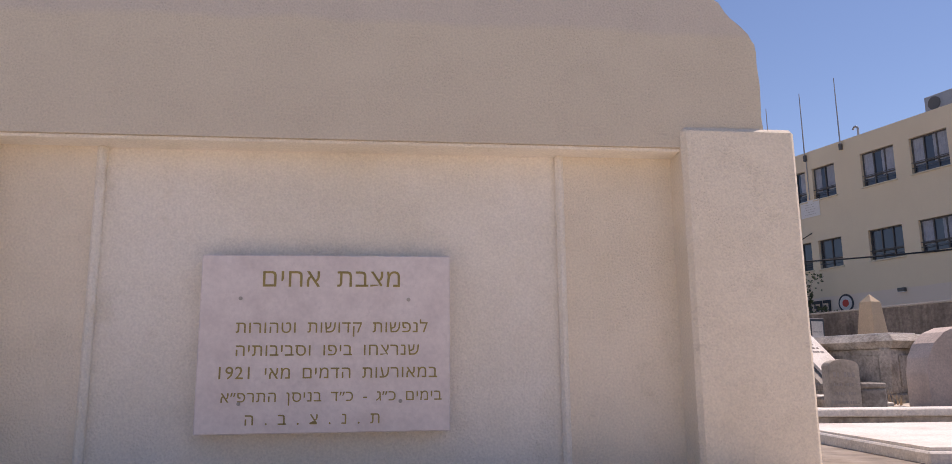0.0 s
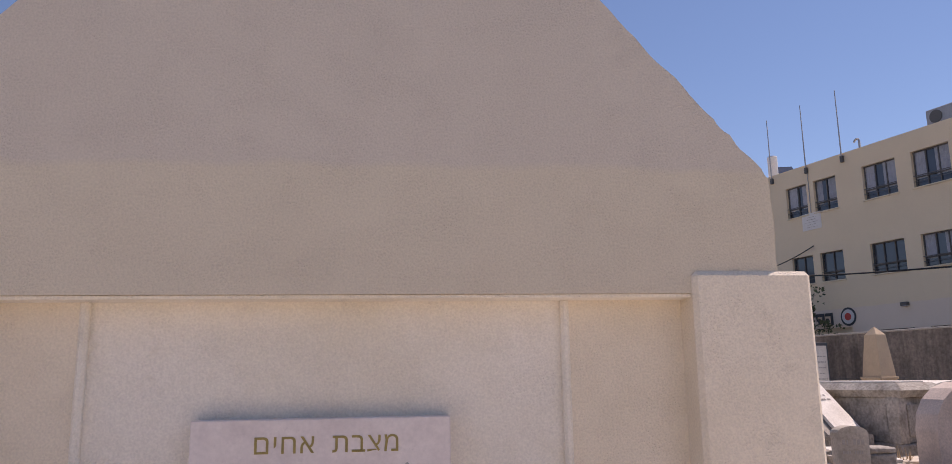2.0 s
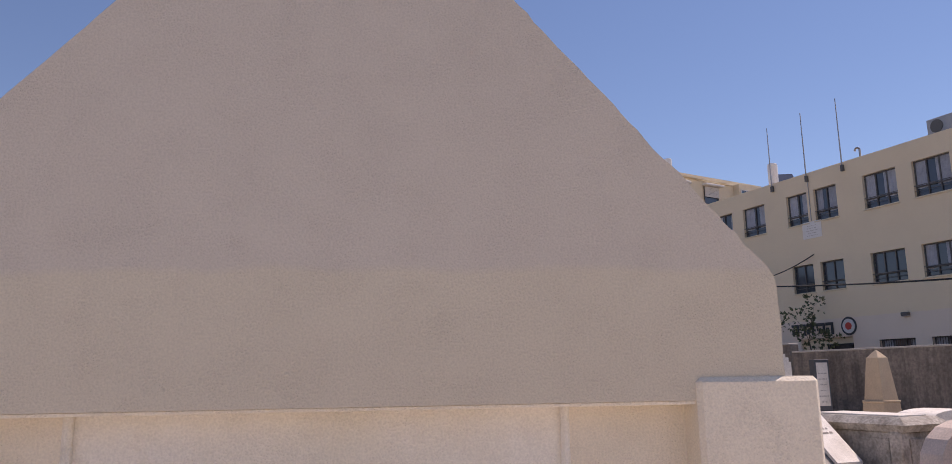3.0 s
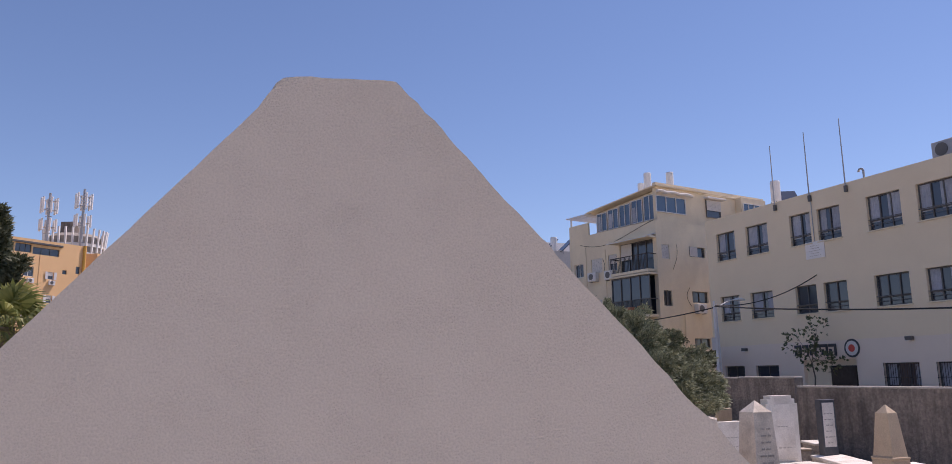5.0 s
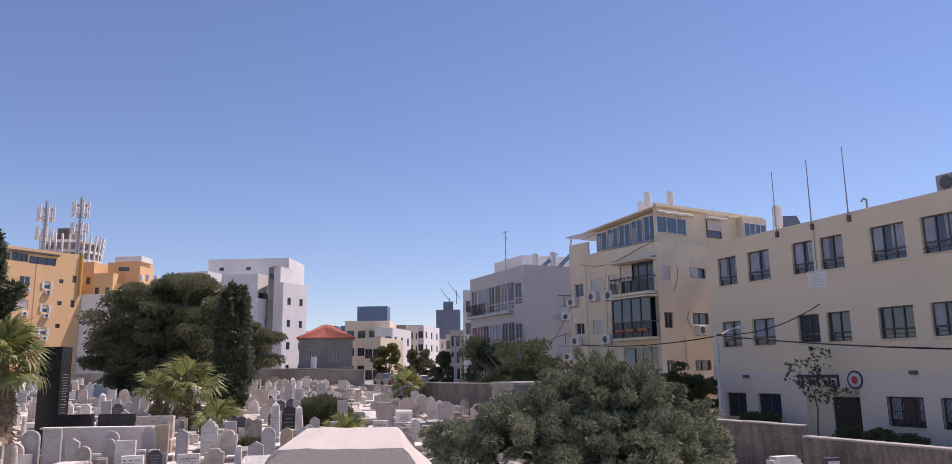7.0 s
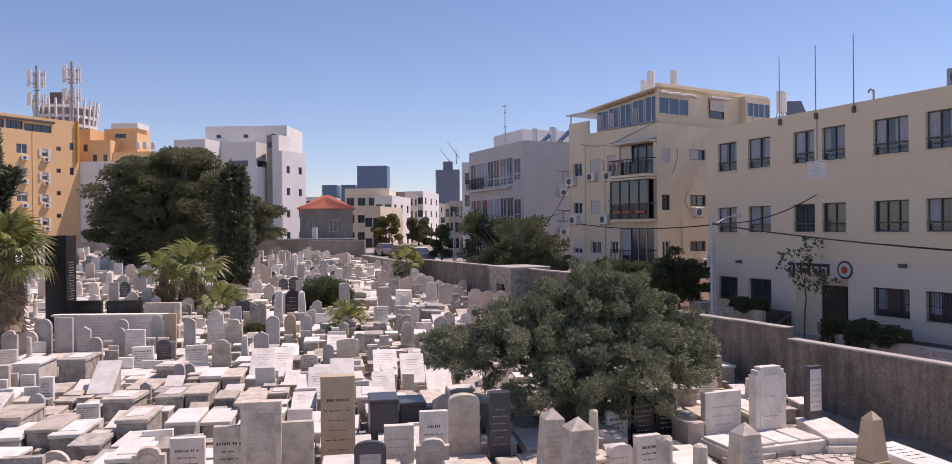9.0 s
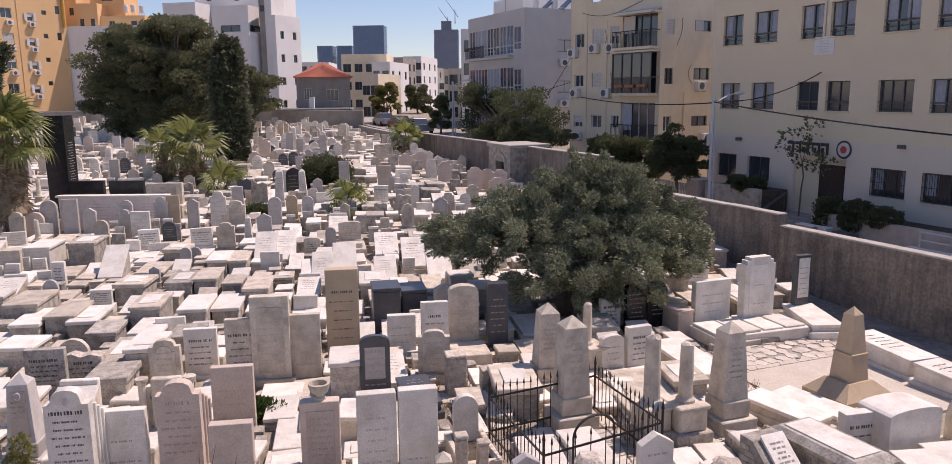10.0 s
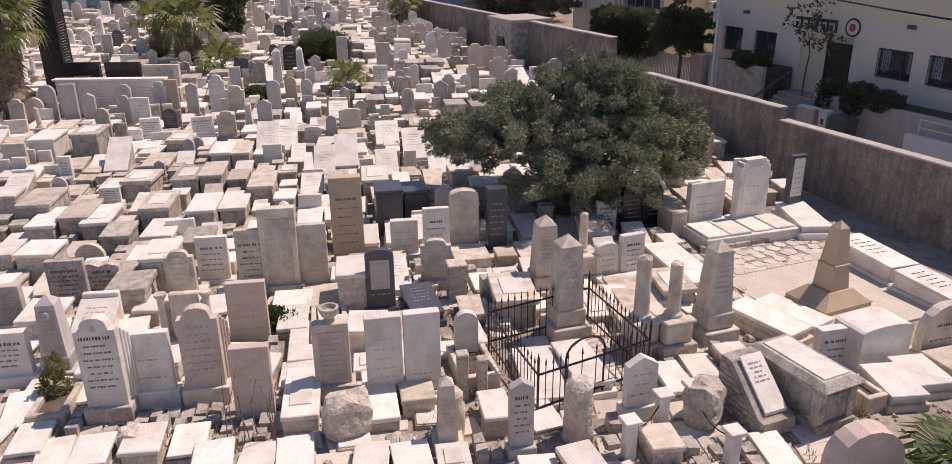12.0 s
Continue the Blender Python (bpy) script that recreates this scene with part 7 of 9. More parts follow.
def field():
    rng = random.Random(11)
    P = patterns()
    fresh = [True] * len(P)
    whole = [merged(p) for p, _ in P]
    crowd = [bmesh.new() for _ in P]
    weights = [w for _, w in P]
    TAKEN.extend([(1.5, 21.0, 0.7), (2.4, 21.5, 0.4), (-20.1, 33.2, 1.0), (-18.8, 33.0, 1.0), (-17.0, 33, 1.0), (-15.4, 33, 1.0), (-18.6, 31.4, 0.9), (-17.0, 31.4, 0.9), (-15.0, 31.4, 0.9), (7.1, 18.3, 2.3), (5.05, 11.45, 1.1), (4.25, 11.45, 0.8), (1.2, 12.6, 1.6), (7.2, 16.0, 2.4), (8.5, 14.0, 2.0), (6.8, 12.8, 1.6), (6.3, 10.0, 1.6), (-1.65, 10.55, 0.5), (3.35, 11.0, 0.5), (1.25, 10.45, 0.4), (-6.25, 13.25, 0.6), (2.8, 10.3, 0.9), (-0.75, 10.5, 0.3), (9, 12, 2), (9.2, 16.5, 0.9), (5.6, 18.0, 1.2), (-18.9, 29.6, 0.5), (-17.9, 48.2, 0.6), (-17.6, 41.4, 0.4), (-20, 43, 0.4), (-10.3, 41.2, 1.2), (-7.5, 53.2, 0.4), (-14.4, 37.6, 0.4), (-1.2, 42.4, 1.9), (-11.2, 33.0, 0.7)])
    turn = radians(12)
    for j in range(0, 41):
        for i in range(-49, 27):
            u, v = i * 0.93 + (0.45 if j % 2 else 0) + rng.uniform(-0.16, 0.16), 8.0 + j * 1.33 + rng.uniform(-0.28, 0.28)
            x, y = u * math.cos(turn) - v * math.sin(turn), u * math.sin(turn) + v * math.cos(turn)
            if y < YMIN or (y < 22 and x > 5.6) or y > 58 or x < -0.72 * y - 1.5 or x > 7.6 - 0.5 * (y - 24.6):
                continue
            if rng.random() < 0.06 or not free(x, y, 0.43):
                continue
            far = min(1.0, max(0.0, (y - 24) / 10))
            k = rng.choices(range(len(P)), [w * (0.35 + 0.55 * far) if i < 12 else w * (1.2 - 0.5 * far) for i, w in enumerate(weights)])[0]
            s = rng.uniform(0.85, 1.18) * (0.87 if 12 <= k < 25 else 1.0)
            m = pose(x, y, gz(y), rng.uniform(-2, 2), rng.uniform(-2, 2), 12 + rng.gauss(0, 2.5)) @ Matrix.Diagonal((s * rng.uniform(0.92, 1.08), s, s * rng.uniform(0.85, 1.15), 1))
            if y > 41:
                bm, n = crowd[k], len(crowd[k].verts)
                bm.from_mesh(whole[k])
                bm.verts.ensure_lookup_table()
                for vert in bm.verts[n:]:
                    vert.co = m @ vert.co
            elif y > 33:
                src = P[k][0]
                tagged(new(src.name.split(".")[0], whole[k]), src["label"], src["category"], src["group"]).matrix_basis = m
            elif fresh[k]:
                P[k][0].matrix_basis = m
                fresh[k] = False
            else:
                copy_thing(P[k][0], m)
    for k, bm in enumerate(crowd):
        src = P[k][0]
        me = bpy.data.meshes.new("stones")
        bm.to_mesh(me)
        bm.free()
        for mat in whole[k].materials:
            me.materials.append(mat)
        tagged(new("far_gravestones", me), "crowd of far " + src["label"].split(" with ")[0] + " pieces", "gravestones", "", "stuff")
        if fresh[k]:
            for o in (*src.children_recursive, src):
                bpy.data.objects.remove(o)


YMIN = 11.7
field()


def low_ledgers():
    """Low flat tombs that fill the gaps between the near stones."""
    rng = random.Random(29)
    P = [slab_tomb(0.5, 0.8, 0.16, 0.2, CREAM, WHITE, 0, 91, "low cream ledger tomb filling a gap between gravestones"),
         slab_tomb(0.48, 0.7, 0.24, 0.32, OLD, WHITE, 0, 92, "low weathered ledger tomb with a white top"),
         box_tomb(0.46, 0.66, 0.3, ROUGH, WHITE, 0.07, 93, "low rough block tomb with a worn white lid", 0.04, False),
         box_tomb(0.5, 0.7, 0.22, PINK, WHITE, 0.06, 94, "low pinkish stone tomb with a white lid", 0.04, True)]
    fresh = [True] * 4
    for j in range(16):
        for i in range(-16, 10):
            x, y = i * 0.62 + rng.uniform(-0.1, 0.1), 9.3 + j * 0.5 + rng.uniform(-0.1, 0.1) + 0.2 * i * 0.62
            if y < 9.4 or y > 17 or x < -9.8 or x > 4.6 or not free(x, y, 0.16):
                continue
            TAKEN.append((x, y, 0.42))
            k = rng.randrange(4)
            m = pose(x, y, gz(y) - rng.uniform(0, 0.05), rng.uniform(-3, 3), rng.uniform(-3, 3), 12 + rng.gauss(0, 6)) @ Matrix.Diagonal((rng.uniform(0.85, 1.1), rng.uniform(0.85, 1.15), rng.uniform(0.7, 1.2), 1))
            if fresh[k]:
                P[k].matrix_basis = m
                fresh[k] = False
            else:
                copy_thing(P[k], m)


low_ledgers()


def far_field():
    """The crowd of stones past the middle of the cemetery."""
    rng = random.Random(5)
    made = {WHITE: bmesh.new(), CREAM: bmesh.new(), OLD: bmesh.new()}
    for j in range(0, 26):
        for i in range(-75, 4):
            x, y = i * 1.0 + rng.uniform(-0.25, 0.25), 58.5 + j * 1.0 + rng.uniform(-0.3, 0.3)
            if x > -8.8 - 0.4 * (y - 57) or y > 77.2 - (x + 15.5) * 0.2 or x < -0.75 * y:
                continue
            mat = rng.choices((WHITE, CREAM, OLD), (0.5, 0.35, 0.15))[0]
            bm = made[mat]
            z = gz(y)
            if rng.random() < 0.33:
                w, h, d = rng.uniform(0.45, 0.75), rng.uniform(0.7, 1.5), 0.16
                o = outline(rng.choice(("arch", "flat", "point", "flat")), w, h)
                prism(bm, [(x + a, z + b) for a, b in o], y, y + d)
            else:
                w, l, h = rng.uniform(0.7, 0.95), rng.uniform(0.9, 1.8), rng.uniform(0.3, 0.7)
                hull(bm, x - w / 2, x + w / 2, y, y + l, z - 0.1, (x - w / 2, x + w / 2, y, y + l), z + h)
    for mat, bm in made.items():
        solid("far_gravestones", bm, mat, {WHITE: "crowd of far white gravestones and tombs", CREAM: "crowd of far cream gravestones and tombs", OLD: "crowd of far weathered gravestones"}[mat], "gravestones", kind="stuff")


far_field()


# ---- large single tombs ----
def tan_obelisk(x, y):
    t = thing("obelisk", "tan sandstone obelisk on a spreading hipped base", "obelisk", pose(x, y, 0, 0, 0, 27) @ Matrix.Diagonal((1, 1, 1.1, 1)))
    bm = bmesh.new()
    hull(bm, -0.66, 0.66, -0.56, 0.56, -0.05, (-0.66, 0.66, -0.56, 0.56), 0.12)
    part("footing", bm, TAN, t)
    bm = bmesh.new()
    hull(bm, -0.65, 0.65, -0.55, 0.55, 0.119, (-0.34, 0.34, -0.30, 0.30), 0.36)
    part("hipped_base", bm, TAN, t)
    bm = bmesh.new()
    hull(bm, -0.255, 0.255, -0.255, 0.255, 0.359, (-0.22, 0.22, -0.22, 0.22), 0.85)
    bx(bm, -0.235, 0.235, -0.235, 0.235, 0.84, 0.88, 0.008)
    part("pedestal", bm, TAN, t)
    bm = bmesh.new()
    hull(bm, -0.205, 0.205, -0.205, 0.205, 0.879, (-0.13, 0.13, -0.13, 0.13), 1.60)
    hull(bm, -0.13, 0.13, -0.13, 0.13, 1.599, (-0.004, 0.004, -0.004, 0.004), 1.74)
    part("shaft", bm, TAN, t)


tan_obelisk(7.03, 15.52)


def sarcophagus():
    t = thing("sarcophagus", "large rough pale stone sarcophagus tomb with a pale inscribed lid", "tomb", pose(5.07, 11.53, 0, 0, 0, 28) @ Matrix.Diagonal((1, 1, 1.05, 1)))
    L, W = 0.42, 0.80
    part("plinth", box(-L, L, -W, W, -0.05, 0.14, 0.02), OLD, t)
    part("body", box(-L * 0.86, L * 0.86, -W * 0.9, W * 0.9, 0.139, 0.70, 0.015), OLD, t)
    for x in (-1, 1):
        for y in (-1, 1):
            part("corner_pilaster", box(x * L * 0.8 - 0.08, x * L * 0.8 + 0.08, y * W * 0.84 - 0.09, y * W * 0.84 + 0.09, 0.138, 0.702, 0.012), OLD, t)
    part("end_panel", box(-L * 0.5, L * 0.5, -W * 0.9 - 0.02, -W * 0.9 + 0.01, 0.22, 0.62, 0.008), OLD, t)
    for sx in (-1, 1):
        for y0 in (-0.55, 0.02):
            part("side_panel", box(sx * L * 0.86 - 0.012, sx * L * 0.86 + 0.012, y0, y0 + 0.52, 0.22, 0.62, 0.008), OLD, t)
    bm = bmesh.new()
    hull(bm, -L * 0.95, L * 0.95, -W * 0.98, W * 0.98, 0.70, (-L * 1.08, L * 1.08, -W * 1.08, W * 1.08), 0.79)
    part("cornice", bm, OLD, t)
    bm = bmesh.new()
    hull(bm, -L * 1.08, L * 1.08, -W * 1.08, W * 1.08, 0.789, (-L * 0.82, L * 0.82, -W * 0.9, W * 0.9), 0.88)
    part("lid", bm, OLD, t)
    part("ledger", box(-L * 0.66, L * 0.66, -W * 0.82, W * 0.82, 0.878, 0.90, 0.006), WHITE, t)


sarcophagus()


def pillow_stone():
    t = thing("sloping_tomb", "brick-built tomb with a steep white inscribed slab", "tomb", pose(4.19, 11.24, 0, 0, 0, 26) @ Matrix.Diagonal((0.88, 0.88, 1.14, 1)))
    bm = bmesh.new()
    prism(bm, [(-0.75, 0), (0.55, 0), (0.55, 0.84), (0.25, 0.84), (-0.60, 0.24), (-0.75, 0.24)], -0.36, 0.36)
    bmesh.ops.transform(bm, matrix=pose(0, 0, 0, 0, 0, 90), verts=bm.verts)
    part("masonry", bm, OLD, t)
    rng = random.Random(4)
    brick = finish(box(-0.11, 0.11, -0.012, 0.012, -0.035, 0.035, 0.004), "brick", OLD)
    for side in (-1, 1):
        for r in range(10):
            z = 0.05 + r * 0.083
            back, front = 0.52, 0.52 - (1.24 if z < 0.22 else (0.3 + (0.84 - z) / 0.6 * 0.85) - 0.05)
            y = back - 0.11 - (0.11 if r % 2 else 0)
            while y > front + 0.1:
                o = new("brick", brick)
                o.parent = t
                o.matrix_basis = pose(side * 0.362, y, z, 0, 0, 90)
                y -= 0.235
    bm = bmesh.new()
    prism(bm, [(-0.58, 0.27), (0.24, 0.85), (0.24, 0.90), (-0.58, 0.32)], -0.30, 0.20)
    bmesh.ops.transform(bm, matrix=pose(0, 0, 0, 0, 0, 90), verts=bm.verts)
    s = part("inscribed_slab", bm, WHITE, t)
    b = bars(0.42, 0.0, 0.4, 0, 5, 5)
    bmesh.ops.transform(b, matrix=pose(0.05, 0, 0, -90 + 35.3, 0, 0), verts=b.verts)
    part("lettering", b, PALE_INK, s).matrix_basis = Matrix.Translation((0, -0.17, 0.615))


pillow_stone()


def grave_fence():
    a = [Vector((0.62, 10.95)), Vector((2.62, 12.2)), Vector((1.72, 14.3)), Vector((-0.28, 13.15))]
    t = thing("grave_fence", "rusty black iron grave fence with spearhead bars and an arched gate", "fence")
    for k in range(4):
        p, q = a[k], a[(k + 1) % 4]
        side = new("fence_side")
        side.parent = t
        d = q - p
        L = d.length
        side.matrix_basis = at_dir(p.x, p.y, d.x, d.y)
        gate = (0.55, 1.35) if k == 0 else None
        for z in (0.18, 0.82):
            bm = bmesh.new()
            bx(bm, 0, L, -0.012, 0.012, z, z + 0.03)
            part("rail", bm, IRON, side)
        n = int(L / 0.14)
        pk = bmesh.new()
        tube(pk, (0, 0, 0), (0, 0, 0.98), 0.009, 0.009, 5)
        tube(pk, (0, 0, 0.98), (0, 0, 1.03), 0.02, 0.014, 5)
        tube(pk, (0, 0, 1.03), (0, 0, 1.12), 0.014, 0.002, 5)
        me = finish(pk, "bar", IRON)
        for j in range(1, n):
            if gate and gate[0] < L * j / n < gate[1] and j % 2:
                continue
            o = new("bar", me)
            o.parent = side
            o.matrix_basis = Matrix.Translation((L * j / n, 0, 0))
        bm = bmesh.new()
        tube(bm, (0, 0, -0.05), (0, 0, 1.08), 0.022, 0.022, 8)
        tube(bm, (0, 0, 1.08), (0, 0, 1.24), 0.03, 0.004, 8)
        part("corner_post", bm, IRON, side)
        if gate:
            bm = bmesh.new()
            prev = None
            for s in range(0, 13):
                an = math.pi * s / 12
                v = Vector(((gate[0] + gate[1]) / 2 - math.cos(an) * (gate[1] - gate[0]) / 2, 0, 0.98 + 0.3 * math.sin(an)))
                if prev:
                    tube(bm, prev, v, 0.02, 0.02, 6)
                prev = v
            for x in gate:
                tube(bm, (x, 0, 0), (x, 0, 0.98), 0.02, 0.02, 6)
            part("gate_arch", bm, IRON, side)


grave_fence()


def rock(x, y, sx, sy, sz, seed, label="rough unhewn boulder used as a gravestone"):
    bm = bmesh.new()
    bmesh.ops.create_icosphere(bm, subdivisions=3, radius=1)
    for v in bm.verts:
        c = v.co
        m = max(abs(c.x), abs(c.y), abs(c.z))
        v.co = Vector((c.x / m * 0.6 + c.x * 0.4, c.y / m * 0.6 + c.y * 0.4, c.z / m * 0.6 + c.z * 0.4))
        v.co += noise.noise_vector(v.co * 1.7 + Vector((seed, 0, 0))) * 0.22 + noise.noise_vector(v.co * 5 + Vector((seed, 0, 0))) * 0.06
        v.co = Vector((v.co.x * sx / 2, v.co.y * sy / 2, sz * 0.5 + v.co.z * sz * 0.5))
    solid("boulder", bm, ROUGH, label, "boulder", pose(x, y, -0.04, 0, 0, seed * 30), group="boulders among the graves")


rock(-2.45, 10.4, 0.8, 0.6, 0.8, 1)
rock(3.35, 11.0, 0.7, 0.6, 0.8, 2)
rock(-5.75, 9.85, 0.4, 0.4, 0.45, 3, "broken rough stone lying among the graves")


def rough_column(x, y, r, h, mat, seed, label):
    bm = lathe(bmesh.new(), [(r * 1.08, 0), (r * 1.05, h * 0.3), (r, h * 0.6), (r * 0.98, h * 0.9), (r * 0.6, h)], 14)
    bmesh.ops.subdivide_edges(bm, edges=bm.edges[:], cuts=1, use_grid_fill=True)
    roughen(bm, 0.035, 6, seed)
    solid("column_stump", bm, mat, label, "column", pose(x, y, -0.03), group="rough column stumps")


rough_column(1.25, 10.45, 0.23, 1.15, ROUGH, 3, "rough weathered round column gravestone")
rough_column(-0.75, 10.5, 0.18, 0.85, PINK, 4, "pinkish rough column gravestone")


def urn(x, y, z):
    t = thing("stone_urn", "round grey stone bowl on top of a gravestone", "urn", pose(x, y, z))
    bm = bmesh.new()
    seg = 16
    prof = [(0.10, 0), (0.10, 0.04), (0.06, 0.07), (0.14, 0.14), (0.17, 0.24), (0.175, 0.28), (0.13, 0.28), (0.11, 0.2)]
    part("bowl", lathe(bm, prof, seg), CREAM, t)


urn(-2.93, 11.56, 1.43)


def cup_columns(x, y):
    t = thing("column_grave", "pale gravestone flanked by slim columns with cups", "gravestone", pose(x, y, 0, 0, 0, 12))
    part("stone", box(-0.27, 0.27, -0.08, 0.08, 0, 1.12, 0.02), CREAM, t)
    part("plinth", box(-0.55, 0.55, -0.25, 0.2, -0.05, 0.16, 0.02), CREAM, t)
    for sx in (-0.42, 0.42):
        part("column", lathe(bmesh.new(), [(0.1, 0.158), (0.075, 0.2), (0.075, 1.02), (0.12, 1.1), (0.12, 1.14), (0.08, 1.14)], 12, sx, -0.05), CREAM, t)
    part("lettering", bars(0.5, 0.35, 0.62, -0.081, 3, 2, True), INK, t)
    part("wreath", lathe(bmesh.new(), [(0.13, 0.0), (0.15, 0.012), (0.11, 0.014)], 14), CREAM, t).matrix_basis = pose(0, -0.081, 0.83, 90, 0, 0)


cup_columns(-6.25, 13.25)


def white_posts():
    for x, y in ((2.62, 10.75), (3.15, 11.05), (3.5, 9.8), (2.0, 10.0)):
        t = thing("stone_post", "short white square stone post with a flat cap", "post", pose(x, y, 0, 0, 0, 20), "white stone posts")
        part("shaft", box(-0.09, 0.09, -0.09, 0.09, -0.05, 0.62, 0.01), WHITE, t)
        part("cap", box(-0.14, 0.14, -0.14, 0.14, 0.62, 0.70, 0.012), WHITE, t)
    c = thing("post_chain", "sagging iron chain between white stone posts", "chain")
    pts = [((2.62, 10.75), (2.0, 10.0)), ((3.15, 11.05), (3.5, 9.8))]
    for p, q in pts:
        bm = bmesh.new()
        prev = None
        for k in range(13):
            s = k / 12
            v = Vector((p[0] + (q[0] - p[0]) * s, p[1] + (q[1] - p[1]) * s, 0.58 - 0.9 * s * (1 - s)))
            if prev:
                tube(bm, prev, v, 0.012, 0.012, 4)
            prev = v
        part("links", bm, IRON, c)


white_posts()


# plain curved family stone and a pale arched stone beside the paved walk
set_big = headstone(1.15, 0.92, 0.7, "low_arch", WHITE, 0.1, WHITE, PALE_INK, 0, 2, False, False, 0, 77, "broad thick white curved family gravestone behind ledgers", False)
put(set_big, 6.85, 13.05, 22)
put(headstone(0.7, 0.8, 0.2, "flat", WHITE, 0.05, WHITE, INK, 0, 3, True, False, 0, 78, "low white gravestone with dark lettering"), 6.1, 12.88, 16)
put(headstone(1.1, 1.05, 0.2, "arch", CREAM, 0.12, CREAM, INK, 0, 2, True, False, 1.3, 79, "broad cream arched gravestone with lettering"), 8.35, 13.45, 20)
put(headstone(1.1, 0.95, 0.34, "arch", PINK, 0.0, PINK, PALE_INK, 0, 1, False, False, 0, 85, "broad rounded pinkish gravestone with a crack", False), 5.32, 9.6, 14)
put(headstone(0.31, 0.56, 0.14, "low_arch", CREAM, 0.0, CREAM, PALE_INK, 0, 4, True, False, 0, 86, "small weathered arched gravestone with carved lettering"), 3.42, 8.2, 6)
put(box_tomb(0.28, 0.3, 0.32, OLD, OLD, 0.06, 87, "small stack of weathered stones", 0.01, False), 3.82, 8.6, 6)
put(slab_tomb(1.5, 1.9, 0.10, 0.11, WHITE, WHITE, 0, 88, "broad white ledger slab with lettering near the memorial", PALE_INK, False), 2.95, 5.3, 4, -0.06)
put(slab_tomb(1.5, 1.9, 0.10, 0.11, WHITE, WHITE, 0, 89, "broad white ledger slab with lettering near the memorial", PALE_INK, False), 4.55, 5.4, 4, -0.06)
kerb = thing("white_kerb", "low white stone kerb beside the ledger slabs", "kerb", pose(4.6, 6.7, 0, 0, 0, 3))
part("kerb_stone", box(-2.9, 2.9, -0.12, 0.12, -0.05, 0.09, 0.008), OLD, kerb)
part("kerb_cap", box(-2.95, 2.95, -0.16, 0.16, 0.09, 0.15, 0.008), WHITE, kerb)


def ledger_platform():
    t = thing("ledger_platform", "long white stone platform with four raised ledgers", "tomb", pose(6.2, 19.28, gz(19.3), 0, 0, 21))
    part("platform", box(-1.45, 1.35, -0.55, 0.62, -0.05, 0.26, 0.015), WHITE, t)
    for k, (x0, x1) in enumerate(((-1.4, -0.78), (-0.72, -0.1), (0.02, 0.6), (0.68, 1.28))):
        part("ledger", box(x0, x1, -0.48 + 0.04 * (k > 1), 0.55, 0.259, 0.33 - 0.02 * (k > 1), 0.012), WHITE, t)


ledger_platform()


def portrait(x, y, z, rot, w=0.05):
    """A small oval enamel plate on the face of a stone."""
    t = thing("portrait_plate", "small oval enamel plate fixed to a gravestone", "plate", pose(x, y, z, 0, 0, rot), "oval plates on gravestones")
    bm = lathe(bmesh.new(), [(1.0, -0.02), (1.0, 0.008), (0.9, 0.014)], 18)
    bmesh.ops.transform(bm, matrix=pose(0, 0, 0, 90, 0, 0) @ Matrix.Diagonal((w, w * 1.35, 1, 1)), verts=bm.verts)
    part("rim", bm, FRAME_W, t)
    bm = lathe(bmesh.new(), [(1.0, 0.0135), (1.0, 0.017)], 18)
    bmesh.ops.transform(bm, matrix=pose(0, 0, 0, 90, 0, 0) @ Matrix.Diagonal((w * 0.8, w * 1.1, 1, 1)), verts=bm.verts)
    part("plate", bm, GREY, t)


def on_face(x, y, rot, d, z, w=0.05):
    a = radians(rot)
    portrait(x + math.sin(a) * d, y - math.cos(a) * d, z, rot, w)


on_face(-6.53, 10.68, 12, 0.102, 1.74)
on_face(-8.16, 12.00, 12, 0.185, 1.30)


def open_plot(x, y, rot, w, l, label, fill):
    """A low stone frame round a bed of soil or weeds."""
    t = thing("open_plot", label, "plot", pose(x, y, gz(y), 0, 0, rot), "open plots between the graves")
    for a, b, c, d in ((-w, w, -l, -l + 0.11), (-w, w, l - 0.11, l), (-w, -w + 0.1, -l + 0.111, l - 0.111), (w - 0.1, w, -l + 0.111, l - 0.111)):
        part("kerb_stone", roughen(box(a, b, c, d, -0.05, 0.3, 0.015), 0.008, 5, a), CREAM, t)
    part("bed", roughen(box(-w + 0.1, w - 0.1, -l + 0.11, l - 0.11, -0.05, 0.2), 0.01, 6, l), fill, t)


open_plot(-3.55, 13.75, 14, 0.36, 0.75, "open plot framed with cream kerb stones and bare soil", SOIL)
open_plot(-7.55, 10.75, 12, 0.3, 0.5, "small framed plot of dark soil in front of the obelisk", SOIL)
open_plot(6.15, 11.75, 24, 0.22, 0.42, "small open plot with dark gravel between white ledgers", SOIL)
open_plot(-0.55, 12.35, 18, 0.36, 0.62, "low stone framed plot beside the iron fence", SOIL)

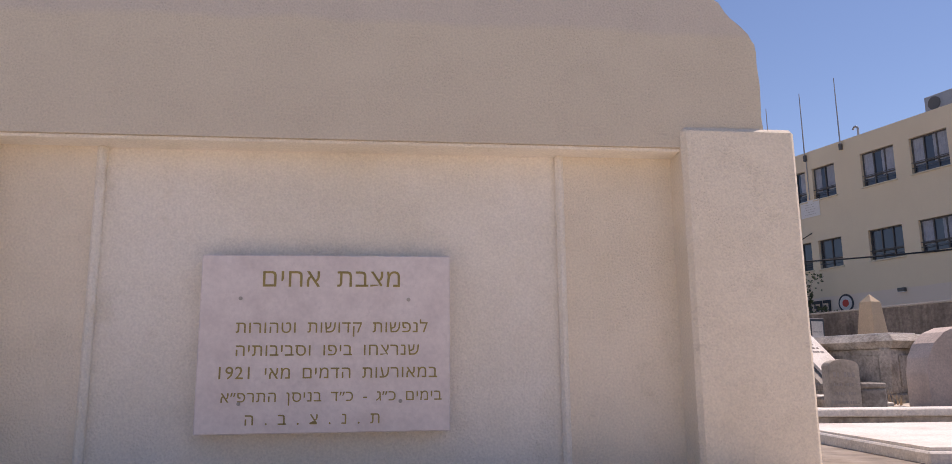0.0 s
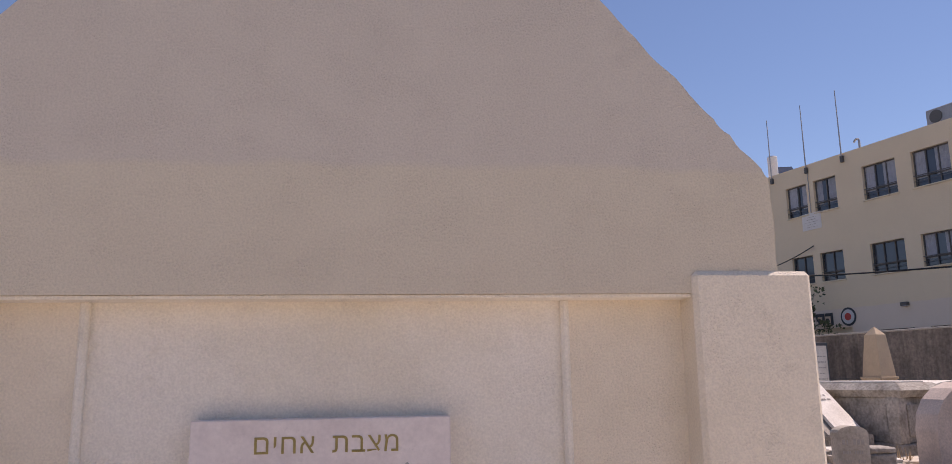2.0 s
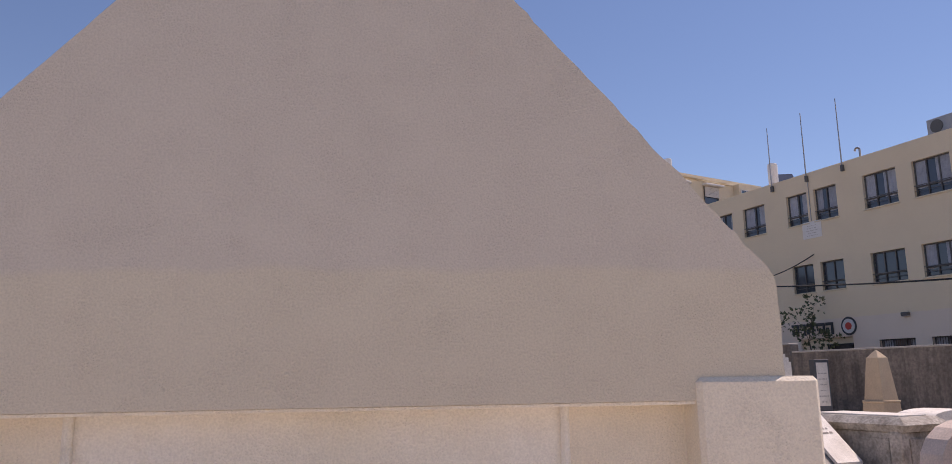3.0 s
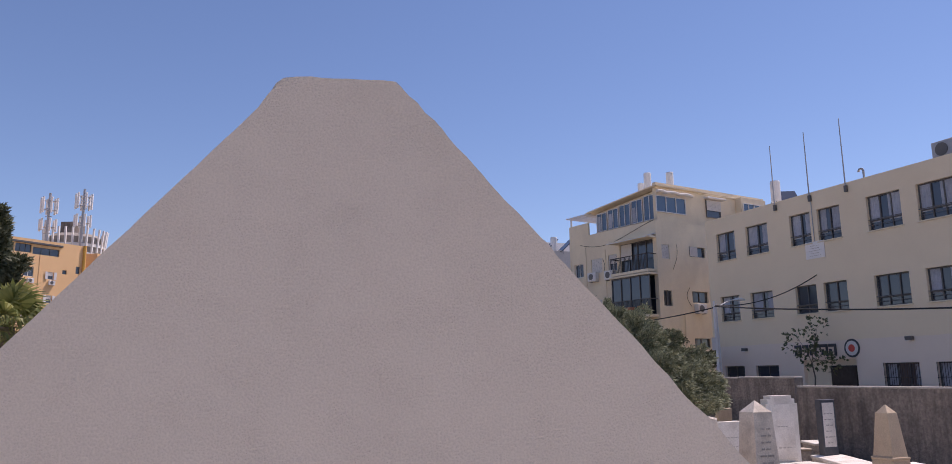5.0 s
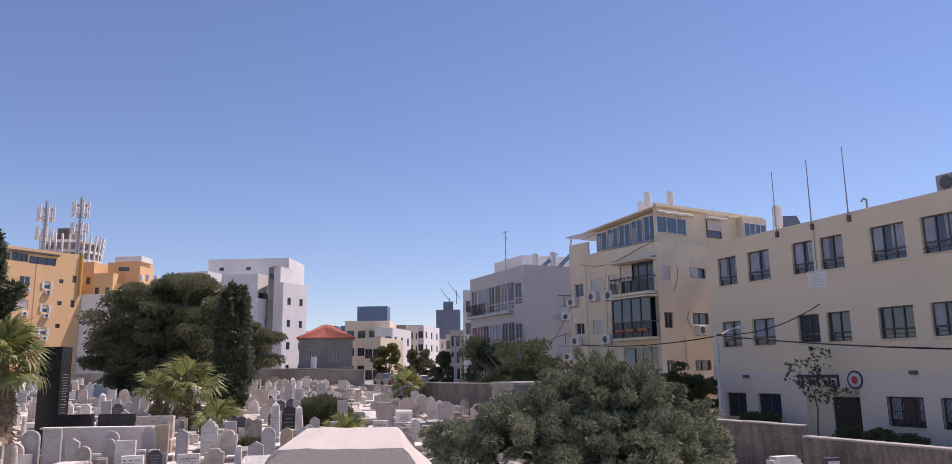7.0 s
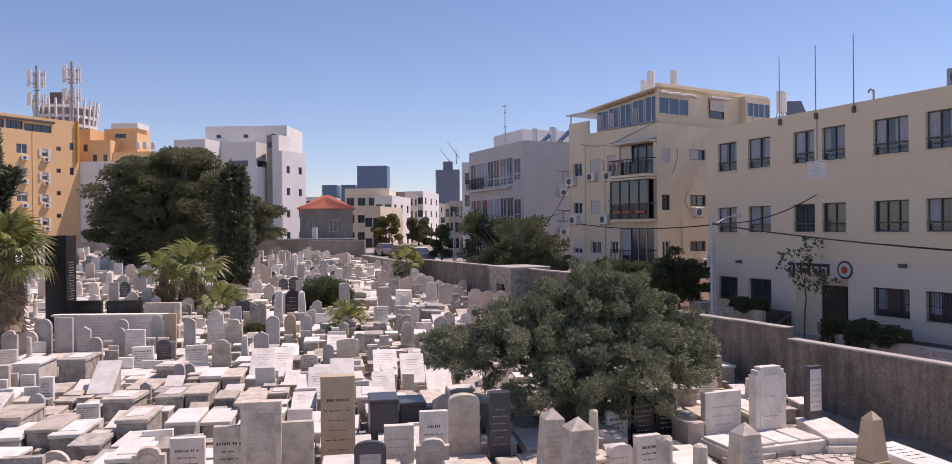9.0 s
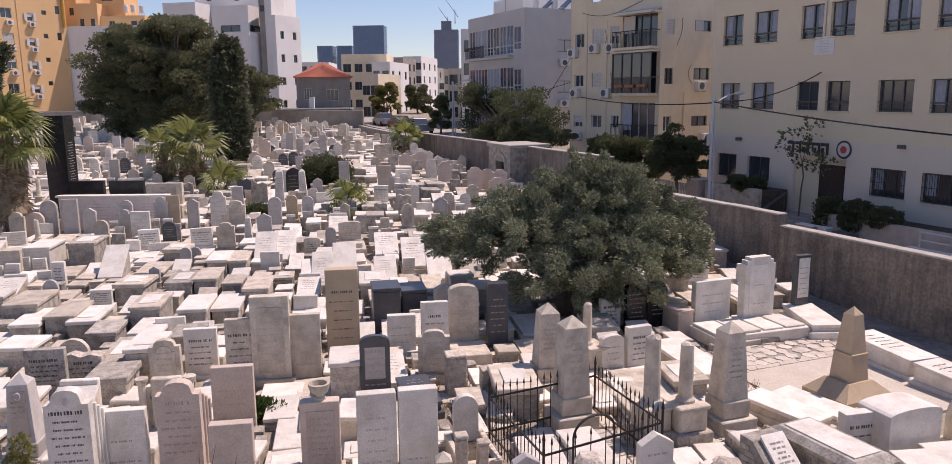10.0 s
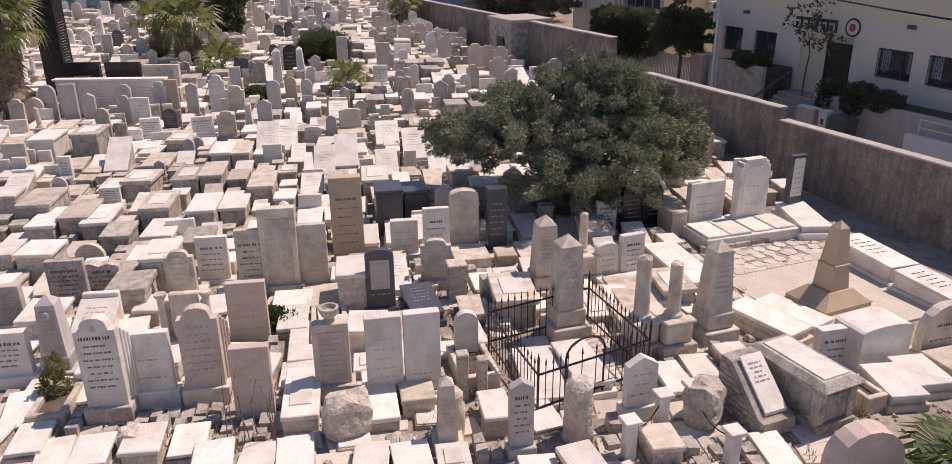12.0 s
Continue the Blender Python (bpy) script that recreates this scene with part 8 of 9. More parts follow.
# ---- white memorial wall, black plaques and pillar ----
def family_wall():
    t = thing("memorial_wall", "long low white marble memorial wall", "memorial wall", pose(-16.85, 31.4, gz(31.4), 0, 0, 4))
    part("panel", box(-2.25, 2.25, -0.15, 0.15, -0.1, 1.4, 0.01), PLATE, t)
    part("coping", box(-2.35, 2.35, -0.22, 0.22, 1.4, 1.48, 0.012), WHITE, t)
    for k in range(4):
        part("lettering", bars(1.2, 0.35, 1.2, -0.151, 90 + k, 7), PALE_INK, t).matrix_basis = Matrix.Translation((-1.65 + k * 1.1, 0, 0))
    for x, w, h, mat, lab in ((-18.8, 1.48, 0.85, BLACK, "low black granite family plaque with one carved word"), (-17.0, 1.5, 0.85, BLACK, "low black granite family plaque"), (-15.3, 1.55, 1.25, CREAM, "broad cream stone family plaque with lettering")):
        y = 32.9
        o = headstone(w, h, 0.25, "flat", mat, 0.06, CREAM, GOLD_INK if mat == BLACK else PALE_INK, 0, 1 if mat == BLACK else 3, True, mat is CREAM, 0, 3, lab, x != -17.0)
        put(o, x, y, 4, gz(33) + 0.98 - (0.5 if mat == CREAM else 0))
        b = box_tomb(w * 1.1, 1.2, 0.8, CREAM, CREAM, 0.1, 5, "cream stone base under a family plaque", 0.02, False)
        put(b, x, y + 0.1, 4)
    p = thing("granite_pillar", "tall square black granite pillar with engraved lettering", "pillar", pose(-20.1, 33.2, gz(33), 0, 0, 8))
    part("shaft", box(-0.42, 0.48, -0.5, 0.5, -0.1, 4.7, 0.01), BLACK, p)
    part("lettering", bars(0.8, 0.6, 3.6, -0.501, 44, 26), GREY, p).matrix_basis = pose(-0.02, 0, 0, 0, 0, 90)


family_wall()


def hut():
    h = thing("stone_hut", "small old stone tomb chamber with an arched opening against the wall", "hut", pose(-1.35, 42.0, gz(42), 0, 0, -63))
    bm = bmesh.new()
    holes = [(0.9, 1.9, 0.1, 1.5)]
    openings_wall(bm, 2.6, 2.25, holes, -0.3, 0.35)
    part("front_wall", bm, OLD, h)
    bm = bmesh.new()
    bx(bm, 0, 0.35, 0.001, 2.2, -0.3, 2.25)
    bx(bm, 2.25, 2.6, 0.001, 2.2, -0.3, 2.25)
    bx(bm, 0.36, 2.24, 1.9, 2.2, -0.3, 2.25)
    part("side_wall", bm, OLD, h)
    bm = bmesh.new()
    for k in range(11):
        a = math.pi * k / 10
        bx(bm, 1.4 - 0.62 * math.cos(a) - 0.09, 1.4 - 0.62 * math.cos(a) + 0.09, -0.05, 0.2, 1.42 + 0.5 * math.sin(a) - 0.09, 1.42 + 0.5 * math.sin(a) + 0.09, 0.01)
    part("arch_stone", bm, ROUGH, h)
    part("roof", box(-0.08, 2.68, -0.1, 2.3, 2.25, 2.42, 0.02), COPING, h)


hut()


# ---- street furniture ----
def street_lamp(x, y):
    t = thing("street_lamp", "white steel street lamp with a curved arm", "lamp", pose(x, y, gz(y), 0, 0, 30))
    part("pole", tube(bmesh.new(), (0, 0, -1.9), (0, 0, 5.0), 0.085, 0.06, 10), FRAME_W, t)
    part("second_pole", tube(bmesh.new(), (0.28, 0, -1.9), (0.1, 0, 4.9), 0.05, 0.05, 8), FRAME_W, t)
    bm = bmesh.new()
    prev = Vector((0, 0, 4.55))
    for k in range(1, 8):
        v = Vector((1.45 * k / 7, 0, 4.55 + 0.55 * math.sin(k / 7 * 1.5)))
        tube(bm, prev, v, 0.035, 0.03, 6)
        prev = v
    part("arm", bm, FRAME_W, t)
    bm = bmesh.new()
    bmesh.ops.create_uvsphere(bm, u_segments=12, v_segments=8, radius=1)
    for v in bm.verts:
        v.co = Vector((1.72 + v.co.x * 0.36, v.co.y * 0.14, 5.12 + v.co.z * 0.09))
    part("lamp_head", bm, TANK, t, smooth=True)
    part("notice", box(-0.32, -0.06, -0.03, -0.01, 2.6, 3.2), FRAME_W, t)


street_lamp(9.75, 38.6)
street_lamp(-5.65, 70.0)


def cable(p, q, sag, r=0.022):
    bm = pipe(bmesh.new(), [Vector(p).lerp(Vector(q), k / 24) - Vector((0, 0, sag * 4 * k / 24 * (1 - k / 24))) for k in range(25)], r, 5)
    solid("overhead_cable", bm, CABLE, "black overhead cable sagging across the street", "cable", group="overhead cables")


cable((9.75, 38.6, gz(38) + 4.75), (18.5, 22.0, 4.4), 0.25, 0.035)
cable((9.75, 38.6, gz(38) + 4.7), (4.2, 56.0, 6.0), 0.3, 0.03)
cable((9.75, 38.6, gz(38) + 4.8), (14.45, 37.6, 7.05), 0.45, 0.025)
cable((2.0, 62.0, 5.4), (4.4, 55.3, 9.6), 0.4, 0.02)
cable((-6.0, 78.0, 6.2), (5.2, 53.9, 7.4), 0.9, 0.02)


def school_trim():
    m = STREET
    for x, top in ((-5.39, 14.1), (-3.13, 14.17), (-1.0, 14.2)):
        t = thing("roof_mast", "thin grey flagpole mast on the edge of the roof", "mast", m @ Matrix.Translation((x, -0.08, 0)), "masts on the roof edge")
        part("pole", tube(bmesh.new(), (0, 0, 10.7), (0, 0, top), 0.035, 0.02, 6), STEEL, t)
        part("bracket", box(-0.07, 0.07, -0.06, 0.075, 10.65, 10.95, 0.01), FRAME, t)
    t = thing("roof_vent", "small curved metal vent pipe on the roof edge", "vent", m @ Matrix.Translation((-0.13, 0.12, 11.1)))
    bm = bmesh.new()
    prev = Vector((0, 0, 0))
    for k in range(1, 9):
        v = Vector((0, 0, 0.35)) + Vector((-0.13 + 0.13 * math.cos(math.pi * (k - 1) / 7), 0, 0.13 * math.sin(math.pi * (k - 1) / 7)))
        tube(bm, prev, v, 0.05, 0.05, 7)
        prev = v
    part("pipe", bm, STEEL, t)
    t = thing("roof_unit", "rooftop air conditioning unit on the roof edge", "air conditioner", m @ Matrix.Translation((3.0, 0.4, 11.12)))
    part("casing", box(0, 1.3, 0, 0.5, 0, 0.75, 0.03), STEEL, t)
    part("fan_ring", lathe(bmesh.new(), [(0.28, 0), (0.28, 0.03), (0.2, 0.03)], 16), FRAME, t).matrix_basis = pose(0.45, -0.002, 0.38, 90, 0, 0)
    tank("white rooftop water tank on a steel stand", m @ Matrix.Translation((-6.9, 1.6, 10.7)), 1.1, 0.26, 0.85)
    solar(m @ Matrix.Translation((-6.0, 1.9, 10.72)) @ pose(0, 0, 0, 0, 0, 60))
    s = thing("wall_sign", "small white rectangular sign with two lines of lettering", "sign", m @ Matrix.Translation((-3.72, 0, 7.85)))
    part("board", box(0, 1.15, -0.03, -0.004, 0, 0.82, 0.005), PLASTER, s)
    part("conduit", tube(bmesh.new(), (0.6, -0.03, 0.84), (0.6, -0.03, 2.95), 0.02, 0.02, 6), STEEL, s)
    part("lettering", bars(1.0, 0.12, 0.72, -0.031, 3, 5), PALE_INK, s).matrix_basis = Matrix.Translation((0.575, 0, 0))
    g = thing("school_sign", "dark metal sign shapes beside a round red target emblem", "sign", m @ Matrix.Translation((-4.95, 0, 3.2)))
    rng = random.Random(2)
    x = 0.0
    for w in (0.5, 0.42, 0.5, 0.2, 0.45, 0.5):
        bm = bmesh.new()
        bx(bm, x, x + w * 0.85, -0.06, -0.02, 0.42, 0.56)
        bx(bm, x + w * 0.62, x + w * 0.85, -0.06, -0.02, 0.0 if w > 0.3 else 0.2, 0.42)
        if w > 0.42:
            bx(bm, x + 0.02, x + 0.16, -0.06, -0.02, 0.06, 0.32)
        part("sign_shape", bm, SIGN_DARK, g)
        x += w
    for r, mat, y in ((0.42, SIGN_DARK, -0.03), (0.33, FRAME_W, -0.045), (0.17, SIGN_RED, -0.06)):
        part("target_ring", lathe(bmesh.new(), [(r, 0), (r, 0.02)], 24), mat, g).matrix_basis = pose(3.35, y + 0.022, 0.32, 90, 0, 0)
    for x, z in ((-8.5, 3.6), (1.2, 3.75)):
        t = thing("wall_lamp", "small dark outdoor wall lamp", "lamp", m @ Matrix.Translation((x, 0, z)), "wall lamps on the school")
        part("housing", box(0, 0.32, -0.2, -0.004, 0, 0.16, 0.02), FRAME, t)
        part("lens", box(0.03, 0.29, -0.19, -0.02, -0.02, -0.001), FRAME_W, t)
    # raised front yard with steps, planters and a low wall
    f = thing("entrance_steps", "broad grey stone steps up to the school entrance", "steps", m @ Matrix.Translation((-4.4, -3.2, 0)))
    for k in range(8):
        part("step", box(0, 2.9, 0.29 * k, 3.2, -1.2 if k == 0 else 0.165 * k - 1.02, 0.165 * (k + 1) - 1.0, 0.01), PAVEMENT, f)
    r = thing("handrail", "dark metal handrail beside the entrance steps", "handrail", m @ Matrix.Translation((-4.25, -3.0, -0.9)))
    for k in range(2):
        bm = bmesh.new()
        tube(bm, (k * 0.12, 0, 1.0), (k * 0.12, 2.3, 2.2), 0.03, 0.03, 6)
        part("rail", bm, FRAME, r)
    for y in (0.05, 1.15, 2.2):
        part("post", tube(bmesh.new(), (0.06, y, y * 0.5), (0.06, y, 1.02 + y * 0.52), 0.025, 0.025, 6), FRAME, r)
    for x0, x1, h in ((-8.6, -4.7, 1.45), (-1.4, 5.5, 0.85), (6.0, 16.0, 1.0)):
        w = thing("planter_wall", "low rendered planter wall in front of the school", "planter", m @ Matrix.Translation((x0, -2.0, 0)))
        part("wall", box(0, x1 - x0, 0, 0.25, -1.3, h, 0.015), CREAM if x0 < -8 else PINK, w)
        part("soil", box(0.02, x1 - x0 - 0.02, 0.26, 1.9, -1.3, h - 0.12), SOIL, w)
        bm = bmesh.new()
        for k in range(int((x1 - x0) / 0.8)):
            for r in range(1, 5):
                if x0 < -8:
                    bx(bm, 0.03 + k * 0.8 + 0.4 * (r % 2), 0.77 + k * 0.8 + 0.4 * (r % 2) if k * 0.8 + 1.2 < x1 - x0 else x1 - x0 - 0.01, -0.012, 0.01, h - 0.36 * r + 0.02, h - 0.36 * r + 0.34)
        if bm.verts:
            part("block_course", bm, CREAM, w)
    # things along the pavement
    c = thing("utility_cabinet", "white electricity cabinet on the pavement by the steps", "cabinet", m @ Matrix.Translation((0.3, -3.4, -1.1)))
    part("plinth", box(-0.02, 0.47, -0.02, 0.37, -0.1, 0.2, 0.01), CONCRETE, c)
    part("body", box(0, 0.45, 0, 0.35, 0.199, 1.55, 0.02), FRAME_W, c)
    part("notice", box(0.15, 0.3, -0.012, -0.001, 1.0, 1.25), FRAME, c)
    part("canopy", box(-0.03, 0.48, -0.03, 0.38, 1.549, 1.60, 0.01), FRAME_W, c)
    c = thing("gate_pillar", "pinkish rendered gate pillar at the foot of the steps", "pillar", m @ Matrix.Translation((-1.0, -3.3, -1.1)))
    part("shaft", box(0, 0.95, 0, 0.4, -0.1, 1.5, 0.015), PINK, c)
    part("coping", box(-0.03, 0.98, -0.03, 0.43, 1.499, 1.55, 0.01), PLASTER, c)
    c = thing("recycling_bin", "large dark wheeled recycling bin beside the cabinet", "bin", m @ Matrix.Translation((0.95, -3.5, -1.08)))
    bm = bmesh.new()
    hull(bm, 0.05, 0.85, 0.05, 0.65, 0.1, (0, 0.9, 0, 0.7), 1.35)
    part("body", bm, FRAME, c)
    bm = bmesh.new()
    hull(bm, -0.03, 0.93, -0.03, 0.73, 1.349, (0.05, 0.85, 0.1, 0.6), 1.5)
    part("lid", bm, FRAME, c)
    for x in (0.12, 0.72):
        part("wheel", tube(bmesh.new(), (x, 0.1, 0.09), (x + 0.06, 0.1, 0.09), 0.09, 0.09, 12), CABLE, c)
    c = thing("gate_pillar", "square stone gate pillar with a white cap slab", "pillar", m @ Matrix.Translation((-9.9, -2.2, -0.9)))
    part("shaft", box(0, 0.95, 0, 0.8, -0.2, 2.4, 0.015), PINK, c)
    part("cap", box(-0.08, 1.03, -0.08, 0.88, 2.399, 2.47, 0.01), PLASTER, c)
    c = thing("slat_fence", "grey vertical slat fence beside the gate pillar", "fence", m @ Matrix.Translation((-14.5, -2.0, -0.7)))
    for k in range(32):
        part("slat", box(k * 0.14, k * 0.14 + 0.09, 0, 0.03, -0.2, 1.95 - 0.002 * k, 0.004), STEEL, c)
    for z in (0.3, 1.5):
        part("rail", box(0, 4.5, 0.031, 0.07, z, z + 0.06), STEEL, c)
    c = thing("ramp_wall", "low white wall with a white tube railing on the pavement", "wall", m @ Matrix.Translation((4.6, -3.6, -1.2)))
    part("wall", box(0, 5.0, 0, 0.25, -0.1, 1.65, 0.015), PLASTER, c)
    bm = bmesh.new()
    for z in (1.95, 2.25):
        tube(bm, (0.4, 0.12, z), (5.0, 0.12, z), 0.03, 0.03, 6)
    part("rail", bm, FRAME_W, c)
    for k in range(4):
        part("post", tube(bmesh.new(), (0.45 + 1.5 * k, 0.12, 1.64), (0.45 + 1.5 * k, 0.12, 2.25), 0.03, 0.03, 6), FRAME_W, c)


school_trim()


def local_plant(label, u, v, z, blobs, count, size, mat, seed, trunk=0.05, name="shrub"):
    p = STREET @ Vector((u, v, 0))
    t = tree(label, p.x, p.y, blobs, count, size, mat, trunk, seed, name=name, category=name)
    return t


local_plant("trailing dark shrub on the planter wall", -7.0, -1.4, 0, [(0.2, 0.2, 0.5, 0.5, 0.5, 0.3), (0.75, -1.0, 0.45, 0.5, 0.5, 0.4), (0.0, -1.3, 0.55, 0.5, 0.5, 0.3)], 3120, 0.093, LEAF, 21)
local_plant("trailing dark shrub on the planter wall", 1.2, -1.5, 0, [(-1.0, 1.6, 0.35, 0.6, 0.6, 0.5), (-0.3, 0.4, 0.35, 0.7, 0.7, 0.45), (0.2, -0.9, 0.3, 0.7, 0.7, 0.4), (-0.6, 0.2, -0.05, 0.5, 0.6, 0.4), (-1.35, 1.5, -0.2, 0.3, 0.3, 0.7)], 6240, 0.093, LEAF, 22)
local_plant("thin bougainvillea tree with sparse dark red and green leaves", -2.9, -1.2, 0, [(-0.3, 0.4, 3.0, 0.7, 0.7, 0.6), (0.3, -0.3, 3.6, 0.45, 0.45, 0.6), (0.2, 0, 2.2, 0.8, 0.8, 0.5), (0.6, -0.8, 2.0, 0.6, 0.6, 0.4)], 260, 0.15, LEAF, 23, 0.045, "tree")


def parked_car(x, y, rot, mat, label):
    c = thing("car", label, "car", pose(x, y, gz(y) + 0.03, 0, 0, rot), "cars parked along the street")
    bm = bmesh.new()
    hull(bm, -0.85, 0.85, -2.1, 2.1, 0.3, (-0.8, 0.8, -2.0, 2.0), 0.9)
    bmesh.ops.bevel(bm, geom=list(bm.edges), offset=0.08, segments=2, affect="EDGES")
    part("body", bm, mat, c)
    bm = bmesh.new()
    hull(bm, -0.76, 0.76, -1.0, 1.5, 0.88, (-0.6, 0.6, -0.5, 1.1), 1.42)
    part("cabin", bm, PANE, c)
    bm = bmesh.new()
    bx(bm, -0.6, 0.6, -0.45, 1.05, 1.40, 1.45, 0.02)
    part("roof", bm, mat, c)
    for sx in (-0.78, 0.78):
        for yy in (-1.3, 1.3):
            w = part("wheel", lathe(bmesh.new(), [(0.31, -0.09), (0.31, 0.09)], 16), CABLE, c)
            w.matrix_basis = pose(sx, yy, 0.31, 0, 90, 0)


CAR_A = material("silver car paint", (0.45, 0.45, 0.46), 0.3, None, 1, 20, 0, 0.1, 0.0, metal=0.5)
CAR_B = material("dark red car paint", (0.25, 0.03, 0.03), 0.3, None, 1, 20, 0, 0.1, 0.0)
parked_car(-9.3, 74.0, 27, CAR_A, "silver car parked beside the street")
parked_car(-11.8, 79.0, 27, CAR_B, "dark red car parked beside the street")
parked_car(-14.3, 84.0, 27, CAR_A, "silver car parked beside the street")


# ---- paved walk beside the tan obelisk ----
def paving():
    t = thing("paved_walk", "pale crazy paving and smooth screed beside the obelisk", "paving", Matrix.Identity(4), kind="structure")
    part("screed", box(-1.9, 1.9, -2.3, 1.2, -0.1, 0.035), SCREED, t).matrix_basis = pose(7.1, 16.6, 0, 0, 0, 25)
    rng = random.Random(8)
    base = part("bedding", box(-2.2, 1.7, -0.75, 0.75, -0.1, 0.03), OLD, t)
    base.matrix_basis = pose(7.1, 18.35, 0, 0, 0, 25)
    m = pose(7.1, 18.35, 0, 0, 0, 25)
    cells = [(i + rng.uniform(-0.28, 0.28), j + rng.uniform(-0.28, 0.28)) for j in range(-1, 5) for i in range(-1, 13)]
    for cx, cy in cells:
        bm = bmesh.new()
        pts = []
        n = 6
        for k in range(n):
            a = 2 * math.pi * k / n + rng.uniform(-0.25, 0.25)
            pts.append((cx + 0.52 * math.cos(a), cy + 0.52 * math.sin(a)))
        pts = [(-2.15 + min(max(x, 0), 12) * 0.32, -0.7 + min(max(y, 0), 4) * 0.35) for x, y in pts]
        lo = [bm.verts.new((x, y, 0.0)) for x, y in pts]
        lift = 0.04 + rng.uniform(0.0, 0.012)
        hi = [bm.verts.new((x, y, lift)) for x, y in pts]
        bm.faces.new(hi)
        for k in range(n):
            bm.faces.new((lo[k], lo[(k + 1) % n], hi[(k + 1) % n], hi[k]))
        part("paving_stone", bm, PAVING, t).matrix_basis = m
    k = thing("stone_kerb", "low rough stone kerb along the paved walk", "kerb", pose(6.9, 19.1, 0, 0, 0, 25))
    x = -2.2
    while x < 1.8:
        w = rng.uniform(0.4, 0.7)
        part("kerb_stone", roughen(box(x, x + w - 0.015, -0.12, 0.12, -0.05, 0.18, 0.02), 0.012, 4, x), OLD, k)
        x += w


paving()


# ground slabs between the foreground graves, and dark plots
def slabs():
    rng = random.Random(3)
    t = thing("stone_path", "cracked pale paving slabs between the graves", "paving", Matrix.Identity(4), kind="structure")
    shapes = []
    for k in range(6):
        bm = box(-0.28, 0.28, -0.24, 0.24, -0.05, 0.03, 0.01)
        roughen(bm, 0.05, 2.0, k)
        shapes.append(finish(bm, "paving_slab", PAVING))
    n = 0
    for j in range(16):
        for i in range(-16, 18):
            x, y = i * 0.62 + rng.uniform(-0.05, 0.05), 9.6 + j * 0.55 + rng.uniform(-0.05, 0.05)
            if rng.random() < 0.45 or x < -9.5 or x > 5.0 + (y - 9) * 0.1 or n > 280:
                continue
            o = new("paving_slab", rng.choice(shapes))
            o.parent = t
            o.matrix_basis = pose(x, y, -0.005 + rng.uniform(-0.012, 0.008), 0, 0, 12 + rng.uniform(-8, 8))
            n += 1


slabs()
tree("small bright green shrub between two graves", -7.75, 11.1, [(0, 0, 0.3, 0.26, 0.24, 0.3), (0.1, 0, 0.7, 0.14, 0.14, 0.25)], 1100, 0.05, YOUNG, 0.02, 31, name="shrub", category="shrub")
tree("low bright green shrub in front of a white gravestone", -4.85, 14.0, [(0, 0, 0.15, 0.4, 0.3, 0.2), (0.35, 0, 0.12, 0.3, 0.25, 0.15)], 700, 0.1, LEAF_B, 0.02, 32, name="shrub", category="shrub")


def twigs(x, y):
    rng = random.Random(6)
    t = thing("bare_twigs", "thin bare twigs growing up between the graves", "twigs", pose(x, y, 0))
    for k in range(9):
        bm = bmesh.new()
        p = Vector((rng.uniform(-0.5, 0.5), rng.uniform(-0.2, 0.2), 0))
        for s in range(4):
            q = p + Vector((rng.uniform(-0.08, 0.10), rng.uniform(-0.05, 0.05), rng.uniform(0.2, 0.36)))
            tube(bm, p, q, 0.012 - 0.002 * s, 0.010 - 0.002 * s, 4)
            p = q
        part("twig", bm, BARK, t)


twigs(-3.9, 10.1)


# unseen pale paving, added to bounce sunlight onto the memorial's shaded front
def forecourt():
    t = thing("forecourt", "unseen pale paving added to bounce light onto the memorial", "paving", MON, kind="structure")
    part("bedding", box(-9, 9, -9, 0.05, -0.1, 0.01), PAVING, t)


forecourt()


def rubble():
    """Chips and pebbles on the ground between the graves."""
    rng = random.Random(21)
    bm = bmesh.new()
    for _ in range(5200):
        y = 9.5 + 26 * rng.random() ** 1.6
        x = rng.uniform(-0.7 * y, 7.0 - 0.5 * (y - 24.6) if y > 22 else 9.0)
        s = rng.uniform(0.015, 0.06) * (1 if rng.random() < 0.92 else 2.0)
        z = gz(y) - 0.01
        a = rng.uniform(0, 6.28)
        p = [(x + s * rng.uniform(0.7, 1.2) * math.cos(a + k * 1.571), y + s * rng.uniform(0.7, 1.2) * math.sin(a + k * 1.571)) for k in range(4)]
        lo = [bm.verts.new((u, v, z)) for u, v in p]
        hi = [bm.verts.new((x + (u - x) * 0.6, y + (v - y) * 0.6, z + s * rng.uniform(0.5, 1.0))) for u, v in p]
        bm.faces.new(hi)
        for k in range(4):
            bm.faces.new((lo[k], lo[(k + 1) % 4], hi[(k + 1) % 4], hi[k]))
    solid("rubble", bm, ROUGH, "scattered stone chips on the ground between graves", "rubble", kind="stuff")


rubble()


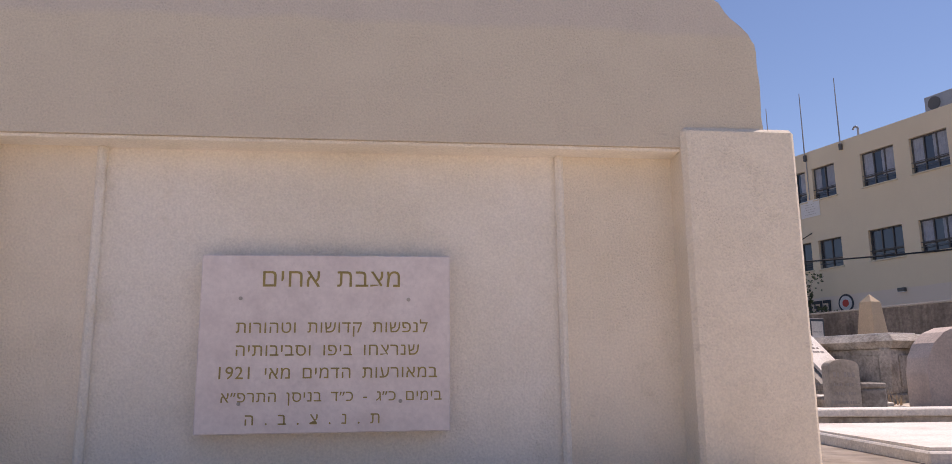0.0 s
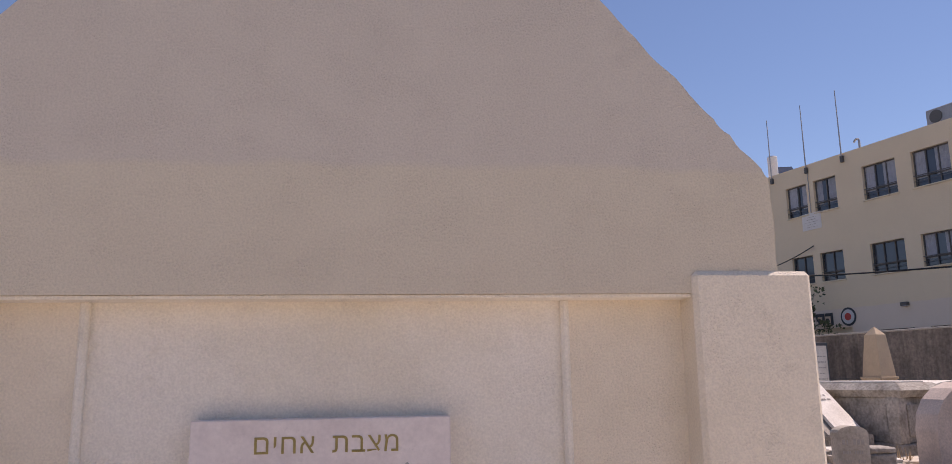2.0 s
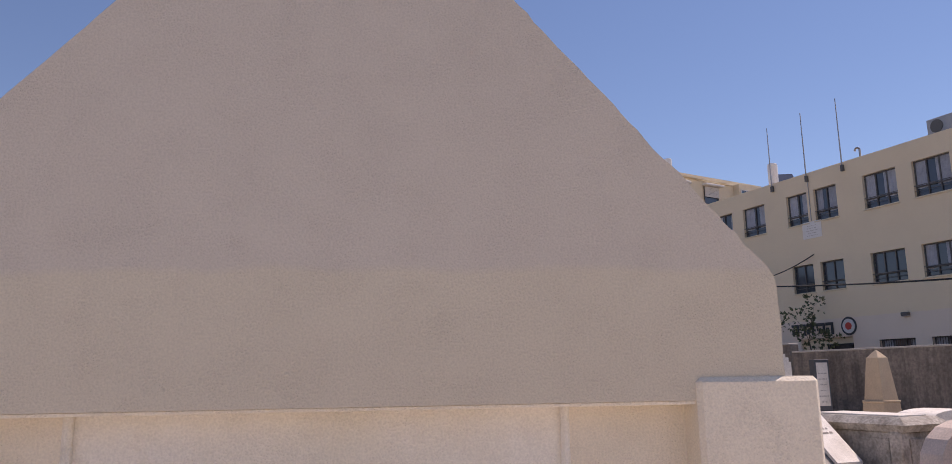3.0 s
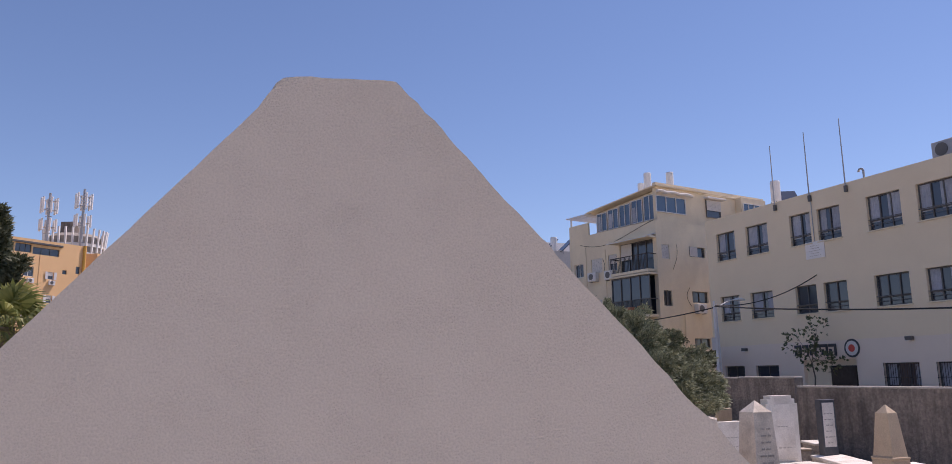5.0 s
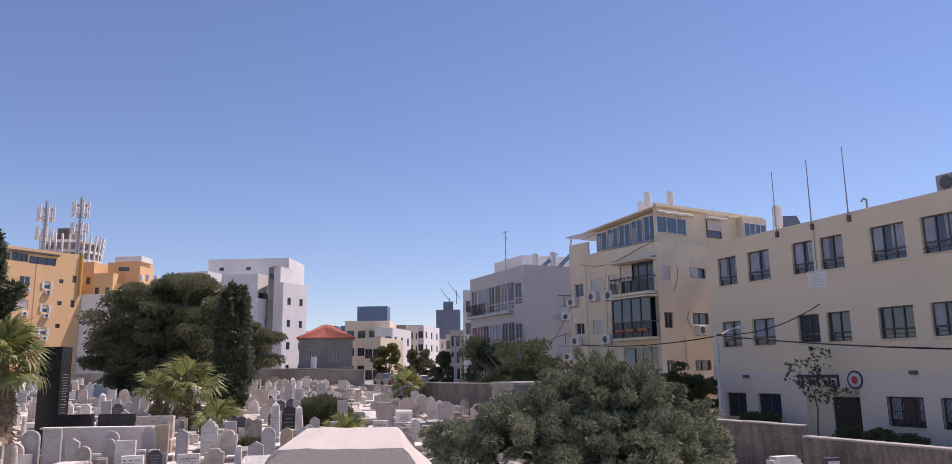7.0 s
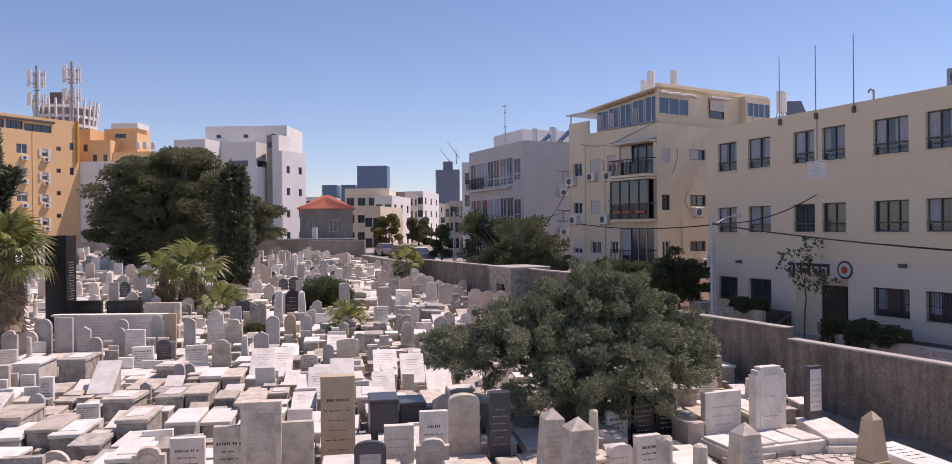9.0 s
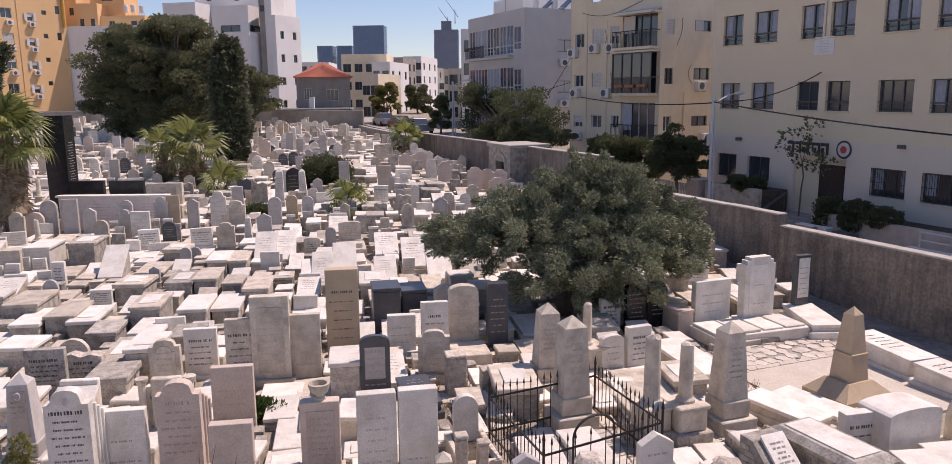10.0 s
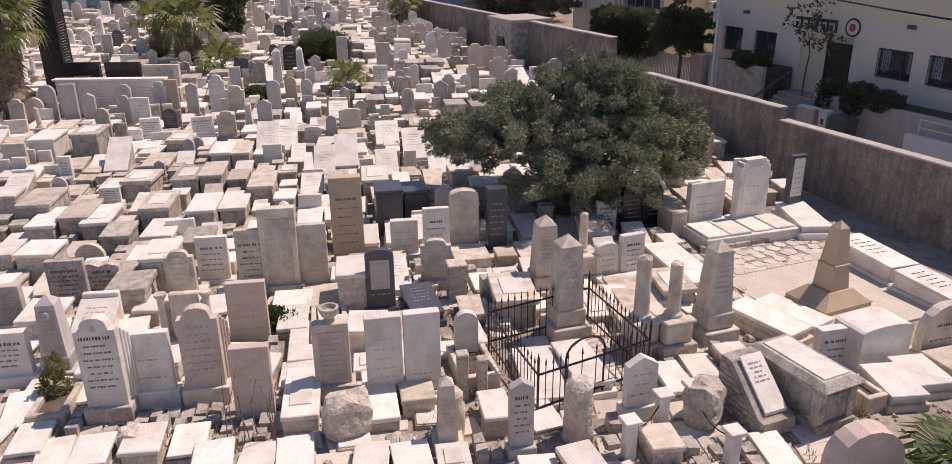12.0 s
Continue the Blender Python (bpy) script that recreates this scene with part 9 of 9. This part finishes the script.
def weeds():
    rng = random.Random(31)
    bm = bmesh.new()
    for _ in range(260):
        y = 10 + 28 * rng.random() ** 1.4
        x = rng.uniform(-0.68 * y, 6.0 - 0.5 * max(0, y - 24.6))
        z = gz(y) - 0.02
        for _ in range(14):
            a = rng.uniform(0, 6.28)
            h, r = rng.uniform(0.08, 0.26), rng.uniform(0.02, 0.14)
            b = Vector((x + rng.uniform(-0.1, 0.1), y + rng.uniform(-0.1, 0.1), z))
            sd = Vector((-math.sin(a), math.cos(a), 0)) * 0.012
            bm.faces.new((bm.verts.new(b - sd), bm.verts.new(b + sd), bm.verts.new(b + Vector((math.cos(a) * r, math.sin(a) * r, h)))))
    solid("weeds", bm, THATCH, "dry yellowish weeds growing between the graves", "weeds", kind="stuff")


weeds()


# ---- low tombs and broken kerbs that close the gaps between the graves ----
def infill():
    rng = random.Random(77)
    bpy.context.view_layer.update()
    turn, cell = radians(12), 0.08
    ct, st = math.cos(turn), math.sin(turn)
    U0, V0, NU, NV = -34.0, 6.5, 660, 700
    busy = np.zeros((NV, NU), bool)

    def to_uv(x, y):
        return x * ct + y * st, -x * st + y * ct

    def to_xy(u, v):
        return u * ct - v * st, u * st + v * ct

    def block_out(u0, u1, v0, v1):
        a, b = int((u0 - U0) / cell), int((u1 - U0) / cell) + 1
        c, d = int((v0 - V0) / cell), int((v1 - V0) / cell) + 1
        busy[max(0, c):max(0, d), max(0, a):max(0, b)] = True

    uu, vv = np.meshgrid(U0 + (np.arange(NU) + 0.5) * cell, V0 + (np.arange(NV) + 0.5) * cell)
    xx, yy = uu * ct - vv * st, uu * st + vv * ct
    wall = 14.2 - 0.4957 * (np.maximum(yy, 12.2) - 12.2)
    busy |= (yy < 9.7) | (yy > 57.5) | (xx < -0.70 * yy - 1.0) | (xx > np.minimum(wall - 0.75, 10.5)) | ((yy < 12.5) & (xx > 4.4)) | ((yy < 21.5) & (xx > wall - 2.9))
    for x, y, r in ((1.2, 12.6, 1.35), (7.1, 18.3, 1.7), (8.0, 18.6, 1.3), (5.9, 18.0, 1.2), (6.5, 16.5, 1.7), (7.6, 16.6, 2.0), (7.6, 15.2, 1.6), (1.5, 21.0, 0.5), (-18.9, 29.6, 0.5), (-17.9, 48.2, 0.6), (-10.3, 41.2, 0.9), (-1.2, 42.4, 1.9)):
        busy |= (xx - x) ** 2 + (yy - y) ** 2 < r * r
    for o in [o for o in scene.objects if o.parent is None and o.type in ("EMPTY", "MESH") and o.get("category") in
              ("gravestone", "tomb", "obelisk", "column", "fence", "boulder", "post", "memorial wall", "pillar", "palm", "shrub", "kerb", "plot")]:
        if not 8 < o.matrix_world.translation.y < 59 and o.get("category") != "fence":
            continue
        for p in (o, *o.children_recursive):
            if p.type != "MESH" or p.name.startswith(("frond", "dry_frond", "crown")):
                continue
            cs = [to_uv(*(p.matrix_world @ Vector(c)).xy) for c in p.bound_box]
            block_out(min(c[0] for c in cs), max(c[0] for c in cs), min(c[1] for c in cs), max(c[1] for c in cs))
    kinds = {
        (0.70, 1.20): [slab_tomb(0.52, 0.98, 0.3, 0.42, OLD, WHITE, 0, 301, "low weathered tomb with a sloping white ledger"), box_tomb(0.52, 1.0, 0.42, OLD, CREAM, 0.09, 302, "low weathered box tomb with a cream lid", 0.03, True),
                       box_tomb(0.52, 1.0, 0.5, OLD, ROUGH, 0.09, 303, "weathered stone box tomb with a rough lid", 0.03, False), slab_tomb(0.54, 0.98, 0.2, 0.24, CREAM, CREAM, 0, 304, "low flat cream ledger tomb")],
        (0.62, 0.80): [box_tomb(0.46, 0.6, 0.3, OLD, CREAM, 0.08, 305, "short weathered box tomb with a cream lid", 0.03, False), slab_tomb(0.48, 0.58, 0.24, 0.5, CREAM, WHITE, 0, 306, "short tomb with a steep white ledger"),
                       box_tomb(0.46, 0.6, 0.5, CREAM, WHITE, 0.08, 307, "short cream block tomb with a white lid", 0.03, False)],
        (0.50, 0.52): [box_tomb(0.36, 0.38, 0.34, OLD, OLD, 0.06, 308, "small square weathered stone block", 0.02, False), box_tomb(0.36, 0.36, 0.42, ROUGH, CREAM, 0.06, 309, "small rough stone block with a cream top", 0.02, False)],
        (0.52, 0.30): [headstone(0.4, 0.75, 0.12, "arch", GREY, 0.1, OLD, PALE_INK, 0, 4, False, False, 0, 310, "small grey arched gravestone squeezed between tombs"),
                       headstone(0.42, 0.62, 0.12, "flat", WHITE, 0.1, OLD, PALE_INK, 0, 4, False, False, 0, 311, "small white flat gravestone squeezed between tombs")]}
    source = {id(t): (t, merged(t)) for row in kinds.values() for t in row}
    fresh = set(source)
    far = {WHITE: bmesh.new(), CREAM: bmesh.new(), OLD: bmesh.new()}
    for (w, l), row in kinds.items():
        nu, nv = int(round(w / cell)), int(round(l / cell))
        for j in range(0, NV - nv):
            i = 0
            while i < NU - nu:
                if busy[j, i] or busy[j:j + nv, i:i + nu].any():
                    i += 1
                    continue
                if rng.random() < 0.10 or (l < 0.4 and V0 + j * cell < 22):
                    i += nu // 2
                    continue
                x, y = to_xy(U0 + (i + nu / 2) * cell, V0 + (j + nv / 2) * cell)
                if l < 0.6 and y < 15:
                    i += nu
                    continue
                busy[j:j + nv, i:i + nu] = True
                k = rng.choice(row)
                m = pose(x, y, gz(y) - rng.uniform(0, 0.04), rng.uniform(-2, 2), rng.uniform(-2, 2), 12 + rng.gauss(0, 1.5)) @ Matrix.Diagonal((rng.uniform(0.92, 1.06), rng.uniform(0.92, 1.05), rng.uniform(0.7, 1.25), 1))
                if y < 27:
                    if id(k) in fresh:
                        k.matrix_basis = m
                        fresh.discard(id(k))
                    elif y < 20:
                        copy_thing(k, m)
                    else:
                        tagged(new(k.name.split(".")[0], source[id(k)][1]), k["label"], k["category"], k["group"]).matrix_basis = m
                else:
                    a, h = rng.choices((WHITE, CREAM, OLD), (0.5, 0.3, 0.2))[0], rng.uniform(0.2, 0.6) if l > 0.4 else rng.uniform(0.5, 0.9)
                    d = (0.04, 0.04) if l > 0.4 else (0.07, 0.09)
                    body = far[OLD if a is WHITE else a]
                    q = [m @ Vector((sx * (w / 2 - d[0]), sy * (l / 2 - d[1]), 0)) for sx, sy in ((-1, -1), (1, -1), (1, 1), (-1, 1))]
                    for bm, z0, z1, grow in ((body, -0.1, h - 0.08, 0.94), (far[a], h - 0.08, h, 1.0)):
                        c = sum(q, Vector()) / 4
                        lo = [bm.verts.new(c + (p - c) * grow + Vector((0, 0, z0))) for p in q]
                        hi = [bm.verts.new(c + (p - c) * grow + Vector((0, 0, z1))) for p in q]
                        bm.faces.new(hi)
                        for n in range(4):
                            bm.faces.new((lo[n], lo[(n + 1) % 4], hi[(n + 1) % 4], hi[n]))
                i += nu
    for k in fresh:
        for o in (*source[k][0].children_recursive, source[k][0]):
            bpy.data.objects.remove(o)
    for mat, bm in far.items():
        solid("far_tombs", bm, mat, {WHITE: "crowd of far low white tombs", CREAM: "crowd of far low cream tombs", OLD: "crowd of far weathered low tombs"}[mat], "tombs", kind="stuff")
    # broken kerb stones in the last narrow gaps
    kerbs = bmesh.new()
    for j in range(0, NV - 4, 1):
        for i in range(0, NU - 3):
            if busy[j, i] or busy[j:j + 4, i:i + 3].any() or rng.random() < 0.35:
                continue
            x, y = to_xy(U0 + (i + 1.5) * cell, V0 + (j + 2) * cell)
            if y > 30:
                continue
            busy[j:j + 4, i:i + 3] = True
            a, b, h = 0.10 * rng.uniform(0.8, 1.1), 0.14 * rng.uniform(0.8, 1.1), rng.uniform(0.05, 0.22)
            q = [Vector((*to_xy(*[p + r for p, r in zip(to_uv(x, y), (sx * a, sy * b))]), gz(y))) for sx, sy in ((-1, -1), (1, -1), (1, 1), (-1, 1))]
            lo = [kerbs.verts.new(p - Vector((0, 0, 0.05))) for p in q]
            hi = [kerbs.verts.new(p + Vector((rng.uniform(-0.02, 0.02), rng.uniform(-0.02, 0.02), h + rng.uniform(-0.02, 0.02)))) for p in q]
            kerbs.faces.new(hi)
            for n in range(4):
                kerbs.faces.new((lo[n], lo[(n + 1) % 4], hi[(n + 1) % 4], hi[n]))
    solid("broken_kerbs", kerbs, OLD, "broken low kerb stones between the tombs", "kerb stones", kind="stuff")


infill()
